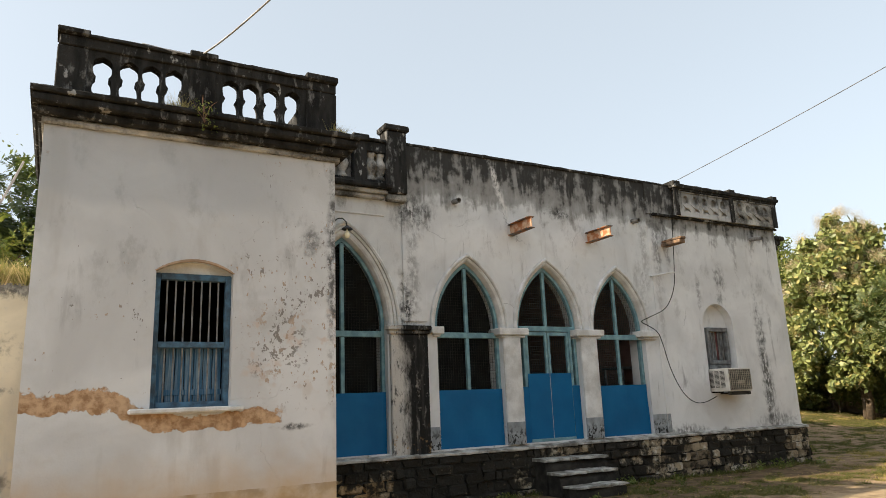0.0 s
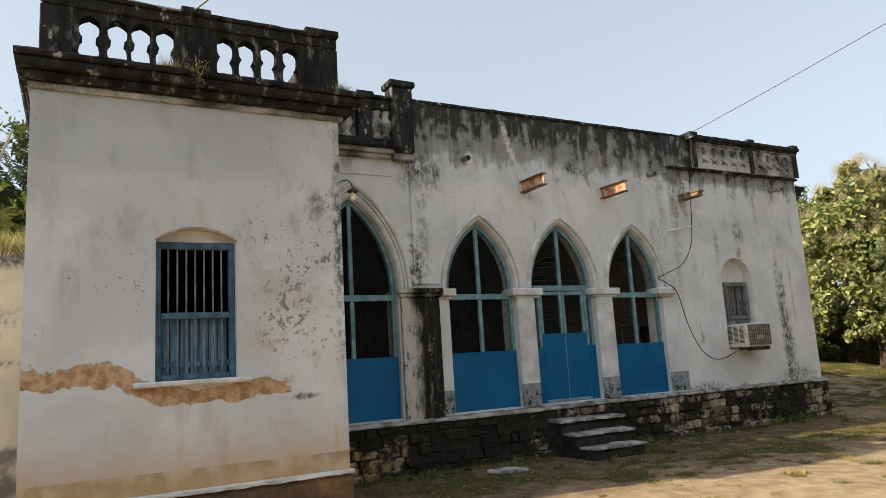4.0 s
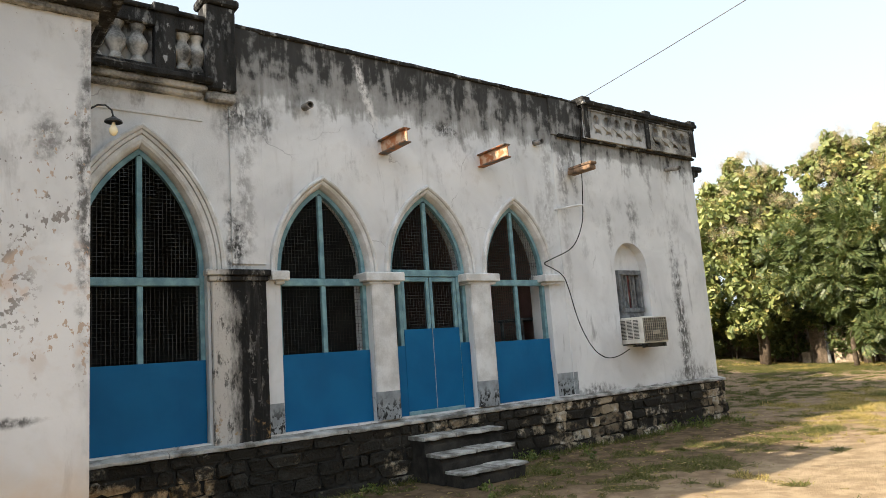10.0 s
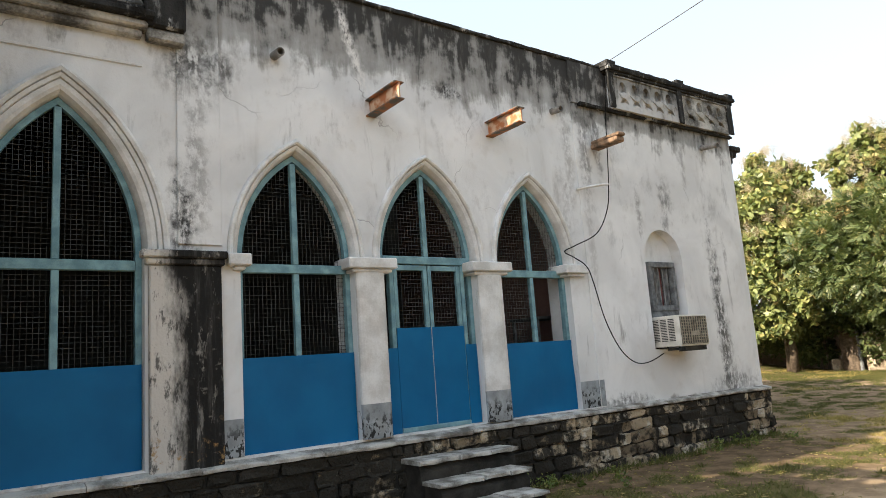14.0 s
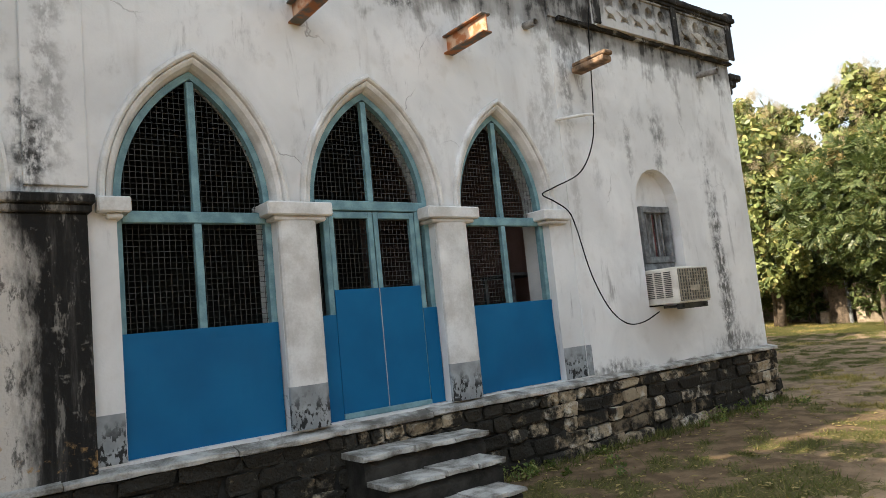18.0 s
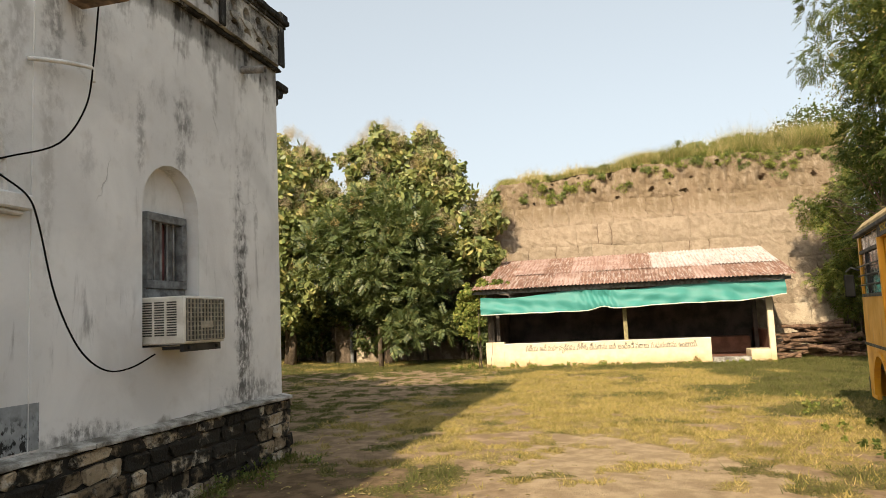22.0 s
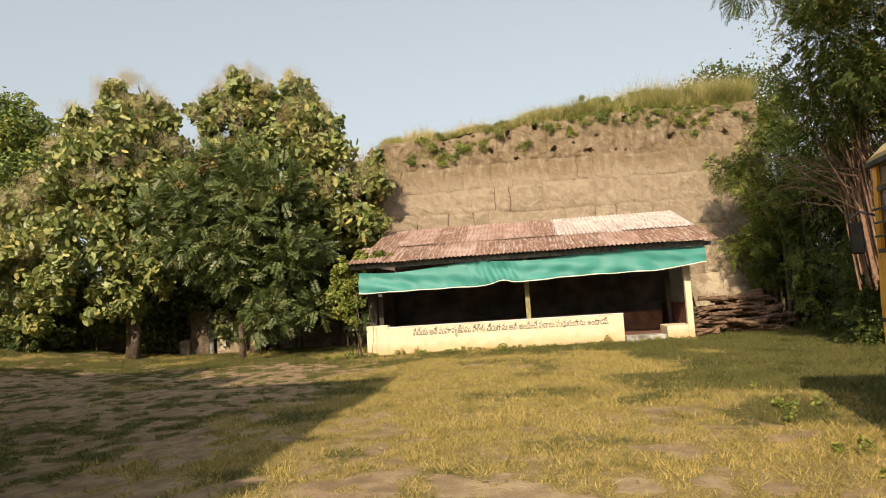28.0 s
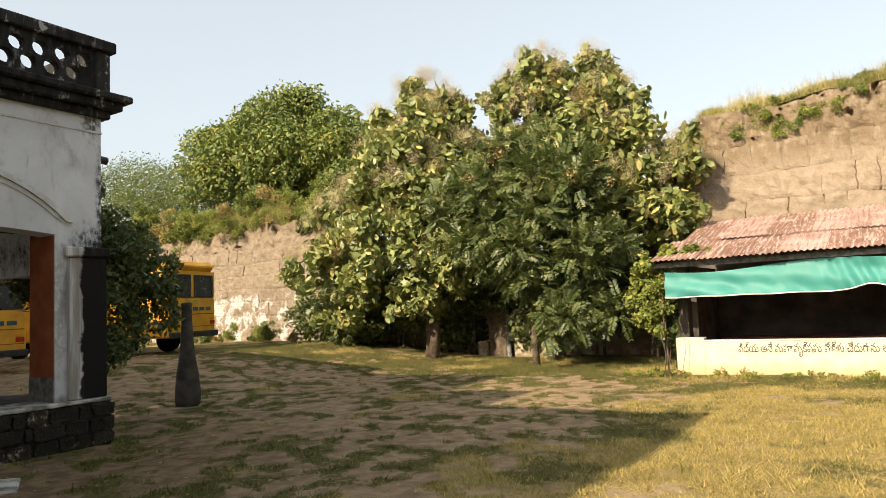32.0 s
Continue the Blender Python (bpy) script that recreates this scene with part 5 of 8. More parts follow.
steps = root("stone_steps", label="three worn stone slab steps up to the door", category="steps", kind="structure")
for k, (x0, x1, y1, top) in enumerate(((5.97, 7.27, -0.46, 0.545), (5.99, 7.16, -0.78, 0.36), (6.03, 7.07, -1.10, 0.18))):
    st = part("step", rough_bar(x0 + 0.03, x1 - 0.03, y1 + 0.04, -0.08 if k == 0 else (-0.45, -0.77)[k - 1] + 0.02, -0.05, top - 0.04, 0.03, 0.12, k * 5), "mortar", steps)
    cut = [x0, x0 + (x1 - x0) * (0.38 + 0.09 * k), x0 + (x1 - x0) * (0.70 + 0.05 * k), x1]
    for a, b in zip(cut, cut[1:]):
        part("slab", rough_bar(a, b - rc.uniform(0.006, 0.02), y1 + rc.uniform(-0.02, 0.02), -0.10 if k == 0 else (-0.44, -0.76)[k - 1], top - 0.045 + rc.uniform(-0.006, 0.004), top + rc.uniform(-0.012, 0.006), 0.014, 0.08, a * 7), "coping", st)
slab = part("paving_stone", boxes((-0.28, 0.28, -0.16, 0.16, 0, 0.05), bevel=0.015), "coping")
slab.matrix_world = pose(4.62, -0.95, 0.0, 2, 3, 20)
tagged(slab, "loose flat stone slab lying on the ground", "stone slab")
s2 = copy_thing(slab, pose(15.0, 4.0, 0.0, 3, -3, 60))

# ---- fittings on the facade ----
for x, length, mat, flip in ((5.90, 0.62, "rust", 0), (7.62, 0.58, "rust", 0), (9.52, 0.36, "log", 1)):
    y0 = -0.62 if not flip else -0.52
    if not flip:
        b = root("steel_beam", label="rusted steel beam end jutting from the wall", category="beam", group="beam ends")
        part("flange", boxes((x - 0.06, x + 0.06, y0, 0.02, 4.43, 4.446), bevel=0.003), "rust", b)
        part("flange", boxes((x - 0.06, x + 0.06, y0, 0.02, 4.25, 4.266), bevel=0.003), "rust", b)
        part("web", boxes((x - 0.008, x + 0.008, y0, 0.02, 4.266, 4.43)), "rust_orange", b)
    else:
        b = root("timber_beam", label="weathered timber beam end jutting from the wall", category="beam", group="beam ends")
        part("timber", boxes((x - 0.085, x + 0.085, y0, -0.046, 4.30, 4.37), bevel=0.014), "timber", b)
        part("timber", boxes((x - 0.07, x + 0.08, y0 - 0.03, -0.046, 4.374, 4.425), bevel=0.014), "timber", b)
for x, yb, z in ((4.78, 0.0, 4.74), (8.78, 0.0, 4.78), (12.18, -0.045, 4.68)):
    p = part("drain_spout", lathe([(0.045, 0), (0.045, 0.20 if yb == 0 else 0.30), (0.034, 0.20 if yb == 0 else 0.30), (0.034, 0.02)], 14), "greypipe", None, "weathered roof drain spout through the wall", smooth=False)
    p.matrix_world = pose(x, yb + 0.02, z, 96, 0, 0)
    tagged(p, category="drain pipe", group="roof drain spouts")

ac = root("air_conditioner", pose(10.80, -0.10, 1.46), "old white window air conditioner on a steel bracket", "air conditioner")
part("body", boxes((-0.33, 0.33, -0.30, 0.24, 0.02, 0.46), bevel=0.012), "acwhite", ac)
part("grille", boxes(*[(-0.30 + k * 0.054, -0.292 + k * 0.054, -0.318, -0.301, 0.05, 0.43) for k in range(12)], *[(-0.30, 0.30, -0.316, -0.302, 0.05 + k * 0.042, 0.058 + k * 0.042) for k in range(10)]), "acgrille", ac)
part("coil", boxes((-0.305, 0.305, -0.3035, -0.3005, 0.045, 0.435)), "acdark", ac)
part("badge", boxes((-0.10, 0.10, -0.322, -0.318, 0.16, 0.22), bevel=0.002), "acgrille", ac)
for c0 in (-0.22, -0.09, 0.04):
    for k in range(14):
        part("louvre", boxes((-0.336, -0.331, c0, c0 + 0.10, 0.10 + k * 0.023, 0.112 + k * 0.023)), "acdark", ac)
part("bracket", boxes((-0.30, 0.30, -0.27, -0.23, -0.05, 0.018), (-0.24, -0.20, -0.30, 0.0, -0.03, 0.0), (0.20, 0.24, -0.30, 0.0, -0.03, 0.0)), "lamp_metal", ac)

def cord(name, pts, r, mat, label, cat, n=6):
    p = part(name, tube(pts, r, None, n), mat, None, label, smooth=True)
    return tagged(p, category=cat)


def curve_through(pts, k=6):
    out = []
    P = [Vector(p) for p in pts]
    for i in range(len(P) - 1):
        a, b, c_, d = P[max(i - 1, 0)], P[i], P[i + 1], P[min(i + 2, len(P) - 1)]
        for j in range(k):
            t = j / k
            out.append(0.5 * ((2 * b) + (c_ - a) * t + (2 * a - 5 * b + 4 * c_ - d) * t * t + (3 * b - a - 3 * c_ + d) * t**3))
    return out + [P[-1]]


cord("power_cable", curve_through([(9.86, -0.17, 5.62), (9.72, -0.16, 4.95), (9.66, -0.16, 4.35), (9.62, -0.15, 3.85), (9.56, -0.13, 3.45), (9.28, -0.14, 3.08), (8.90, -0.06, 2.90), (8.73, -0.03, 2.82), (8.86, -0.07, 2.74), (9.02, -0.12, 2.62), (9.12, -0.12, 2.42), (9.28, -0.12, 1.90), (9.52, -0.12, 1.50), (9.80, -0.12, 1.31), (10.10, -0.12, 1.30), (10.42, -0.13, 1.40)]), 0.0075, "black", "black power cable looping down to the air conditioner", "cable")
cord("conduit", curve_through([(9.08, -0.03, 3.70), (9.3, -0.12, 3.74), (9.58, -0.14, 3.79), (9.63, -0.14, 3.77), (9.63, -0.14, 3.68)], 4), 0.018, "pvc", "short white conduit elbow on the wall", "pipe")
cord("overhead_cable", sag((9.9, -0.15, 5.68), (9.95, -12.0, 7.55), 0.16, 20), 0.0065, "oldwire", "dark overhead cable leaving the parapet", "cable")
cord("overhead_cable", curve_through([(-0.25, -1.9, 5.50), (0.2, -1.92, 5.47), (0.42, -1.95, 5.52), (1.0, -2.6, 6.0), (1.95, -3.8, 6.95), (3.1, -5.2, 8.3)]), 0.011, "cable", "pale cable tied to the roof balustrade", "cable")
cord("wall_cable", [(x - 0.05, -0.02, z) for x, z in pointed(2.84, 0.93, 2.66, 1.56)[:8]], 0.006, "black", "black crack-hugging cable beside the arch", "cable")

lamp = root("wall_lamp", pose(2.052, -1.70, 3.72) @ Matrix.Scale(0.74, 4), "gooseneck wall lamp with a bare bulb", "lamp")
part("arm", tube([(0.0, 0, 0.0), (0.08, 0.0, 0.06), (0.16, 0.0, 0.07), (0.22, 0.0, 0.02), (0.24, 0, -0.06)], 0.010), "lamp_metal", lamp)
part("shade", lathe([(0.02, 0.0), (0.04, -0.02), (0.09, -0.05), (0.095, -0.07), (0.03, -0.07)], 16, at=(0.24, 0, -0.05)), "lamp_metal", lamp)
part("bulb", lathe([(0.018, -0.07), (0.022, -0.10), (0.045, -0.15), (0.046, -0.18), (0.03, -0.215), (0.006, -0.225)], 14, at=(0.24, 0, -0.05)), "bulb", lamp, "unlit pale yellow bulb", smooth=True)

# ---- boundary wall beside the wing ----
bw = part("wall_10", plate(rect(-14, -1.13, 0.0, 3.50), [[(-3.0, 2.36), (-2.7, 2.39), (-2.45, 2.34), (-2.2, 2.40), (-1.98, 2.36), (-1.72, 2.38), (-1.69, 2.56), (-1.66, 2.72), (-1.85, 2.70), (-2.0, 2.76), (-2.3, 2.69), (-2.5, 2.74), (-3.0, 2.72)]], 2.6, 2.95), "boundary")
tagged(bw, "yellowed plaster boundary wall with a broken gap", "wall", kind="structure")
# dark sheet for the shade seen through the gap
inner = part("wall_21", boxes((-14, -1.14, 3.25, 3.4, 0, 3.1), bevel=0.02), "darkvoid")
tagged(inner, "inner wall in a shade-dark colour behind the broken gap", "wall", kind="structure")
tank = part("wall_11", boxes((-14, -2.15, 4.4, 4.6, 0, 4.55)), "boundary")
tagged(tank, "pale outbuilding wall behind the boundary", "wall", kind="structure")
vp = root("vent_pipe", pose(-2.25, 2.45, 0.0), "tall white cast soil vent pipe with a cowl", "pipe")
part("pipe", tube([(0, 0, 0), (0, 0, 4.55)], 0.085, None, 14), "pipe_cream", vp, smooth=False)
for z in (0.1, 1.9, 2.95):
    part("collar", lathe([(0.10, z), (0.115, z + 0.03), (0.10, z + 0.09)], 14), "pipe_cream", vp)
part("cowl", lathe([(0.085, 4.5), (0.10, 4.62), (0.17, 4.70), (0.10, 4.76), (0.02, 4.80)], 14), "greypipe", vp)
cord("wire_loop", [(-2.22 + 0.22 * math.cos(a / 36 * 6.28), 2.35, 1.75 + 0.24 * math.sin(a / 36 * 6.28)) for a in range(37)], 0.008, "black", "loop of black wire hung on the vent pipe", "wire")
cord("overhead_cable", sag((-1.3, -1.2, 4.2), (-2.4, 2.5, 3.4), 0.15, 10), 0.012, "cable", "pale cable strung from the wing corner", "cable")

# ---- unseen plain block, added to close and shade the rear yard ----
rear = part("wall_20", boxes((11.5, 15.7, 9.62, 17.0, 0.0, 7.2), bevel=0.03), "stucco_rear")
tagged(rear, "unseen plain block added behind the veranda to cast shade", "wall", kind="structure")

# ---- rear wing with veranda ----
RY = 5.5
rw = part("wall_12", plate(rect(13.08, 17.02, 0.60, 4.92), [[(13.5, 0.64), (16.36, 0.64)] + segment(14.93, 1.43, 2.90, 0.08, 10)], RY, RY + 0.4), "stucco_rear")
tagged(rw, "bluish white veranda wall with a flat arch", "wall", kind="structure")
rb = part("wall_13", plate(rect(13.08, 17.02, 0.60, 4.92), [[(13.4, 0.66), (16.0, 0.66), (16.0, 3.4), (13.4, 3.4)]], 9.2, 9.5), "stucco_rear")
tagged(rb, "rear veranda wall with a wide opening", "wall", kind="structure")
rs = part("wall_14", boxes((16.66, 17.02, RY + 0.4, 9.2, 2.42, 4.92), (16.66, 17.02, 8.9, 9.2, 0.6, 2.42)), "stucco_rear")
tagged(rs, "veranda end wall", "wall", kind="structure")
# veranda shade painted into the slab's near-black colour
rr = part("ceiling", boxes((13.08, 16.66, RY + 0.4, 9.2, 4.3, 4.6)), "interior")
tagged(rr, "veranda ceiling slab in a shade-dark colour", "ceiling", kind="structure")
rp = part("plinth_2", boxes((13.04, 17.08, RY - 0.12, 9.6, -0.1, 0.60), bevel=0.01), "mortar")
tagged(rp, "stone plinth of the rear veranda", "plinth", kind="structure")
part("coping_slab", rough_bar(13.10, 17.08, RY - 0.15, RY + 0.6, 0.60, 0.655, 0.01, 0.1, 51), "coping", rp)
part("arch_moulding", band(segment(14.93, 1.57, 3.08, 0.65, 16), segment(14.93, 1.66, 3.08, 0.73, 16), RY - 0.05, RY, band(segment(14.93, 1.50, 3.08, 0.58, 16), segment(14.93, 1.565, 3.08, 0.645, 16), RY - 0.02, RY)), "trim_white", rw)
part("panel_line", boxes((13.1, 17.03, RY - 0.015, RY - 0.001, 4.40, 4.425)), "trim_white", rw)
part("corner_pier", boxes((16.52, 17.06, RY - 0.07, RY - 0.002, 0.66, 2.6), bevel=0.012), "pier_rear", rw, "veranda corner pier black with mould")
part("capital", boxes((16.46, 17.10, RY - 0.11, RY - 0.002, 2.60, 2.74), bevel=0.02), "pier_rear", rw)
col = root("column", label="orange painted veranda column with a grey foot", category="column", kind="structure")
part("shaft", boxes((16.35, 16.655, 5.903, 6.12, 0.98, 4.29), (16.345, 16.358, 5.505, 5.90, 0.98, 2.89), bevel=0.003), "orange", col)
part("foot", boxes((16.345, 16.655, 5.903, 6.125, 0.66, 0.98), (16.342, 16.358, 5.505, 5.90, 0.66, 0.98), bevel=0.003), "greypipe", col)
# beam takes the same painted shade as the ceiling
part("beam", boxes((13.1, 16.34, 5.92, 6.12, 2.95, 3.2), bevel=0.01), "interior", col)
rail = root("veranda_rail", label="low black iron rail in the veranda", category="railing")
part("rail", boxes((13.5, 16.0, 7.0, 7.03, 1.15, 1.18), (13.5, 16.0, 7.0, 7.03, 0.80, 0.82)), "black", rail)
for k in range(14):
    part("baluster", boxes((13.55 + k * 0.18, 13.57 + k * 0.18, 7.0, 7.02, 0.66, 1.15)), "black", rail)
rc2 = root("cornice", label="black mouldy cornice of the rear wing", category="cornice", kind="structure")
for z0, z1, o in ((4.62, 4.74, 0.10), (4.74, 4.86, 0.22), (4.86, 4.96, 0.32)):
    part("cornice_step", boxes((13.4, 17.02 + o, RY - o, RY - 0.001, z0, z1), (17.021, 17.02 + o, RY, 9.5, z0, z1), bevel=0.02), "mould", rc2)
rpar = root("parapet", label="black parapet pierced with scale-shaped holes", category="parapet", kind="structure")
hl = []
for row in range(2):
    for k in range(11):
        cx, cz = 13.55 + k * 0.30 + 0.15 * row, 5.18 + 0.22 * row
        hl.append([(cx + 0.105 * math.cos(a * math.pi / 6), cz + 0.105 * math.sin(a * math.pi / 6)) for a in range(12)])
part("pierced_panel", plate(rect(13.3, 16.9, 4.96, 5.58), hl, RY - 0.12, RY + 0.02), "mould", rpar)
part("parapet_cap", boxes((13.3, 17.14, RY - 0.22, RY + 0.10, 5.58, 5.74), bevel=0.015), "mould", rpar)
part("post", boxes((16.86, 17.08, RY - 0.15, RY + 0.1, 4.96, 5.58), bevel=0.012), "mould", rpar)
part("parapet_return", boxes((16.9, 17.06, RY + 0.1, 9.5, 4.96, 5.70), bevel=0.012), "mould", rpar)
sp = part("drain_spout", lathe([(0.06, 0), (0.06, 0.35), (0.045, 0.35), (0.045, 0.02)], 12), "lamp_metal", None, "dark drain spout on the rear wing")
sp.matrix_world = pose(17.0, 5.9, 4.15, 0, 95, 0)
tagged(sp, category="drain pipe")

# ---- mud walls ----
def mud_wall(name, y0, y1, x_at, top_fn, material, label, seed, step=0.06, block=0.82, lean=0.10, laid=5.74):
    """A tall worn mud wall facing -x: an eroded core with the sun-dried blocks laid on it, course by course."""
    ny_, nz_ = int((y1 - y0) / step) + 1, 120

    def face(y, z):
        return x_at + lean * z + (fbm(y * 0.5, z * 0.5, seed, 4) - 0.5) * 0.5 + (fbm(y * 3, z * 3, seed + 3, 4) - 0.5) * 0.12

    yy = np.linspace(y0, y1, ny_)
    tt = np.linspace(0, 1, nz_)
    Y, T = np.meshgrid(yy, tt)
    top = top_fn(Y)
    Z = T * top - 0.3 * (1 - T)
    up = smooth(Z, laid - 0.15, laid + 0.05)
    holes = np.clip((fbm(Y * 3.4, Z * 3.4, seed + 13, 2) - 0.80) * 14, 0, 1) * up
    gully = np.clip((fbm(Y * 2.2, Z * 0.8, seed + 21, 4) - 0.46) * 1.8, 0, 1) * up
    rough_ = (fbm(Y * 6, Z * 5, seed + 27, 3) - 0.5) * 0.16 * up
    X = face(Y, Z) + 0.07 * (1 - up) + 0.35 * holes + 0.22 * gully + 0.03 * np.exp(-((Z - laid) / 0.12) ** 2) + rough_ + 0.6 * smooth(T, 0.962, 1.0)
    front = np.stack([X, Y, Z], -1).reshape(-1, 3)
    i = np.arange(ny_ * nz_).reshape(nz_, ny_)
    q = np.stack([i[:-1, :-1], i[1:, :-1], i[1:, 1:], i[:-1, 1:]], -1).reshape(-1, 4).tolist()
    n = ny_ * nz_
    back = np.stack([np.full(ny_, x_at + 4.0), yy, top[-1] - 0.2], -1)
    foot = np.stack([np.full(ny_, x_at + 4.2), yy, np.full(ny_, -0.3)], -1)
    for k in range(ny_ - 1):
        q.append((int(i[-1, k]), n + k, n + k + 1, int(i[-1, k + 1])))
        q.append((n + k, n + ny_ + k, n + ny_ + k + 1, n + k + 1))
    for side, order in ((0, 1), (ny_ - 1, -1)):
        loop = [int(i[j, side]) for j in range(nz_)] + [n + side, n + ny_ + side]
        q.append(loop[::order])
    ob = mesh_part(name, np.concatenate([front, back, foot]).tolist(), q, material)
    tagged(ob, label, "mud wall", kind="structure")
    ob.data.materials.append(M["mud_joint"])
    inner = (Z[:-1, :-1] < laid - 0.12).reshape(-1).astype(np.int32)
    idx_ = np.zeros(len(ob.data.polygons), np.int32)
    idx_[:len(inner)] = inner
    ob.data.polygons.foreach_set("material_index", idx_)
    rb_ = random.Random(seed)
    course = lambda r_, y: r_ * block + 0.20 * (fbm(y * 0.6, y * 0 + r_ * 7.0, seed + 31, 3) - 0.5) + 0.09 * (fbm(y * 4.5, y * 0 + r_ * 5.0, seed + 33, 3) - 0.5)
    r_ = 0
    while (r_ + 1) * block < laid + 0.3 and (r_ + 1) * block < float(top_fn(np.array([(y0 + y1) / 2]))[0]) - 0.25:
        a = y0 + 0.05
        while a < y1 - 0.2:
            b = min(a + rb_.uniform(0.5, 1.25), y1 - 0.05)
            gap = rb_.choice((0.001, 0.001, 0.002, 0.003, 0.006, 0.03))
            u, v = np.meshgrid(np.linspace(0, 1, 11), np.linspace(0, 1, 9))
            w0 = (fbm(v * 5 + r_ * 9, v * 0 + round(a, 2) * 3, seed + 40, 4) - 0.5) * 0.15
            w1 = (fbm(v * 5 + r_ * 9, v * 0 + round(b, 2) * 3, seed + 40, 4) - 0.5) * 0.15
            gap = gap * np.clip((fbm(v * 4 + r_ * 3, v * 0 + a, seed + 60, 3) - 0.32) * 4, 0.1, 2.2)
            y = (a + w0 + gap) * (1 - u) + (b + w1 - gap) * u
            z = (course(r_, y) + 0.002) * (1 - v) + (course(r_ + 1, y) - 0.002) * v
            rim = np.minimum(np.minimum(u, 1 - u) * 10, np.minimum(v, 1 - v) * 8).clip(0, 1)
            x = face(y, z) - rb_.uniform(-0.012, 0.02) + (1 - rim) * 0.02 + (fbm(y * 9, z * 9, seed + 44, 3) - 0.5) * 0.05
            pts = np.stack([x, y, z], -1)
            ring = [(0, k) for k in range(11)] + [(k, 10) for k in range(1, 9)] + [(8, k) for k in range(9, -1, -1)] + [(k, 0) for k in range(7, 0, -1)]
            vs = pts.reshape(-1, 3).tolist() + [[pts[j][0] + 0.11, pts[j][1], pts[j][2]] for j in ring]
            fs = [(j * 11 + k, (j + 1) * 11 + k, (j + 1) * 11 + k + 1, j * 11 + k + 1) for j in range(8) for k in range(10)]
            m_ = len(ring)
            fs += [(ring[k][0] * 11 + ring[k][1], ring[(k + 1) % m_][0] * 11 + ring[(k + 1) % m_][1], 99 + (k + 1) % m_, 99 + k) for k in range(m_)]
            mesh_part("mud_block", vs, fs, material, ob, smooth=False)
            a = b
        r_ += 1
    return ob


def top_a(y):
    return 7.0 + 0.35 * smooth(-y, 0, 9) - 2.2 * smooth(y, 0.0, 1.6) + (fbm(y * 1.3, y * 0, 31, 3) - 0.5) * 0.3


def top_b(y):
    return 5.7 + (fbm(y * 1.1, y * 0, 41, 3) - 0.5) * 0.7


def top_c(y):
    return 3.6 - 2.4 * smooth(y, 10.2, 12.5) + (fbm(y * 1.1, y * 0, 43, 3) - 0.5) * 0.8


MX = 31.0
wall_mud = mud_wall("wall_15", -12.2, 1.4, MX, top_a, "mud", "tall eroded mud wall in cracked courses", 3)
wall_mud_b = mud_wall("wall_16", 14.7, 34, 31.6, top_b, "mud_white", "eroded mud wall with patchy whitewash", 8, step=0.08, laid=4.48, block=0.56)
wall_mud_c = mud_wall("wall_17", 1.2, 15.2, 32.0, top_c, "mud", "low broken mud wall behind the trees", 12, step=0.09, laid=3.2)
wall_mud_d = part("wall_18", boxes((8, 33, -13.6, -13.1, 0, 2.2), bevel=0.05), "rubble")
tagged(wall_mud_d, "rough stone wall behind the bus", "wall", kind="structure")

# ---- shed ----
SX = 26.82
shed = root("shed", label="open shed with a low cream wall and rusty iron roof", category="shed")
part("front_wall", boxes((SX, SX + 0.22, -6.71, 0.02, -0.05, 0.70), bevel=0.012), "shed_yellow", shed)
part("wall_top", boxes((SX - 0.01, SX + 0.24, -6.72, 0.03, 0.70, 0.725), bevel=0.008), "trim_white", shed)
part("corner_block", boxes((SX - 0.012, SX + 0.3, -0.55, 0.032, -0.05, 0.78), bevel=0.012), "shed_yellow", shed)
part("side_block", boxes((SX, SX + 0.9, -8.43, -7.78, -0.05, 0.33), bevel=0.015), "shed_yellow", shed)
part("step", boxes((SX - 0.1, SX + 0.4, -7.77, -6.73, -0.05, 0.13), bevel=0.01), "coping", shed)
part("shed_floor", boxes((SX + 0.23, 30.6, -8.4, 0.0, -0.05, 0.10)), "shed_red", shed)
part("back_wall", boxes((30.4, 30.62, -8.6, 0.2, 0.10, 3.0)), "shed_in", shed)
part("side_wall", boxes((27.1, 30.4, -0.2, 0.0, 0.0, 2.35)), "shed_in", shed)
part("side_wall", boxes((27.75, 30.4, -8.6, -8.44, 0.0, 0.85), bevel=0.01), "shed_red", shed)
part("bench", boxes((29.4, 30.38, -8.2, -0.4, 0.10, 0.62), bevel=0.01), "shed_red", shed)
part("post", boxes((SX + 0.05, SX + 0.17, -4.36, -4.24, 0.70, 2.45), bevel=0.006), "shed_post", shed)
part("post", boxes((SX - 0.02, SX + 0.14, -8.46, -8.30, 0.0, 2.45), bevel=0.01), "shed_yellow", shed)
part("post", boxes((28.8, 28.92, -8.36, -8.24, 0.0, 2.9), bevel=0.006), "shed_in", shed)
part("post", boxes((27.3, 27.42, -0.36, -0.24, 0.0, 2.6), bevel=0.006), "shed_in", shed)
part("purlin", boxes((26.3, 26.4, -8.9, 0.3, 2.30, 2.40), (28.0, 28.1, -8.8, 0.3, 2.78, 2.86)), "greywood", shed)
part("front_beam", boxes((26.55, 26.65, -8.8, 0.2, 2.36, 2.45)), "greywood", shed)


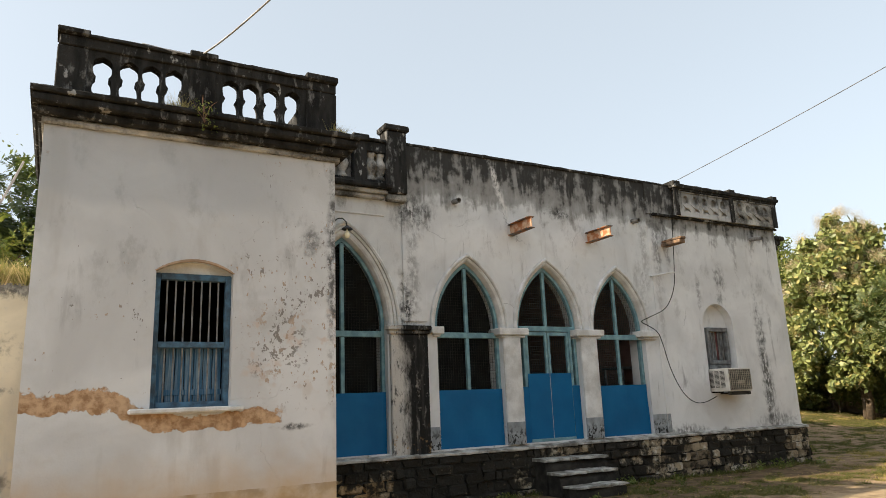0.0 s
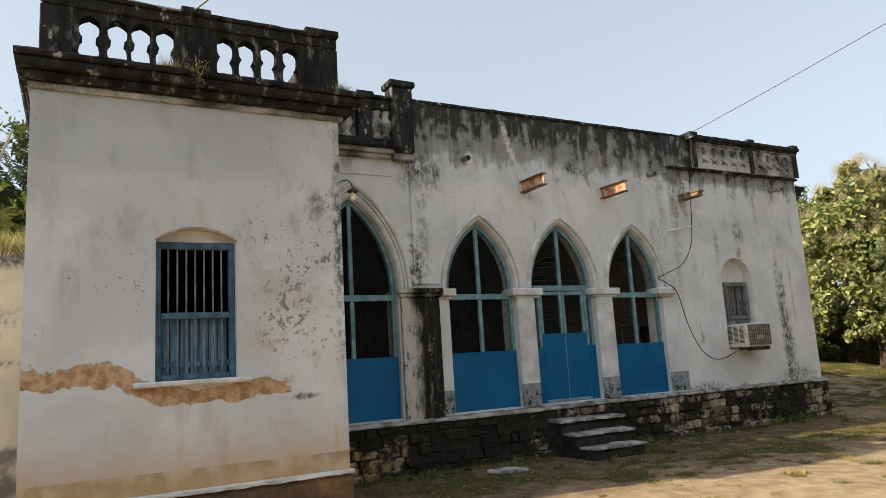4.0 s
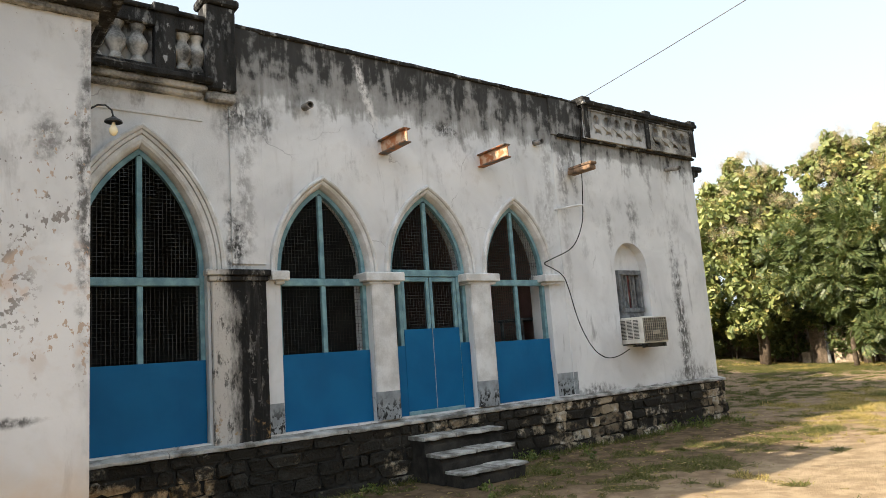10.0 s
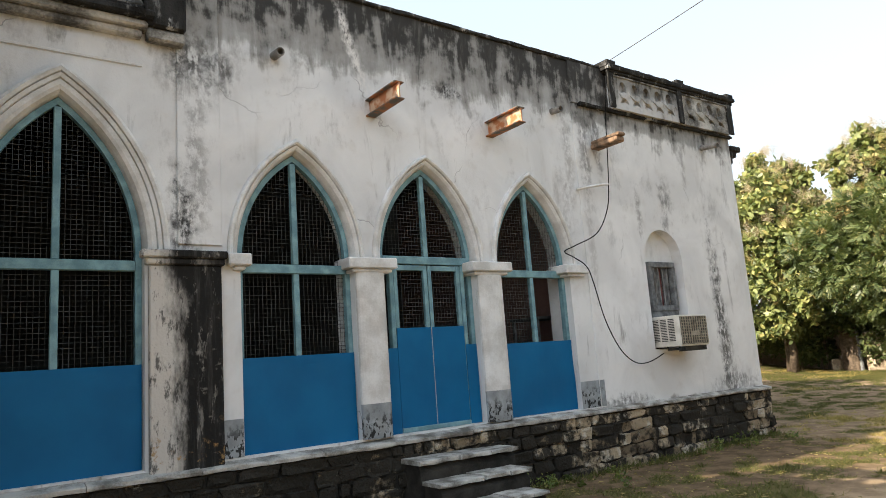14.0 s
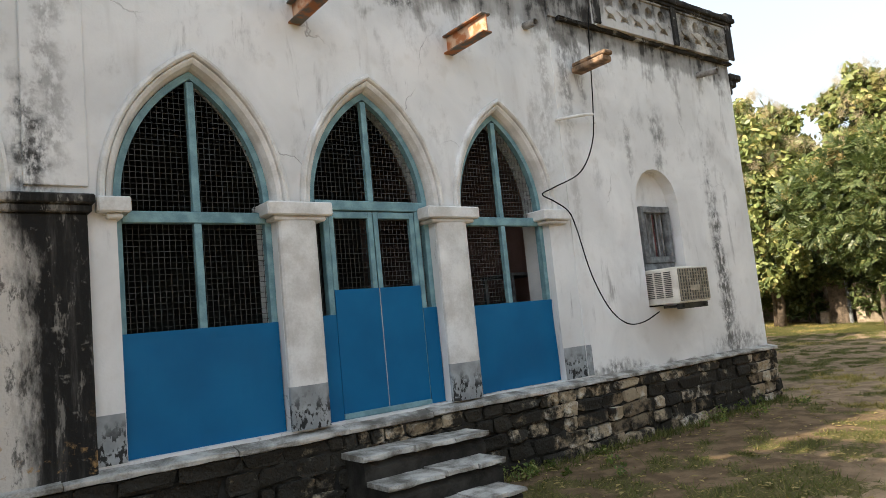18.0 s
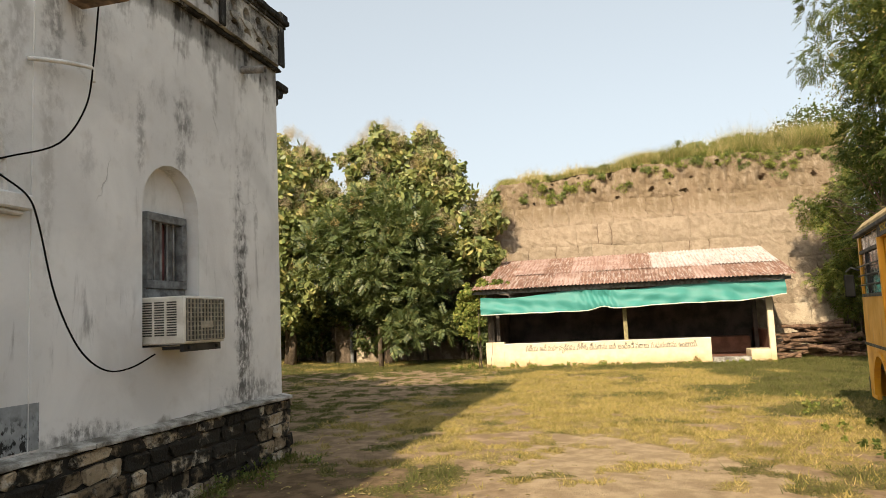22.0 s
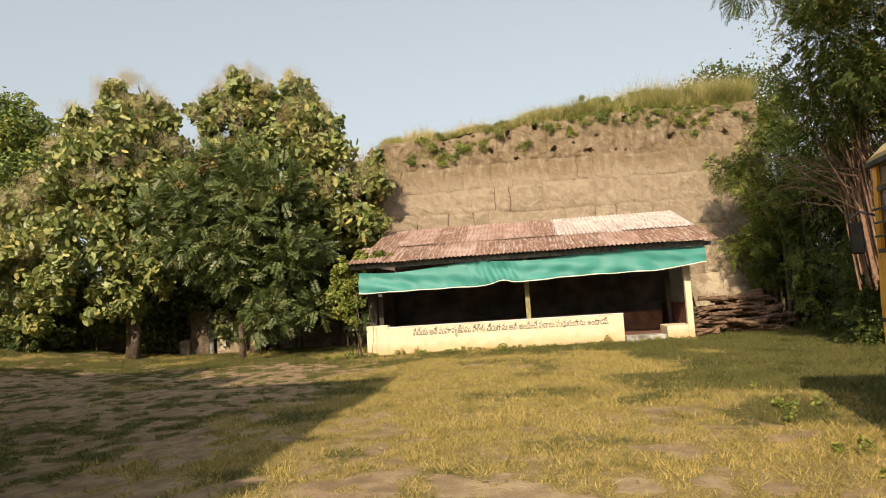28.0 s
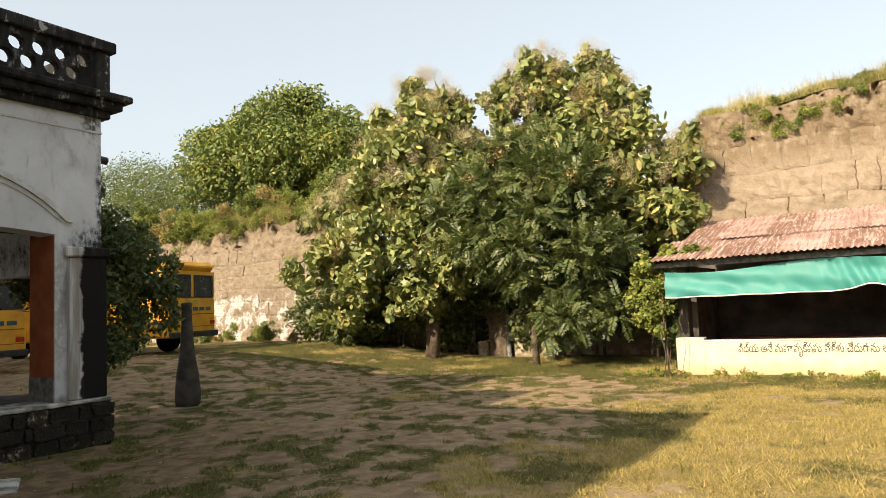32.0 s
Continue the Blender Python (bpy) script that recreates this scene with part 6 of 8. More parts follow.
def corrugated(x0, x1, y0, y1, z0, z1, pitch=0.11, amp=0.016, rng=None):
    """A wavy roof sheet rising from x0 to x1; the waves run across y."""
    n = max(8, int((y1 - y0) / pitch * 6))
    vs, fs = [], []
    for j in range(5):
        t = j / 4
        for i in range(n + 1):
            y = y0 + (y1 - y0) * i / n
            vs.append((x0 + (x1 - x0) * t, y, z0 + (z1 - z0) * t + amp * math.sin(2 * math.pi * y / pitch)))
    for j in range(4):
        for i in range(n):
            a = j * (n + 1) + i
            fs.append((a, a + 1, a + n + 2, a + n + 1))
    k = len(vs)
    vs += [(x, y, z - 0.004) for x, y, z in vs]
    fs += [tuple(v + k for v in reversed(f)) for f in fs]
    return vs, fs


rr_ = random.Random(12)
lower = [0.30, -0.62, -1.35, -2.20, -3.0, -3.85, -4.65, -5.5, -6.35, -7.2, -8.05, -8.95]
cols_l = ["roof_rust", "roof_rust", "roof_rust", "roof_pink", "roof_rust", "roof_rust", "roof_rust", "roof_rust", "roof_pink", "roof_rust", "roof_rust"]
for (a, b), m in zip(zip(lower, lower[1:]), cols_l):
    vs, fs = corrugated(26.05 + rr_.uniform(-0.06, 0.06), 28.1, b - 0.05, a, 2.44 + rr_.uniform(-0.015, 0.015), 2.98)
    mesh_part("roof_sheet", vs, fs, m, shed, smooth=True)
upper = [0.0, -0.85, -1.75, -2.65, -3.55, -4.50, -5.20, -6.1, -7.0, -7.9, -8.9]
cols_u = ["roof_rust", "roof_pink", "roof_rust", "roof_pink", "roof_pink", "roof_rust", "roof_pale", "roof_pale", "roof_pale", "roof_pale"]
for (a, b), m in zip(zip(upper, upper[1:]), cols_u):
    vs, fs = corrugated(27.8 + rr_.uniform(-0.05, 0.05), 30.5, b - 0.05, a, 2.922 + rr_.uniform(0, 0.012), 3.62)
    mesh_part("roof_sheet", vs, fs, m, shed, smooth=True)
TEXT = "\u0c35\u0c3f\u0c26\u0c4d\u0c2f \u0c05\u0c28\u0c47 \u0c2e\u0c39\u0c3e\u0c35\u0c43\u0c15\u0c4d\u0c37\u0c2a\u0c41 \u0c35\u0c47\u0c33\u0c4d\u0c33\u0c41 \u0c1a\u0c47\u0c26\u0c41\u0c17\u0c3e\u0c28\u0c41 \u0c05\u0c35\u0c3f \u0c05\u0c02\u0c26\u0c3f\u0c02\u0c1a\u0c47 \u0c2b\u0c32\u0c3e\u0c32\u0c41 \u0c2e\u0c27\u0c41\u0c30\u0c02\u0c17\u0c3e\u0c28\u0c41 \u0c09\u0c02\u0c1f\u0c3e\u0c2f\u0c3f."
facing = Matrix(((0, 0, -1, SX - 0.006), (-1, 0, 0, -1.22), (0, 1, 0, 0.47), (0, 0, 0, 1)))
written("painted_motto", TEXT, 0.24, facing, "ink", shed, stretch=510, label="black painted motto on the cream wall")

tarp = root("awning", label="green tarpaulin hung under the shed eave", category="awning")
bm = bmesh.new()
n1, n2 = 120, 8
grid = []
for j in range(n2 + 1):
    v = j / n2
    row_ = []
    for i in range(n1 + 1):
        y = 0.05 - 8.80 * i / n1
        topz = 2.20 + 0.14 * smooth(-y, 0, 8) + 0.05 * math.sin(y * 1.7) - 0.10 * math.exp(-((y + 4.3) / 0.5) ** 2) * 0
        lowz = 1.66 + 0.10 * smooth(-y, 3, 6) + 0.10 * math.exp(-((y + 3.7) / 0.25) ** 2) + 0.13 * smooth(-y, 7.5, 8.8)
        gather = math.exp(-((y + 3.55) / 0.5) ** 2)
        x = 26.33 - 0.10 * v + 0.035 * math.sin(y * 5 + v * 3) * v + 0.07 * gather * math.sin(y * 22 + v * 5) + 0.018 * math.sin(y * 9.3 + 2.4 * math.sin(v * 3 + y)) * (0.4 + v) + 0.03 * math.sin(y * 2.1 + v * 8)
        row_.append(bm.verts.new((x, y, topz + (lowz - topz) * v + 0.006 * math.sin(y * 7) * v)))
    grid.append(row_)
for j in range(n2):
    for i in range(n1):
        bm.faces.new((grid[j][i], grid[j][i + 1], grid[j + 1][i + 1], grid[j + 1][i]))
hem = [v.co.copy() for v in grid[-1]]
part("cloth", bm, "tarp", tarp, smooth=True, recalc=False)
part("hem", tube(hem, 0.014, None, 5), "tarp_hem", tarp, "cream rope hem")

# firewood beside the shed
rl = random.Random(7)
for k in range(84):
    lay = k // 18
    y = -9.75 + rl.uniform(-1.0, 1.0) * (1 - 0.15 * lay)
    ln = rl.uniform(0.6, 1.7)
    a, tilt = rl.gauss(0, 0.45), rl.gauss(0, 0.13)
    cx, cz, bend = 27.6 + 0.35 * rl.uniform(-1, 1) + 0.08 * lay, 0.09 + 0.19 * lay + rl.uniform(-0.02, 0.08), rl.uniform(-0.12, 0.12)
    pts = [(cx + ln * t * math.sin(a) + bend * (0.25 - t * t), y + ln * t * math.cos(a), max(0.05, cz + ln * t * tilt + 0.5 * bend * (0.25 - t * t) + 0.02 * rl.uniform(-1, 1))) for t in (-0.5, -0.25, 0, 0.25, 0.5)]
    p = part("log", tube(pts, rl.uniform(0.03, 0.085), rl.uniform(0.02, 0.05), 8), "log", None, "rough dry firewood log stacked in a pile")
    tagged(p, category="log", group="firewood pile")

# gate in the trees
gate = root("gate", label="old grey door leaf between rough gateposts", category="gate", kind="structure")
part("gate_leaf", boxes((31.35, 31.42, 6.48, 7.15, -0.1, 1.70), bevel=0.01), "bark", gate)
part("gatepost", tube([(31.3, 6.40, -0.1), (31.3, 6.42, 1.62)], 0.075, 0.06, 9), "greywood", gate)
part("gatepost", boxes((31.2, 31.6, 5.18, 6.2, -0.1, 1.50), bevel=0.05), "mud", gate)
part("gatepost", boxes((31.25, 31.55, 7.2, 7.55, -0.1, 0.5), bevel=0.05), "mud", gate)

# palm stump in the yard
stump = part("palm_stump", lathe([(0.22, -0.05), (0.24, 0.10), (0.235, 0.3), (0.205, 0.6), (0.155, 0.9), (0.12, 1.25), (0.10, 1.6), (0.095, 1.88), (0.11, 1.95), (0.07, 1.97)], 20), "palm", None, "grey bottle-shaped palm trunk cut off short", smooth=True)
stump.matrix_world = pose(20.1, 7.68, float(ground_z(20.1, 7.68)))
tagged(stump, category="tree stump")

# ---- buses ----
def bus_side_bus():
    """The parked school bus: its near side, front wheel, door and barred windows."""
    d = Vector((-0.98776, 0.156, 0))
    n = Vector((0.156, 0.98776, 0))
    m = Matrix(((d.x, -n.x, 0, 15.26), (d.y, -n.y, 0, -7.33), (0, 0, 1, 0), (0, 0, 0, 1)))
    b = root("school_bus", m, "faded yellow school bus parked on the grass", "bus")
    L, W, z0, zr = 7.4, 2.25, 0.36, 2.47
    arch = [(0.95 + 0.50 * math.cos(a), 0.42 + 0.52 * math.sin(a)) for a in [math.pi * k / 10 for k in range(11)]]
    arch2 = [(5.75 + 0.50 * math.cos(a), 0.42 + 0.52 * math.sin(a)) for a in [math.pi * k / 10 for k in range(11)]]
    outline = [(0.03, z0), (0.45, z0)] + arch[::-1] + [(1.45, z0), (5.25, z0)] + arch2[::-1] + [(6.25, z0), (L, z0), (L, zr), (0.14, zr), (0.06, 1.7), (0.0, 1.2)]
    wins = [rect(3.10, 4.20, 1.74, 2.42), rect(4.30, 5.40, 1.74, 2.42), rect(5.50, 6.60, 1.74, 2.42), rect(6.70, 7.30, 1.74, 2.42)]
    cab = [(0.16, 1.69), (1.64, 1.69), (1.64, 2.42), (0.24, 2.42)]
    doorway = rect(1.74, 2.96, 0.40, 2.30)
    to = lambda a, z, y: (a, y, z)
    body = part("body", plate(outline, [*wins, cab, doorway], 0.0, 0.05, to), "bus", b)
    part("body", plate(outline, [*wins], W - 0.05, W, to), "bus", b)
    part("front", boxes((0.0, 0.05, 0.05, W - 0.05, z0, 1.55), (0.10, 0.16, 0.05, W - 0.05, 2.35, zr), bevel=0.01), "bus", b)
    part("rear", boxes((L - 0.05, L, 0.05, W - 0.05, z0, 1.6), (L - 0.05, L, 0.05, W - 0.05, 2.4, zr), bevel=0.01), "bus", b)
    part("cabin_floor", boxes((0.06, L - 0.06, 0.06, W - 0.06, 0.75, 0.82)), "bus_in", b)
    part("windscreen", boxes((0.06, 0.09, 0.06, W - 0.06, 1.55, 2.35)), "glass", b)
    part("windscreen", boxes((L - 0.04, L - 0.02, 0.06, W - 0.06, 1.6, 2.4)), "glass", b)
    # roof: a crowned shell with a rounded gutter
    bm = bmesh.new()
    prof = [(-0.03, zr - 0.02), (-0.03, zr + 0.04), (0.05, zr + 0.13), (0.3, zr + 0.22), (0.8, zr + 0.27), (W / 2, zr + 0.285)]
    prof = prof + [(W - y, z) for y, z in prof[-2::-1]]
    rows_ = []
    for k in range(25):
        u = 0.02 + (L - 0.0) * k / 24
        s = 1 - 0.5 * (1 - smooth(u, 0.0, 0.35)) ** 2
        rows_.append([bm.verts.new((u + (0.10 if k == 0 else 0), y, zr + (z - zr) * float(s))) for y, z in prof])
    for a_, c_ in zip(rows_, rows_[1:]):
        for i in range(len(prof) - 1):
            bm.faces.new((a_[i], a_[i + 1], c_[i + 1], c_[i]))
    bm.faces.new(rows_[0])
    bm.faces.new(rows_[-1])
    part("roof", bm, "bus_roof", b, "dusty cream bus roof", smooth=False)
    part("gutter", boxes((0.1, L, -0.05, 0.02, zr - 0.05, zr), bevel=0.008), "bus_trim", b)
    # windows with frames, bars and panes
    for u0, u1 in ((3.10, 4.20), (4.30, 5.40), (5.50, 6.60), (6.70, 7.30)):
        w_ = part("window", boxes((u0 - 0.05, u1 + 0.05, -0.012, 0.0, 2.42, 2.46), (u0 - 0.05, u1 + 0.05, -0.012, 0.0, 1.69, 1.74), (u0 - 0.05, u0, -0.012, 0.0, 1.74, 2.42), (u1, u1 + 0.05, -0.012, 0.0, 1.74, 2.42), (u0, u1, -0.008, 0.02, 2.20, 2.235), ((u0 + u1) / 2 - 0.025, (u0 + u1) / 2 + 0.025, -0.005, 0.02, 1.74, 2.20)), "bus_trim", b)
        part("pane", boxes((u0, u1, 0.02, 0.026, 2.235, 2.42)), "glass", w_)
        part("pane", boxes((u0, (u0 + u1) / 2 - 0.025, 0.02, 0.026, 1.74, 2.20)), "glass", w_)
        part("pane", boxes(((u0 + u1) / 2 + 0.025, u1, 0.03, 0.036, 1.74, 2.20)), "glass", w_)
        for z in (1.83, 1.93, 2.03):
            part("bar", tube([(u0 - 0.04, -0.03, z), (u1 + 0.04, -0.03, z)], 0.011, None, 6), "bus_trim", w_)
    cabw = part("window", boxes((0.13, 1.68, -0.012, 0.0, 2.42, 2.46), (0.12, 1.68, -0.012, 0.0, 1.65, 1.69), (1.64, 1.69, -0.012, 0.0, 1.69, 2.42), (0.22, 1.64, -0.008, 0.02, 2.20, 2.24), (0.62, 0.66, -0.005, 0.02, 1.69, 2.20)), "bus_trim", b)
    part("pane", boxes((0.25, 1.64, 0.02, 0.026, 2.24, 2.42)), "glass", cabw)
    part("pane", boxes((0.20, 1.64, 0.02, 0.026, 1.69, 2.20)), "glass", cabw)
    for z in (1.80, 1.92, 2.04):
        part("bar", tube([(0.15, -0.03, z), (1.66, -0.03, z)], 0.010, None, 6), "bus_trim", cabw)
    # folding door, recessed a little
    dr = part("door", boxes((1.76, 2.33, 0.03, 0.06, 0.42, 2.28), bevel=0.006), "bus", b)
    part("door_leaf", boxes((2.37, 2.94, 0.03, 0.06, 0.42, 2.28), bevel=0.006), "bus", dr)
    part("seal", boxes((2.33, 2.37, 0.025, 0.06, 0.42, 2.28)), "black", dr)
    part("jamb", boxes((1.70, 1.755, -0.035, 0.03, 0.38, 2.30), bevel=0.006), "bus", dr)
    part("door_handle", boxes((2.22, 2.28, 0.005, 0.03, 1.14, 1.28), bevel=0.005), "alu", dr)
    part("door_hinge", boxes((1.72, 1.80, -0.03, -0.018, 1.02, 1.12), (2.36, 2.39, 0.01, 0.03, 0.7, 0.74)), "alu", dr)
    part("entry_step", boxes((1.74, 2.96, -0.03, 0.3, 0.34, 0.40), bevel=0.008), "alu", dr)
    ban = part("name_board", boxes((1.76, 2.98, -0.02, -0.001, 2.30, 2.45), bevel=0.003), "bus_trim", b)
    out = lambda u, z: Matrix(((1, 0, 0, u), (0, 0, -1, -0.003), (0, 1, 0, z), (0, 0, 0, 1)))
    written("letter", "SCHOOL BUS", 0.11, out(1.93, 2.34) @ Matrix.Translation((0, 0, 0.02)), "bus_gold", ban, stretch=88, depth=0.002, split=True)
    written("letter", "SRI ADAR", 0.40, out(3.14, 1.235), "bus_text", b, stretch=205, label="large teal painted capital letter", bold=0.006, split=True)
    for k in range(7):
        part("small_writing", boxes((4.5 + k * 0.2, 4.64 + k * 0.2, -0.004, -0.001, 1.145, 1.185)), "bus_red", b)
    for k in range(4):
        part("small_writing", boxes((4.6 + k * 0.2, 4.72 + k * 0.2, -0.003, -0.001, 1.605, 1.625)), "rust", b)
    part("trim_strip", boxes((2.98, 5.2, -0.022, 0.0, 1.095, 1.12), (2.98, 5.2, -0.012, 0.0, 1.06, 1.075), bevel=0.004), "bus_trim", b)
    part("trim_strip", boxes((-0.005, 1.70, -0.018, 0.0, 1.03, 1.065), bevel=0.006), "bus_trim", b)
    part("trim_strip", boxes((5.2, L, -0.022, 0.0, 1.09, 1.125), bevel=0.006), "bus_trim", b)
    part("fuel_flap", boxes((3.36, 3.52, -0.008, 0.0, 0.84, 0.93), bevel=0.004), "bus", b)
    part("filler_hole", lathe([(0.055, 0.0), (0.06, 0.006), (0.045, 0.012), (0.035, 0.004)], 14), "bus_trim", b).matrix_local = Matrix(((1, 0, 0, 3.75), (0, 0, -1, 0.0), (0, 1, 0, 0.62), (0, 0, 0, 1)))
    part("wheel_arch", band(arch, [(0.95 + (u - 0.95) * 1.1, 0.42 + (z - 0.42) * 1.1) for u, z in arch], -0.02, 0.0), "bus", b)
    for u in (0.95, 5.75):
        for y, dirn in ((0.10, 1), (W - 0.34, 1)):
            wh = part("wheel", lathe([(0.24, 0.02), (0.36, 0.0), (0.405, 0.03), (0.41, 0.20), (0.36, 0.24), (0.24, 0.22)], 26), "black", b, "worn black tyre on a steel rim")
            wh.matrix_local = Matrix(((1, 0, 0, u), (0, 0, 1, y), (0, 1, 0, 0.41), (0, 0, 0, 1)))
            part("rim", lathe([(0.05, -0.005), (0.14, 0.01), (0.235, 0.03), (0.24, 0.04), (0.05, 0.05)], 22), "bus_trim", wh)
    part("wheel_well", boxes((0.40, 1.5, 0.36, 0.40, 0.3, 0.98), (5.2, 6.3, 0.36, 0.40, 0.3, 0.98)), "black", b)
    part("underframe", boxes((0.4, L - 0.2, 0.7, 1.5, 0.40, 0.62)), "black", b)
    part("bumper", boxes((-0.10, -0.002, 0.0, W, 0.42, 0.62), bevel=0.02), "bus_trim", b)
    mr = part("mirror", boxes((-0.13, -0.09, -0.17, -0.05, 1.66, 1.96), bevel=0.015), "black", b)
    part("mirror_arm", tube([(0.08, 0.0, 2.0), (-0.05, -0.08, 2.05), (-0.12, -0.14, 2.0)], 0.012), "bus_trim", mr)
    for r_ in range(5):
        for y in (0.25, 1.35):
            s = part("seat", boxes((3.1 + r_ * 0.85, 3.2 + r_ * 0.85, y, y + 0.7, 0.82, 1.78), (2.75 + r_ * 0.85, 3.1 + r_ * 0.85, y, y + 0.7, 1.1, 1.22), bevel=0.03), "bus_in", b)
    return b


bus_side_bus()


def rear_bus(m):
    b = root("school_bus", m, "yellow school bus parked tail-on beyond the veranda", "bus", "parked rear buses")
    W, L = 2.3, 7.0
    part("body", boxes((-W / 2, W / 2, 0, L, 0.5, 1.72), bevel=0.05), "bus", b)
    part("upper_body", boxes((-W / 2, -W / 2 + 0.12, 0, L, 1.722, 2.55), (W / 2 - 0.12, W / 2, 0, L, 1.722, 2.55), (-0.09, 0.09, 0.0, 0.12, 1.722, 2.55), (-W / 2 + 0.12, W / 2 - 0.12, 0, 0.12, 2.42, 2.55), bevel=0.02), "bus", b)
    part("roof", boxes((-W / 2 - 0.02, W / 2 + 0.02, -0.02, L, 2.55, 2.85), bevel=0.12), "bus", b)
    for x0, x1 in ((-W / 2 + 0.14, -0.10), (0.10, W / 2 - 0.14)):
        w_ = part("window", boxes((x0 - 0.03, x1 + 0.03, -0.012, -0.001, 1.74, 1.79), (x0 - 0.03, x1 + 0.03, -0.012, -0.001, 2.38, 2.43), (x0 - 0.03, x0 + 0.02, -0.012, -0.001, 1.79, 2.38), (x1 - 0.02, x1 + 0.03, -0.012, -0.001, 1.79, 2.38)), "bus_trim", b)
        part("pane", boxes((x0, x1, 0.03, 0.04, 1.74, 2.42)), "glass", w_)
    for k in range(5):
        part("window", boxes((W / 2, W / 2 + 0.012, 0.3 + k * 1.3, 1.4 + k * 1.3, 1.78, 2.42)), "bus_trim", b)
        part("window", boxes((-W / 2 - 0.012, -W / 2, 0.3 + k * 1.3, 1.4 + k * 1.3, 1.78, 2.42)), "bus_trim", b)
    part("bumper", boxes((-W / 2, W / 2, -0.12, 0.0, 0.48, 0.66), bevel=0.02), "bus_trim", b)
    for s in (-1, 1):
        part("tail_lamp", boxes((s * 0.98 - 0.11, s * 0.98 + 0.11, -0.02, 0.0, 0.86, 0.98), bevel=0.006), "lamp_red", b)
        part("tail_lamp", boxes((s * 0.98 - 0.11, s * 0.98 + 0.11, -0.02, 0.0, 1.0, 1.08), bevel=0.006), "lamp_amber", b)
        part("wheel", lathe([(0.2, 0), (0.40, 0.02), (0.40, 0.24), (0.2, 0.26)], 20), "black", b).matrix_local = Matrix(((0, 0, 1, s * 0.95 - 0.13), (1, 0, 0, 1.7), (0, 1, 0, 0.40), (0, 0, 0, 1)))
        part("wheel", lathe([(0.2, 0), (0.40, 0.02), (0.40, 0.24), (0.2, 0.26)], 20), "black", b).matrix_local = Matrix(((0, 0, 1, s * 0.95 - 0.13), (1, 0, 0, 6.0), (0, 1, 0, 0.40), (0, 0, 0, 1)))
    part("stripe", boxes((-W / 2 + 0.06, W / 2 - 0.06, -0.004, -0.001, 1.18, 1.21), (-W / 2 + 0.06, W / 2 - 0.06, -0.004, -0.001, 0.80, 0.82)), "bus_red", b)
    for k in range(6):
        part("small_writing", boxes((-0.95 + k * 0.32, -0.70 + k * 0.32, -0.005, -0.001, 1.30, 1.42)), "bus_text", b)
    part("number_plate", boxes((-0.25, 0.25, -0.012, -0.001, 1.50, 1.64), bevel=0.004), "bus_gold", b)
    return b


b2 = rear_bus(pose(25.5, 14.5, float(ground_z(25.5, 14.5)), 0, 0, 15))
copy_thing(b2, pose(19.9, 15.6, float(ground_z(19.9, 15.6)), 0, 0, 0))


# ---- plants ----
def leaf_cloud(clumps, count, size, seed, fill=0.55, droop=0.35, flat=0.85, width=0.48, align=0.35):
    """Leaves scattered over clumps: each leaf a folded blade of four corners."""
    rg = np.random.RandomState(seed)
    c = np.array([k[:3] for k in clumps], float)
    r = np.array([k[3] for k in clumps], float)
    pick = rg.choice(len(c), count, p=r**2 / (r**2).sum())
    d = rg.normal(size=(count, 3))
    d /= np.linalg.norm(d, axis=1, keepdims=True)
    lump = (0.72 + 0.30 * rg.rand(count) ** 3) + 0.50 * vnoise(d[:, 0] * 2.3 + pick * 3.1, d[:, 1] * 2.3 + d[:, 2] * 2.9, seed)
    rad = r[pick] * (fill + (1 - fill) * rg.rand(count) ** 0.6) * lump
    p = c[pick] + d * rad[:, None] * np.array([1, 1, flat])
    nrm = d * align + np.array([0, 0, 0.45]) + rg.normal(size=(count, 3)) * 0.7
    nrm /= np.linalg.norm(nrm, axis=1, keepdims=True)
    t = np.cross(nrm, rg.normal(size=(count, 3))) + d * 0.4
    t[:, 2] -= droop
    t -= nrm * (t * nrm).sum(1, keepdims=True)
    t /= np.linalg.norm(t, axis=1, keepdims=True)
    s = np.cross(nrm, t)
    ln = size * (0.6 + 0.8 * rg.rand(count))[:, None]
    wd = ln * width
    if size > 0.15:
        bend = nrm * wd * 0.14
        v = np.stack([p - t * ln * 0.5, p - t * ln * 0.22 + s * wd * 0.42 - bend, p + t * ln * 0.18 + s * wd * 0.46 - bend, p + t * ln * 0.5 - nrm * ln * 0.12, p + t * ln * 0.18 - s * wd * 0.46 - bend, p - t * ln * 0.22 - s * wd * 0.42 - bend], 1).reshape(-1, 3)
        i = np.arange(count)[:, None] * 6
        return v, np.concatenate([i + [0, 1, 2], i + [0, 2, 3], i + [0, 3, 4], i + [0, 4, 5]])
    v = np.stack([p - t * ln * 0.5, p - t * ln * 0.02 + s * wd * 0.5 - nrm * wd * 0.12, p + t * ln * 0.5 - nrm * ln * 0.10, p - t * ln * 0.02 - s * wd * 0.5 - nrm * wd * 0.12], 1).reshape(-1, 3)
    i = np.arange(count)[:, None] * 4
    return v, np.concatenate([i + [0, 1, 2], i + [0, 2, 3]])


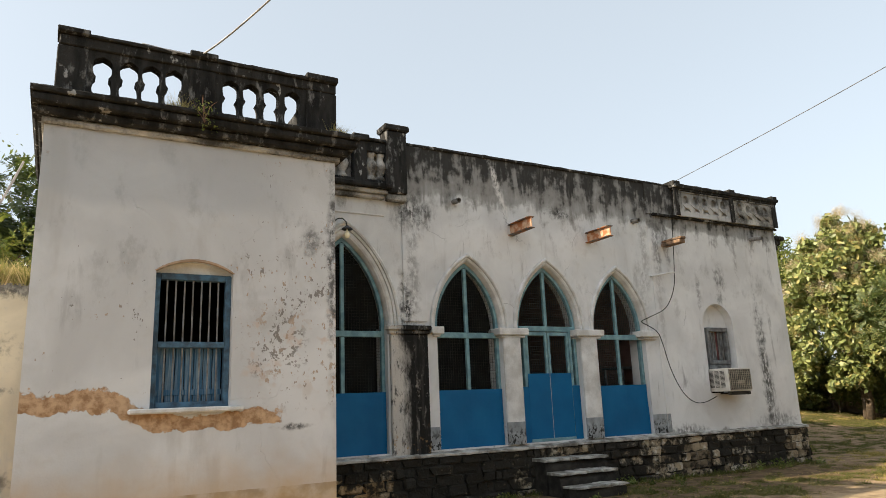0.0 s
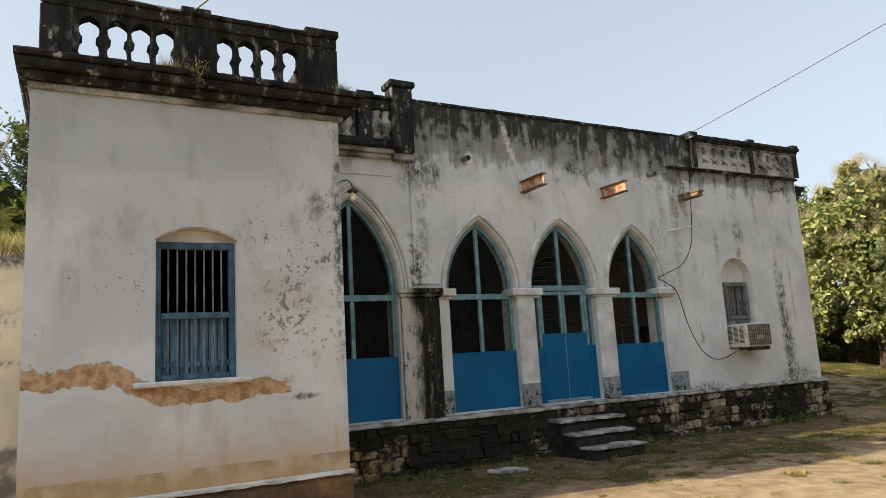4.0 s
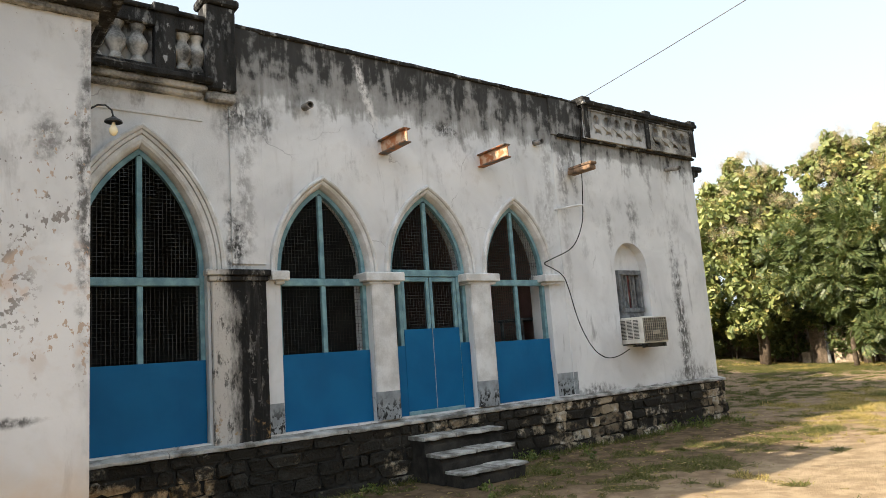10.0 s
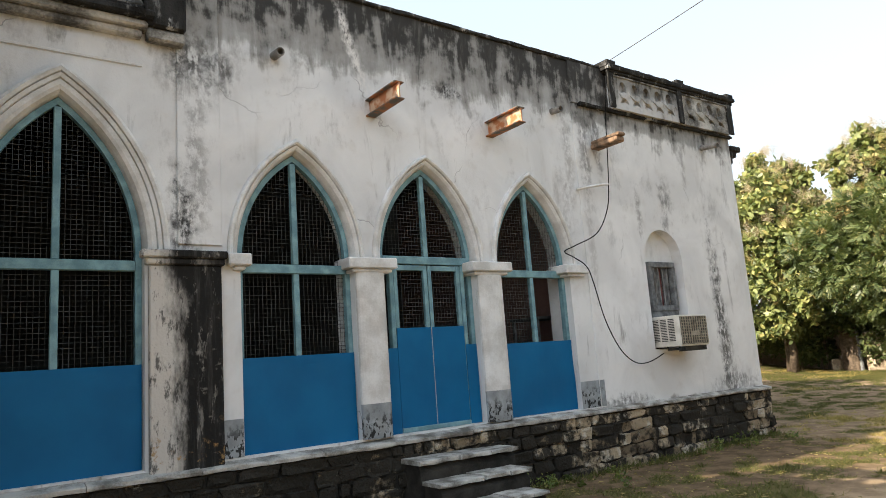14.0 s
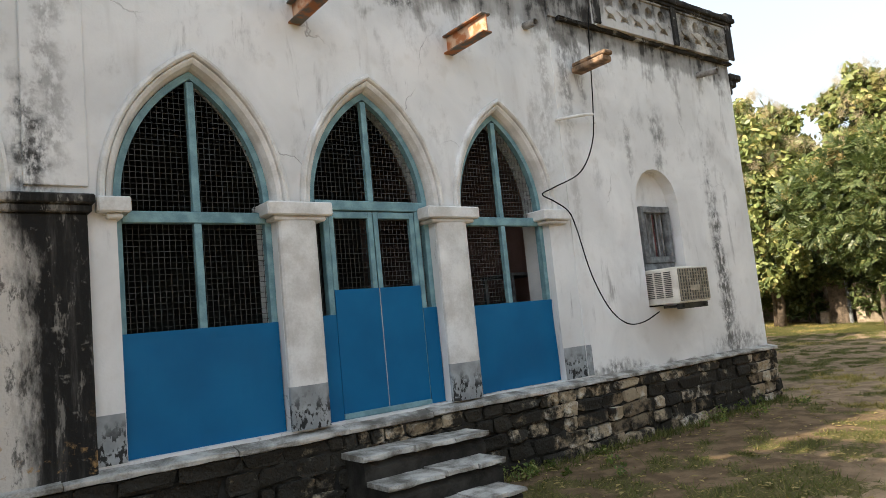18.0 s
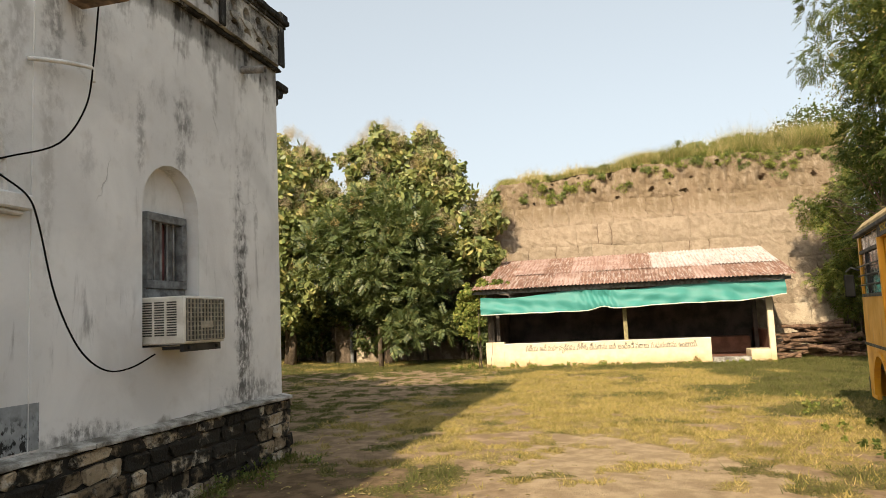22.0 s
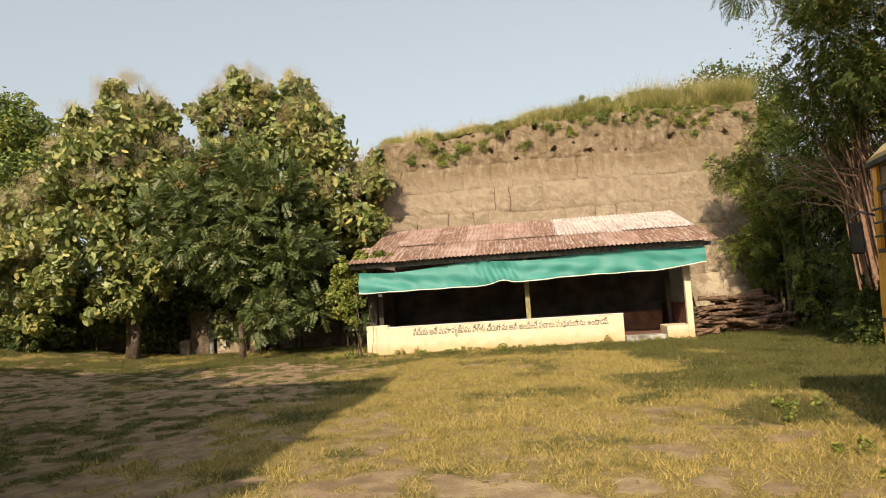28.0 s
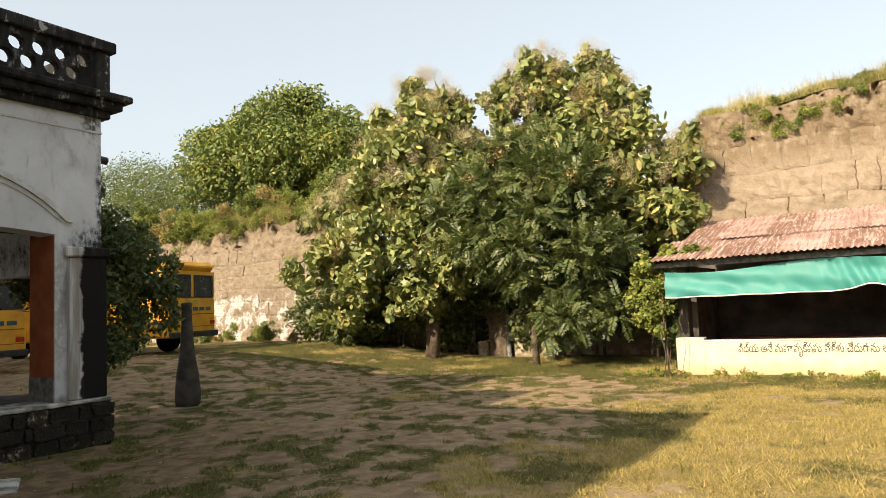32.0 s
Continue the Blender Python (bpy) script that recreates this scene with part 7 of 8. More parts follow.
def frond_cloud(clumps, count, size, seed, fill=0.4, droop=0.5, flat=0.85, pairs=8):
    """Pinnate leaves scattered over clumps: leaflets in pairs along a drooping stalk."""
    rg = np.random.RandomState(seed)
    c = np.array([k[:3] for k in clumps], float)
    r = np.array([k[3] for k in clumps], float)
    pick = rg.choice(len(c), count, p=r**2 / (r**2).sum())
    d = rg.normal(size=(count, 3))
    d /= np.linalg.norm(d, axis=1, keepdims=True)
    p = c[pick] + d * (r[pick] * (fill + (1 - fill) * rg.rand(count) ** 0.6))[:, None] * np.array([1, 1, flat])
    t = d * 0.9 + rg.normal(size=(count, 3)) * 0.5 + np.array([0, 0, -droop * 0.6])
    t /= np.linalg.norm(t, axis=1, keepdims=True)
    nrm = d * 0.5 + np.array([0, 0, 0.8]) + rg.normal(size=(count, 3)) * 0.35
    nrm -= t * (nrm * t).sum(1, keepdims=True)
    nrm /= np.linalg.norm(nrm, axis=1, keepdims=True)
    s = np.cross(nrm, t)
    ln = size * (0.65 + 0.7 * rg.rand(count))[:, None]
    out = []
    for j in range(pairs):
        f = (j + 0.8) / pairs
        base = p + t * ln * f - np.array([0, 0, 1.0]) * ln * droop * 0.45 * f * f
        lf = ln * 0.36 * (1.0 - 0.55 * abs(f - 0.45))
        for sg in (-1, 1):
            q = s * sg * 0.86 + t * 0.45 - nrm * 0.22 + rg.normal(size=(count, 3)) * 0.12
            e = np.cross(q, nrm) * lf * 0.21
            out.append(np.stack([base, base + q * lf * 0.45 + e, base + q * lf, base + q * lf * 0.45 - e], 1))
    v = np.concatenate(out).reshape(-1, 3)
    i = np.arange(len(v) // 4)[:, None] * 4
    return v, np.concatenate([i + [0, 1, 2], i + [0, 2, 3]])


def leaves_part(name, clouds, material, parent=None, label=""):
    vs, fs, k = [], [], 0
    for v, f in clouds:
        vs.append(v)
        fs.append(f + k)
        k += len(v)
    v, f = np.concatenate(vs), np.concatenate(fs)
    me = bpy.data.meshes.new(name)
    me.vertices.add(len(v))
    me.vertices.foreach_set("co", v.reshape(-1).astype(np.float32))
    me.loops.add(len(f) * 3)
    me.loops.foreach_set("vertex_index", f.reshape(-1).astype(np.int32))
    me.polygons.add(len(f))
    me.polygons.foreach_set("loop_start", (np.arange(len(f)) * 3).astype(np.int32))
    me.update(calc_edges=True)
    me.materials.append(M[material])
    ob = new(name, me)
    if parent:
        ob.parent = parent
    return tagged(ob, label)


def tree(at, height, clumps, leaves, label, trunk_r=0.16, lean=(0, 0), seed=1, category="tree", extra=(), trunks=1, first=0.35, pinnate=False):
    """A tapered trunk with limbs to each clump, and a crown of single leaves."""
    rg = random.Random(seed)
    x, y = at
    z = float(ground_z(x, y))
    t = root("tree" if category == "tree" else "bush", pose(x, y, z), label, category)
    bm = bmesh.new()
    for k in range(trunks):
        off = Vector((rg.uniform(-0.35, 0.35), rg.uniform(-0.35, 0.35), 0)) * (k > 0)
        pts = [off + Vector((lean[0] * s * s + 0.06 * rg.uniform(-1, 1) * (s > 0), lean[1] * s * s + 0.06 * rg.uniform(-1, 1) * (s > 0), height * s - 0.1)) for s in (0, 0.12, 0.25, 0.4, 0.55, 0.7, 0.85)]
        tube(pts, trunk_r * (1 - 0.25 * k), trunk_r * 0.3, 9, bm)
    part("trunk", bm, "bark", t, smooth=True)
    for c in clumps[:16]:
        s = max(first, min(0.8, (c[2] - c[3] * 0.8) / height * 0.8))
        a = Vector((lean[0] * s * s, lean[1] * s * s, height * s - 0.1))
        e = Vector(c[:3])
        mid = a.lerp(e, 0.5) + Vector((rg.uniform(-0.2, 0.2), rg.uniform(-0.2, 0.2), 0.25))
        part("limb", tube([a, mid, e], trunk_r * 0.34, 0.012, 6), "bark", t, smooth=True)
    grow = frond_cloud if pinnate else leaf_cloud
    leaves_part("crown", [grow(clumps, *leaves[:2], seed, *leaves[3:])], leaves[2], t)
    for cl, n, sz, mat, *rest in extra:
        leaves_part("foliage", [leaf_cloud(cl, n, sz, seed + 50, *rest)], mat, t)
    return t


def blob(rg, centre, spread, n, r0, r1):
    return [(centre[0] + rg.gauss(0, spread[0]), centre[1] + rg.gauss(0, spread[1]), max(r0, centre[2] + rg.gauss(0, spread[2])), rg.uniform(r0, r1)) for _ in range(n)]


def tips(rg, clumps, n, zmin, r0=0.28, r1=0.5):
    out = []
    hi = [c for c in clumps if c[2] > zmin]
    for _ in range(n):
        c = rg.choice(hi)
        a, e = rg.uniform(0, 6.28), rg.uniform(0.1, 1.3)
        out.append((c[0] + c[3] * math.cos(a) * math.cos(e), c[1] + c[3] * math.sin(a) * math.cos(e), c[2] + c[3] * 0.98 * math.sin(e) + 0.06, rg.uniform(r0, r1)))
    return out


def lumpy(rg, clumps, k=5, core=0.62):
    """Splits each clump into a core and smaller tufts on its surface."""
    out = []
    for x, y, z, r in clumps:
        out.append((x, y, z, r * core))
        for _ in range(k):
            a, e = rg.uniform(0, 6.283), rg.uniform(-0.6, 1.4)
            q = r * rg.uniform(0.24, 0.46)
            d = r * rg.uniform(0.60, 0.95)
            out.append((x + d * math.cos(a) * math.cos(e), y + d * math.sin(a) * math.cos(e), z + d * math.sin(e), q))
    return out


rg = random.Random(21)
# two teak-like trees with pale flower heads
T1 = [(0, 0, 8.2, 1.0), (0.2, 1.1, 7.4, 1.2), (-0.3, -0.8, 7.2, 1.1), (0.2, 2.0, 6.1, 1.3), (-0.6, 0.3, 6.2, 1.5), (0, -1.2, 5.8, 1.3), (-0.8, 1.6, 4.7, 1.5), (-0.9, -0.5, 4.8, 1.6), (-0.7, 3.0, 4.2, 1.3), (-1.0, 0.8, 3.3, 1.5), (-0.8, 2.7, 2.9, 1.4), (-0.9, 4.0, 2.8, 1.1), (0.4, 0.2, 3.6, 1.5), (-1.0, 2.2, 2.0, 0.9)]
T1 += [(-0.9, 0.2, 1.7, 1.0), (-0.8, 3.4, 1.5, 0.9), (-0.9, -1.0, 2.6, 1.0)]
tree((29.8, 8.3), 8.4, lumpy(rg, T1, 11, 0.42), (26000, 0.25, "leaf_teak", 0.2, 0.7, 0.9, 0.52), "tall broad-leaved tree with pale flower heads", 0.17, seed=3, extra=[(tips(rg, T1, 170, 4.0, 0.16, 0.36), 120000, 0.023, "leaf_pale", 0.05, -0.4, 1.25), (tips(rg, T1, 110, 1.8, 0.14, 0.34), 46000, 0.026, "leaf_brown", 0.1, 0.0, 1.0)], trunks=2)
T2 = [(0, 0, 8.3, 1.0), (0.3, -1.2, 8.0, 1.1), (0, 1.0, 7.6, 0.9), (0.2, -2.1, 7.1, 1.0), (-0.2, -0.2, 6.9, 1.3), (0.2, -1.4, 6.2, 1.4), (0.2, 1.1, 6.2, 1.0), (0.2, -2.6, 5.6, 1.2), (-0.2, 0.2, 5.4, 1.4), (0.2, -1.7, 4.6, 1.4), (0.3, -3.2, 4.6, 1.2), (0.2, -3.9, 5.3, 0.8), (0.2, -3.5, 3.6, 1.2), (0.4, 0.3, 4.0, 1.4), (0.4, -2, 3.4, 1.2)]
tree((30.2, 4.4), 8.5, lumpy(rg, T2, 11, 0.42), (25000, 0.25, "leaf_teak", 0.2, 0.7, 0.9, 0.52), "tall broad-leaved tree with golden flower heads", 0.16, seed=4, extra=[(tips(rg, T2, 170, 4.0, 0.16, 0.36), 120000, 0.023, "leaf_pale", 0.05, -0.4, 1.25), (tips(rg, T2, 110, 1.8, 0.14, 0.34), 46000, 0.026, "leaf_brown", 0.1, 0.0, 1.0)], trunks=2)
# darker pinnate tree in front
T3 = [(0, 0, 5.6, 1.0), (-0.2, 1.1, 5.0, 1.1), (-0.2, -1.0, 5.0, 1.1), (-0.5, 0.2, 4.4, 1.4), (-0.4, 1.7, 3.9, 1.2), (-0.4, -1.5, 3.9, 1.2), (-0.6, 0.9, 3.1, 1.3), (-0.6, -0.7, 3.0, 1.3), (-0.5, -2.0, 2.8, 1.0), (-0.6, -0.4, 2.1, 0.9), (-0.7, -1.6, 1.7, 1.0), (-0.6, -0.9, 1.1, 0.7)]
tree((28.6, 4.2), 5.4, lumpy(rg, T3, 8, 0.5), (5200, 0.40, "leaf_dark", 0.45, 0.12), "dark green tree with feathery leaves", 0.10, seed=5, pinnate=True, extra=[(tips(rg, T3, 26, 3.4, 0.15, 0.3), 2600, 0.08, "leaf_brown", 0.3, 0.1)])
# creeper at the shed corner
V1 = [(0.2, -0.5, 2.62, 0.2), (0.1, -0.1, 2.55, 0.28), (0, 0.25, 2.35, 0.36), (0.1, 0.55, 2.1, 0.34), (-0.1, 0.2, 1.9, 0.36), (0, 0.5, 1.6, 0.32), (-0.1, 0.15, 1.45, 0.3), (0, 0.35, 1.2, 0.28), (0.1, 0.6, 1.15, 0.2), (-0.05, 0.2, 0.95, 0.2), (0.1, 0.75, 1.75, 0.2), (0.3, -0.9, 2.6, 0.12)]
tree((26.55, 0.12), 2.3, lumpy(rg, V1, 5, 0.6), (5600, 0.10, "leaf_lime", 0.3, 0.3, 1.0, 0.7), "bright green creeper hanging over the shed corner", 0.022, seed=6, category="bush", trunks=6)
# far left trees on the wall
T4 = [(0, 0.3, 9.0, 3.0), (0, 0, 10.6, 2.2), (-0.8, 3.0, 9.8, 2.4), (0.5, -2.4, 9.3, 2.0), (-0.5, 1.2, 9.0, 2.8), (0, -2.5, 8.0, 2.2), (-1, 4.5, 8.6, 2.4), (0, 0.8, 7.0, 2.3), (0, -4.0, 7.2, 1.6)]
tree((37.0, 21.0), 11, lumpy(rg, T4, 16, 0.6), (60000, 0.20, "leaf_mid", 0.6, 0.3, 0.85, 0.48, 0.8), "large round green tree behind the mud wall", 0.3, seed=7, extra=[(lumpy(rg, T4[5:], 9, 0.5), 22000, 0.18, "leaf_lime", 0.85, 0.3, 0.85, 0.48, 1.0)])
T5 = [(0, 0, 8.2, 2.0), (0, 3, 8.6, 2.0), (0.5, 6, 9.4, 2.2), (-0.5, 2, 6.4, 2.2), (-0.5, 5.5, 6.9, 2.2), (0, 9, 9.0, 2.4), (0, -2, 6.5, 1.6)]
tree((36.5, 28.5), 8, T5, (30000, 0.12, "leaf_mid", 0.3, 0.2), "light feathery tree beyond the mud wall", 0.2, seed=8, extra=[(T5, 9000, 0.14, "leaf_neem", 0.5, 0.2)])
# shrub beside the rear wing
S1 = [(0, 0, 3.0, 0.7), (0.3, -0.3, 2.4, 0.75), (-0.2, 0.5, 2.4, 0.8), (0.1, 0.2, 1.6, 0.7), (0.1, -0.1, 1.1, 0.5), (-0.1, 0.5, 0.9, 0.6), (0, 0.4, 3.7, 0.6), (0.8, 0.2, 2.0, 0.65), (0.7, 0.0, 1.4, 0.55), (0.8, 0.5, 2.7, 0.6), (1.3, 0.0, 2.2, 0.6), (1.2, 0.2, 2.9, 0.55), (1.6, 0.1, 1.7, 0.4), (0.5, 0.2, 3.4, 0.6), (-0.3, 0.1, 4.3, 0.5)]
tree((17.9, 7.3), 3.6, lumpy(rg, S1), (15000, 0.13, "leaf_dark", 0.3, 0.4, 1.0, 0.42), "dense dark shrub beside the veranda", 0.06, seed=9, category="bush", trunks=3)
# leafy tree out of view, added so that its shadow falls on the parked buses
for k, (x, y, zc) in enumerate(((15.2, 19.4, 7.0),)):
    S2 = blob(rg, (0, 0, zc), (0.7, 0.9, 0.7), 12, 0.9, 1.3)
    tree((x, y), zc, S2, (9000, 0.2, "leaf_neem", 0.4, 0.3), "unseen leafy tree added to shade the parked buses", 0.16, seed=114 + k)
# dark growth under the trees, behind the yard
for k, (x, y, n) in enumerate(((31.2, 10.5, 2.8), (30.9, 1.6, 2.4), (31.2, 3.2, 2.6), (30.9, 13.0, 1.8), (31.3, 8.9, 2.8), (31.3, 4.5, 2.8), (31.6, 7.8, 3.0), (31.7, 6.0, 3.2), (30.4, 11.6, 2.0))):
    S = blob(rg, (0, 0, n * 0.6), (0.3, 0.8, 0.4), 7, 0.5, 0.9)
    tree((x, y), n, S, (6500, 0.17, "leaf_dark", 0.4, 0.4), "dark undergrowth at the foot of the mud wall", 0.05, seed=30 + k, category="bush", trunks=2)
# large neem over the bus
T6 = [(-1.5, 1.8, 4.3, 1.3), (0.6, 2.2, 4.4, 1.1), (-3.5, 1.5, 4.3, 1.5), (1.8, 1.6, 4.4, 1.2), (-1, -1, 6.5, 2.4), (-4, -1, 6.5, 2.4), (2, -1, 5.5, 2.0), (-7.5, 0.5, 5.5, 1.8), (-2.2, 3.2, 6.1, 1.3), (-0.6, 2.9, 5.3, 1.2), (-1.6, 2.2, 7.4, 1.7), (1.0, 2.2, 6.4, 1.4), (-3.6, 2.4, 7.6, 1.6), (0, 1.0, 8.6, 2.2), (-2.6, 0.8, 9.2, 2.2), (2.4, 1.4, 7.6, 1.7), (-4.6, 1.0, 7.0, 1.8), (-5.6, 2.0, 9.0, 2.0), (0.5, 1.2, 5.0, 1.2), (-2.0, 1.0, 5.2, 1.5), (-4.0, 0.4, 5.2, 1.5), (2.4, 0.6, 5.6, 1.4), (-6.5, 0.5, 7.0, 2.0), (4.0, 0.5, 5.5, 1.2)]
tree((21.0, -12.4), 7.6, lumpy(rg, T6, 4), (24000, 0.20, "leaf_neem", 0.2, 0.55), "big spreading neem tree over the bus", 0.2, seed=10, extra=[(T6[8:16], 6000, 0.08, "leaf_lime", 0.6, 0.4, 0.85, 0.34), (T6[:10], 9000, 0.07, "leaf_brown", 0.2, 0.4, 0.85, 0.3)], trunks=2, pinnate=True)
# dry stems and scrub behind the bus
rs_ = random.Random(33)
scrub = root("dry_scrub", pose(21.6, -10.5, 0), "fan of dry bare stems behind the bus", "bush")
for k in range(90):
    e = rs_.uniform(0.12, 1.75)
    d = Vector((math.cos(e), rs_.uniform(-0.25, 0.35), math.sin(e)))
    ln = rs_.uniform(1.4, 4.2) * (1 - 0.25 * abs(e - 0.6))
    p0 = Vector((rs_.uniform(-0.5, 0.4), rs_.uniform(-0.4, 0.4), 3.0 + rs_.uniform(-0.5, 0.3)))
    end = p0 + d * ln - Vector((0, 0, 0.25 * rs_.random() * ln * math.cos(e)))
    part("stem", tube([p0 - Vector((0.3, 0, 1.4)), p0, p0.lerp(end, 0.5) + Vector((0, 0, 0.06 * ln)), end], 0.020, 0.005, 5), "twig", scrub)
for k, (x, y, hgt, mat) in enumerate(((30.2, -11.5, 5.8, "leaf_lime"), (29.9, -12.2, 6.0, "leaf_neem"), (28.6, -11.5, 5.4, "leaf_lime"), (27.0, -12.2, 4.6, "leaf_neem"), (25.0, -12.0, 5.0, "leaf_dark"), (23.0, -11.6, 3.6, "leaf_neem"), (21.0, -11.6, 3.2, "leaf_dark"), (27.0, -11.7, 5.0, "leaf_lime"), (30.4, -11.8, 5.6, "leaf_lime"), (18.6, -11.0, 3.2, "leaf_dark"))):
    S = lumpy(rg, blob(rg, (0, 0, hgt * 0.55), (0.35, 0.5, hgt * 0.24), 11, 0.45, 0.95), 3)
    tree((x, y), hgt, S, (1500, 0.24, mat, 0.3, 0.4, 1.0, 6), "overgrown shrub against the mud wall", 0.05, seed=60 + k, category="bush", trunks=3, pinnate=True, extra=[(S, 3500, 0.085, "leaf_dark" if k % 2 else "leaf_neem", 0.2, 0.3)])
T7 = [(0, 0, 8.6, 1.3), (0.3, 1.2, 8.2, 1.1), (0, -1.4, 8.3, 1.3), (0, 0, 7.2, 1.4), (0, -2.2, 7.4, 1.2)]
tree((36.0, -12.4), 8.4, T7, (14000, 0.14, "leaf_neem", 0.4, 0.3), "distant tree beyond the tall mud wall", 0.14, seed=11)
# trees beyond the boundary wall
T8 = [(0, 0, 6.2, 1.6), (-2.0, 0.4, 6.8, 1.9), (1.2, 0, 5.2, 1.3), (-1, -0.5, 5.0, 1.6), (-3.6, 0, 5.6, 1.8), (-4.5, 0.3, 7.2, 1.8), (0.6, -0.6, 4.6, 1.0)]
tree((-2.4, 8.2), 6.4, T8, (3600, 0.42, "leaf_dark", 0.4, 0.6, 0.7), "feathery dark tree behind the boundary wall", 0.16, seed=12, pinnate=True, extra=[(T8, 2600, 0.14, "leaf_lime", 0.9, 0.4)])
T9 = [(0, 0, 4.3, 0.6), (-0.7, 0, 4.5, 0.7), (0.7, 0, 4.2, 0.5), (-1.5, 0, 4.2, 0.6)]
tree((-2.2, 3.9), 4.3, T9, (420, 0.26, "leaf_lime", 0.3, 0.4), "yellow-green sapling above the boundary wall", 0.04, seed=13, category="bush", pinnate=True)
# woods around the yard, out of the walk
for k, (x, y) in enumerate(((-14, 16), (-24, 6), (-22, -8), (-18, -22), (-6, -26), (8, -24), (-6, 24), (6, 22), (46, 8), (48, -6), (44, 30), (20, 34), (34, -24))):
    S = blob(rg, (0, 0, 5.0), (1.5, 1.5, 1.2), 9, 1.2, 2.2)
    tree((x, y), 6, S, (2600, 0.5, "leaf_neem", 0.5, 0.3), "leafy tree beyond the yard", 0.2, seed=80 + k)


# ---- grasses ----
def blades(x, y, z, h, rg_, per=4, w=0.010, lean=0.5):
    n = len(x) * per
    bx = np.repeat(x, per) + rg_.normal(size=n) * 0.025
    by = np.repeat(y, per) + rg_.normal(size=n) * 0.025
    bz = np.repeat(z, per)
    hh = np.repeat(h, per) * (0.5 + rg_.rand(n))
    a = rg_.rand(n) * 6.283
    ox, oy = np.cos(a) * w, np.sin(a) * w
    lx, ly = rg_.normal(size=n) * lean * hh, rg_.normal(size=n) * lean * hh
    v = np.stack([np.stack([bx - ox, by - oy, bz - 0.01], -1), np.stack([bx + ox, by + oy, bz - 0.01], -1), np.stack([bx + lx, by + ly, bz + hh], -1)], 1).reshape(-1, 3)
    return v, np.arange(n * 3).reshape(-1, 3)


ng = np.random.RandomState(5)
N_G = 380000
gxs, gys = ng.uniform(2.3, 31, N_G), ng.uniform(-13, 14, N_G)
cvg = cover(gxs, gys)
open_ = ~((gys > -0.3) & (gxs < 13.2)) & ~((gys > 5.2) & (gxs < 17.2)) & ~((gxs > 26.7) & (gys < 0.2) & (gys > -8.6))
dist = np.hypot(gxs - 10, gys + 4)
keep = open_ & (ng.rand(N_G) < np.clip((cvg - 0.42) * 2.6, 0, 1)) & (ng.rand(N_G) < np.clip(1.25 - dist / 26, 0.3, 1))
gxs, gys = gxs[keep], gys[keep]
near_wall = smooth(gxs, 24.5, 26.5)
hs = 0.016 + 0.040 * ng.rand(len(gxs)) ** 2 + 0.03 * np.clip(cvg[keep] - 0.7, 0, 0.3) / 0.3 * ng.rand(len(gxs)) + 0.04 * near_wall * ng.rand(len(gxs))
gzs = ground_z(gxs, gys) + (fbm(gxs * 0.9, gys * 0.9, 11, 3) - 0.5) * 0.06 - 0.01
green = dry_lit_share(gxs, gys) < 0.30 + 0.35 * ng.rand(len(gxs))
for sel, mat, lab in ((~green, "grass", "short patchy half-dry grass over the yard"), (green, "grass_green", "small green tufts of grass in the bare soil")):
    lawn = leaves_part("grass", [blades(gxs[sel], gys[sel], gzs[sel], hs[sel], ng, 4, 0.006, 0.9)], mat)
    tagged(lawn, lab, "grass", kind="stuff")


def fringe(name, x, y, z, h, per, mat, label, w=0.012, lean=0.35):
    ob = leaves_part(name, [blades(x, y, z, h, ng, per, w, lean)], mat)
    return tagged(ob, label, "grass", kind="stuff")


def crest(x0, y0, y1, n, top, tall, seed):
    """Tufts for a wall crest: places in ragged patches, with heights."""
    y = ng.uniform(y0, y1, n)
    x = x0 + 1.7 * ng.rand(n) ** 1.4
    dense = fbm(y * 0.8, x * 0.8, seed, 3)
    ok = ng.rand(n) < np.clip((dense - 0.28) * 3, 0.08, 1)
    y, x, dense = y[ok], x[ok], dense[ok]
    return x, y, top(y) - 0.20 + 0.16 * smooth(x, x0, x0 + 0.5), tall(y) * (0.35 + 0.9 * ng.rand(len(y))) * (0.5 + dense)


x_, y_, z_, h_ = crest(MX + 0.86, -12, 1.2, 4500, top_a, lambda y: 0.34 + 0.25 * smooth(-y, 3, 9), 71)
fringe("wall_grass", x_, y_, z_, h_, 5, "grass_dry", "tall dry grass along the mud wall top", 0.009, 0.4)
x_, y_, z_, h_ = crest(MX + 0.86, -12, 0.9, 26000, top_a, lambda y: 0.16 + 0.30 * smooth(-y, 3, 9), 72)
fringe("wall_grass", x_, y_, z_, h_, 7, "grass_mid", "half-green grass along the mud wall top", 0.010, 0.6)
x_, y_, z_, h_ = crest(32.2, 14.8, 33, 11000, top_b, lambda y: 0.55 + 0 * y, 73)
fringe("wall_grass", x_, y_, z_, h_, 6, "grass_mid", "tall half-dry grass along the whitewashed wall top", 0.011, 0.45)
fx = ng.uniform(-9, -1.2, 2600)
fringe("wall_grass", fx, 2.6 + 0.35 * ng.rand(2600), np.full(2600, 3.48), 0.26 * (0.4 + ng.rand(2600)), 6, "grass_dry", "dry grass growing on the boundary wall", 0.012, 0.5)
fx = ng.uniform(0.2, 1.9, 70)
fringe("wall_grass", np.concatenate([fx * 0 + 1.95 + 0.15 * ng.rand(70), 0.05 + 0.2 * ng.rand(70)]), np.full(140, -1.95), np.full(140, 4.79), 0.09 * (0.4 + ng.rand(140)), 3, "grass_dry", "dry tufts on the cornice", 0.003, 0.8)
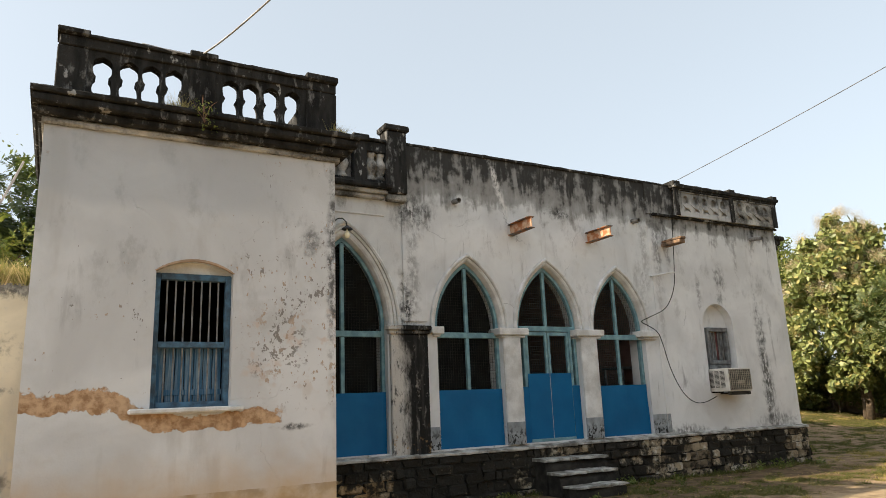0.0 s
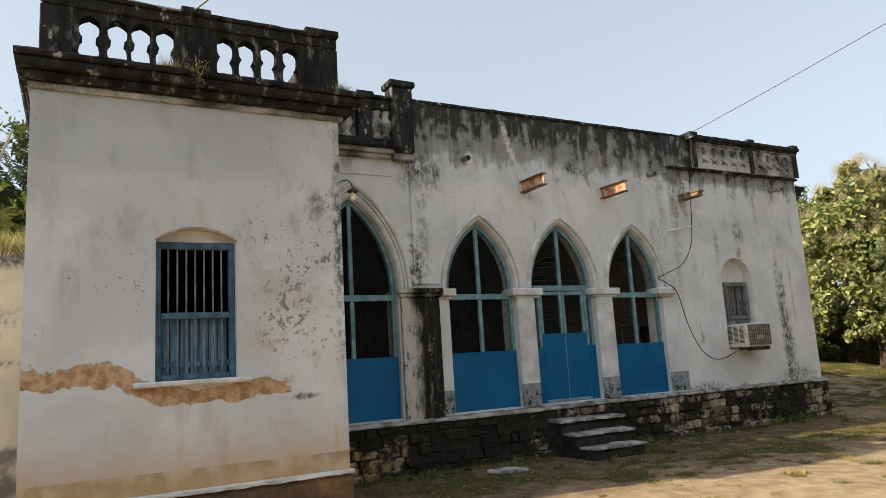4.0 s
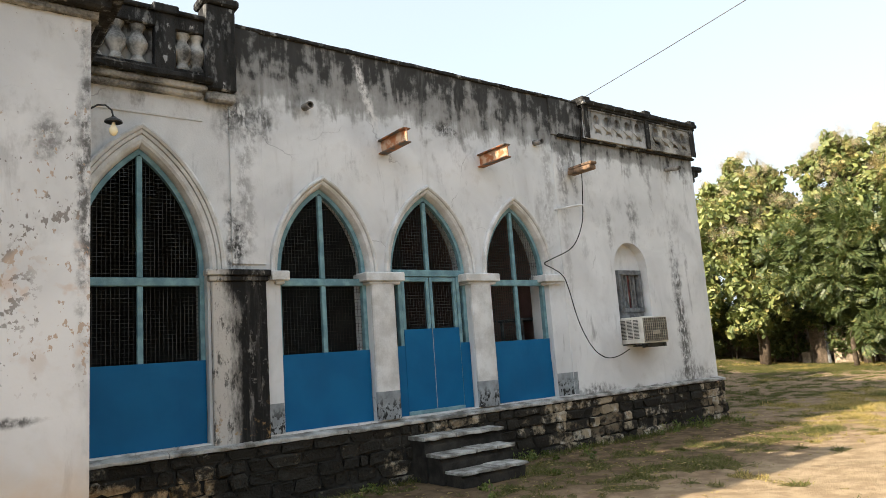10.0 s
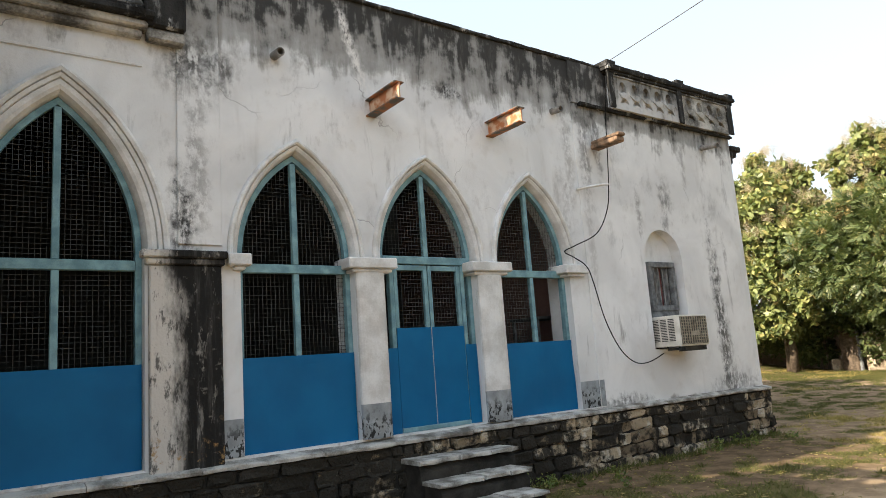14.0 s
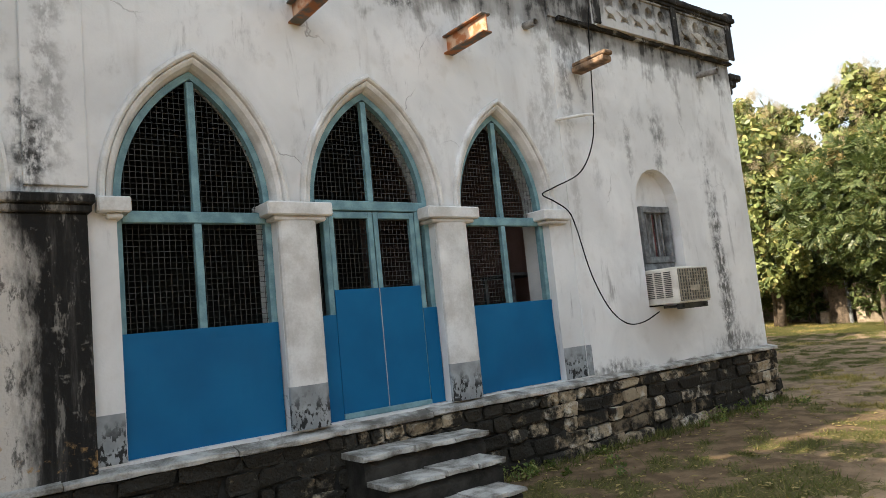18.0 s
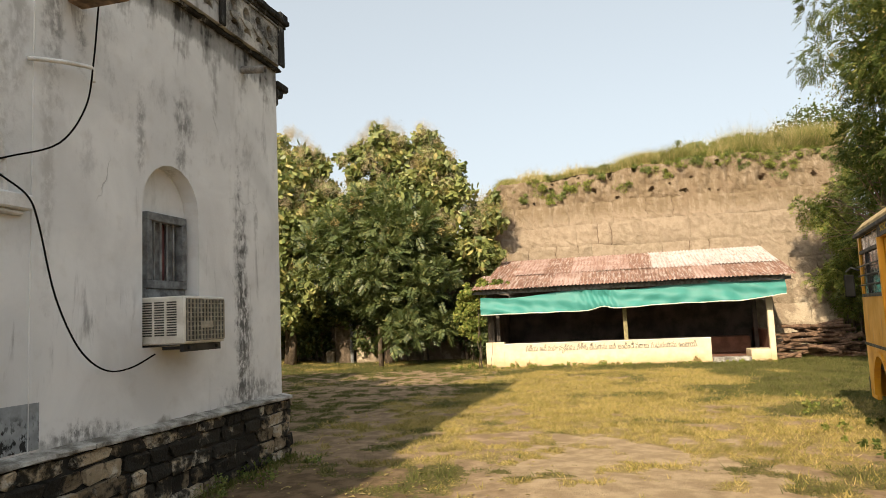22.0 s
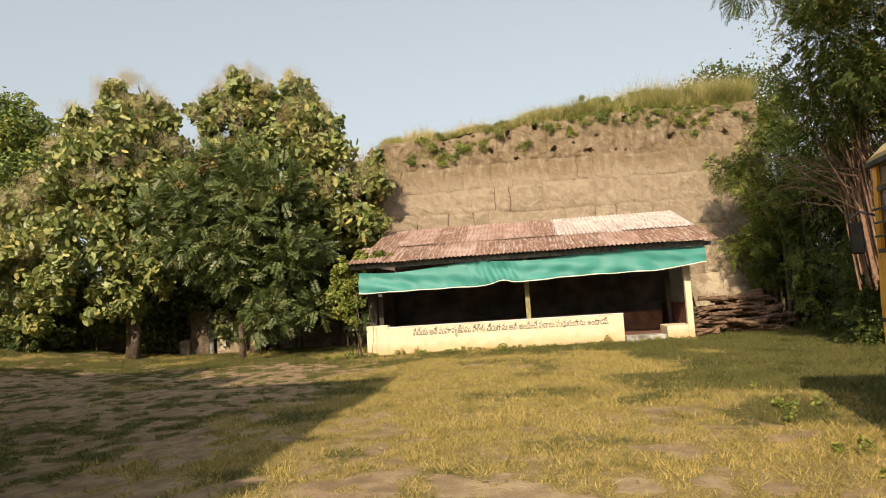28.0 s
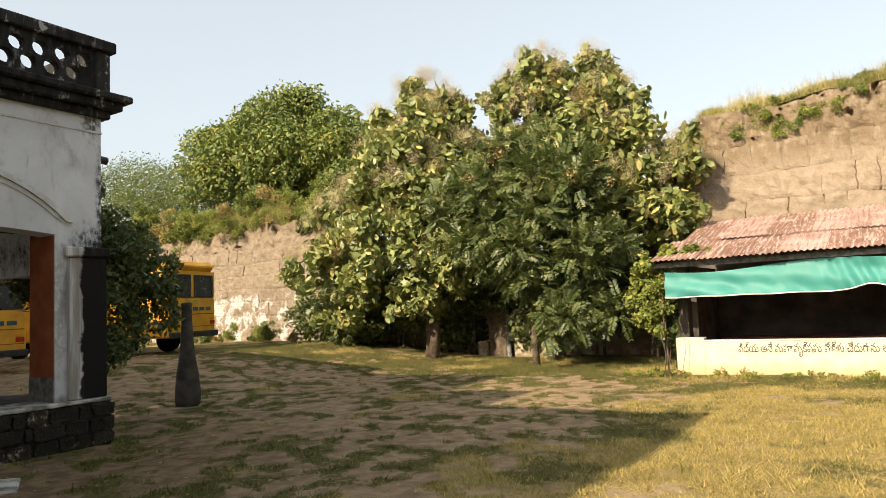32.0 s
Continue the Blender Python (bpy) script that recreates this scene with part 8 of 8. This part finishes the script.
for k in range(22):
    yb = -0.6 - k * 0.52 - rg.uniform(0, 0.4)
    hb = float(top_a(np.array([yb]))[0])
    drop = rg.uniform(0.2, 1.1) if k < 14 else rg.uniform(0.3, 1.2)
    S = [(-0.05, 0, hb - drop, 0.30), (0.1, 0.3, hb - drop + 0.15, 0.28), (0.2, -0.25, hb - drop + 0.25, 0.30)]
    if k > 11:
        S += [(0.5, 0, hb + 0.12, 0.42), (0.7, 0.4, hb + 0.15, 0.40), (0.6, -0.4, hb + 0.12, 0.42), (0.1, 0.2, hb - 0.3, 0.36)]
    p = root("bush", pose(MX + 0.75, yb, 0), "green weeds hanging from the mud wall", "bush", "weeds on the mud wall")
    leaves_part("foliage", [leaf_cloud(lumpy(rg, S, 4), 2600 if k < 12 else 8000, 0.05, 200 + k, 0.15, 0.3)], "leaf_lime" if k % 3 else "leaf_mid", p)
for k in range(18):
    yb = 14.4 + k * 0.98
    S = lumpy(rg, blob(rg, (0.6, 0, 5.9 if k > 1 else 4.9 + k * 0.5), (0.40, 0.5, 0.5), 8, 0.3, 0.7), 4)
    p = root("bush", pose(31.8, yb, 0), "scrub growing on the whitewashed wall", "bush", "scrub on the wall")
    leaves_part("foliage", [leaf_cloud(S, 6500, 0.085, 300 + k, 0.2, 0.3)], ("leaf_lime", "leaf_neem", "leaf_lime", "leaf_brown")[k % 4], p)
for k in range(16):
    yb = 13.2 + k * 0.75 + rg.uniform(-0.3, 0.3)
    hgt = rg.uniform(0.35, 0.95)
    p = root("bush", pose(30.4 + rg.uniform(-0.6, 0.5), yb, float(ground_z(30.4, yb))), "dusty weeds at the foot of the whitewashed wall", "bush", "weeds below the wall")
    leaves_part("foliage", [leaf_cloud(lumpy(rg, [(0, 0, hgt * 0.4, hgt * 0.55), (0.1, 0.3, hgt * 0.3, hgt * 0.4)], 5), 1500, 0.07, 700 + k, 0.2, 0.2)], ("leaf_neem", "leaf_lime", "leaf_brown")[k % 3], p)
# weeds along the shed wall and bus
for k in range(40):
    yb = rg.uniform(-8.4, 1.2)
    hgt = rg.choice((0.05, 0.07, 0.09, 0.12, 0.18))
    p = root("weed", pose(26.5 + rg.uniform(-0.35, 0.2), yb, 0), "low green weed at the foot of the shed wall", "weed", "weeds along the shed")
    leaves_part("foliage", [leaf_cloud([(0, 0, hgt * 0.5, hgt * 0.6), (0.05, rg.uniform(-0.2, 0.2), hgt * 0.35, hgt * 0.5)], 70, 0.055, 400 + k, 0.2, 0.2, 1.0, 0.7)], "leaf_lime" if k % 4 else "leaf_brown", p)
for k in range(26):
    u = rg.uniform(0.2, 5.0)
    x, y = 15.6 - u * 0.99 + rg.uniform(-0.3, 0.3) + (3 if k % 3 == 0 else 0), -7.25 + 0.156 * u + rg.uniform(-0.35, 0.25)
    hgt = rg.uniform(0.05, 0.12)
    p = root("weed", pose(x, y, 0), "small green weed in the grass by the bus", "weed", "weeds by the bus")
    leaves_part("foliage", [leaf_cloud([(0, 0, hgt * 0.6, hgt * 0.7)], 40, 0.05, 500 + k, 0.2, 0.2, 1.0, 0.6)], "leaf_neem" if k % 3 else "leaf_lime", p)
for k in range(34):
    x, y = rg.uniform(2.4, 13.0), -0.2 - abs(rg.gauss(0, 0.28))
    if 5.8 < x < 7.5:
        y -= 1.0
    hgt = rg.uniform(0.05, 0.17)
    p = root("weed", pose(x, y, 0), "small green weed at the foot of the plinth", "weed", "weeds along the plinth")
    leaves_part("foliage", [leaf_cloud([(0, 0, hgt * 0.6, hgt * 0.7), (rg.uniform(-0.1, 0.1), 0, hgt * 0.4, hgt * 0.5)], 60, 0.04, 600 + k, 0.2, 0.2, 1.0, 0.5)], "leaf_mid" if k % 3 else "leaf_neem", p)
fx = ng.uniform(2.2, 13.1, 1500)
fringe("grass", fx, -0.14 - 0.22 * ng.rand(1500) ** 2, np.full(1500, -0.01), 0.07 * (0.3 + ng.rand(1500) ** 2), 4, "grass_green", "ragged grass fringe along the plinth", 0.006, 0.6)
p = root("bush", pose(0.42, -2.05, 4.62), "spindly weed sprouting from the cornice", "bush")
part("stem", strands(random.Random(3), 6, (0, 0, 0), 0.35, 0.30, 0.25), "twig", p)
leaves_part("foliage", [leaf_cloud([(0, -0.05, 0.12, 0.14), (0.05, -0.05, -0.05, 0.12), (-0.06, 0, 0.2, 0.1)], 120, 0.03, 77, 0.2, 0.3)], "leaf_lime", p)

# fallen leaves and grit on the bare earth
nl = np.random.RandomState(15)
lx = np.concatenate([nl.uniform(3, 14, 900), nl.uniform(14, 27, 1500)])
ly = np.concatenate([-0.3 - 3.2 * nl.rand(900) ** 1.6, nl.uniform(-7, 10, 1500)])
ok = ~((lx > 13) & (lx < 17.3) & (ly > 5.1)) & ~((lx > 5.8) & (lx < 7.5) & (ly > -1.2))
lx, ly = lx[ok], ly[ok]
lz = ground_z(lx, ly) + (fbm(lx * 0.9, ly * 0.9, 11, 3) - 0.5) * 0.06 + 0.012
la, ls = nl.rand(len(lx)) * 6.283, 0.018 + 0.03 * nl.rand(len(lx)) ** 2
dx_, dy_ = np.cos(la) * ls, np.sin(la) * ls
corners = np.stack([np.stack([lx - dx_, ly - dy_, lz], -1), np.stack([lx + dy_ * 0.5, ly - dx_ * 0.5, lz + 0.010], -1), np.stack([lx + dx_, ly + dy_, lz + 0.004], -1), np.stack([lx - dy_ * 0.5, ly + dx_ * 0.5, lz + 0.012], -1)], 1).reshape(-1, 3)
q0 = np.arange(len(lx))[:, None] * 4
litter = leaves_part("dry_leaves", [(corners, np.concatenate([q0 + [0, 1, 2], q0 + [0, 2, 3]]))], "leaf_brown")
tagged(litter, "scattered dry brown leaves on the ground", "leaf litter", kind="stuff")

# ---- plinth stones, one by one ----
rst = random.Random(9)
kinds = []
for k in range(10):
    bm = bmesh.new()
    bmesh.ops.create_cube(bm, size=1)
    bmesh.ops.bevel(bm, geom=bm.edges[:], offset=0.13, segments=1, affect="EDGES")
    for v in bm.verts:
        v.co += Vector((rst.uniform(-0.09, 0.09), rst.uniform(-0.16, 0.16), rst.uniform(-0.11, 0.11)))
    bmesh.ops.recalc_face_normals(bm, faces=bm.faces)
    me = bpy.data.meshes.new("stone")
    bm.to_mesh(me)
    bm.free()
    me.materials.append(M["stone"])
    kinds.append(me)


def lay_stones(parent, a0, a1, rows_, place, depth=0.10):
    for z0, z1 in rows_:
        a = a0 - rst.uniform(0, 0.15)
        while a < a1:
            w_ = rst.choice((0.13, 0.18, 0.22, 0.27, 0.33, 0.4, 0.48))
            b_ = min(a + w_, a1 + 0.02)
            s = new("stone", rst.choice(kinds))
            s.parent = parent
            loc, rot = place((max(a, a0) + b_) / 2, (z0 + z1) / 2)
            s.matrix_local = Matrix.LocRotScale(loc, Euler((rst.uniform(-0.05, 0.05), rst.uniform(-0.04, 0.04), rot)), (b_ - max(a, a0) - rst.uniform(0.008, 0.035), depth, (z1 - z0) * rst.uniform(0.80, 0.98)))
            a += w_


ROWS = ((-0.06, 0.10), (0.10, 0.27), (0.27, 0.42), (0.42, 0.57), (0.57, 0.69))
lay_stones(plinth, 2.07, 13.05, ROWS, lambda a, z: ((a, -0.066 + rst.uniform(-0.03, 0.026), z), 0))
lay_stones(plinth, -0.1, 5.2, ROWS, lambda a, z: ((13.03 + rst.uniform(-0.02, 0.012), a, z), math.pi / 2))
lay_stones(rp, 13.1, 17.1, ((0.0, 0.2), (0.2, 0.4), (0.4, 0.59)), lambda a, z: ((a, RY - 0.12, z), 0), 0.08)
lay_stones(wall_mud_d, 15, 33, ((0.0, 0.3), (0.3, 0.62), (0.62, 0.95), (0.95, 1.3), (1.3, 1.7)), lambda a, z: ((a, -13.08, z), 0), 0.16)
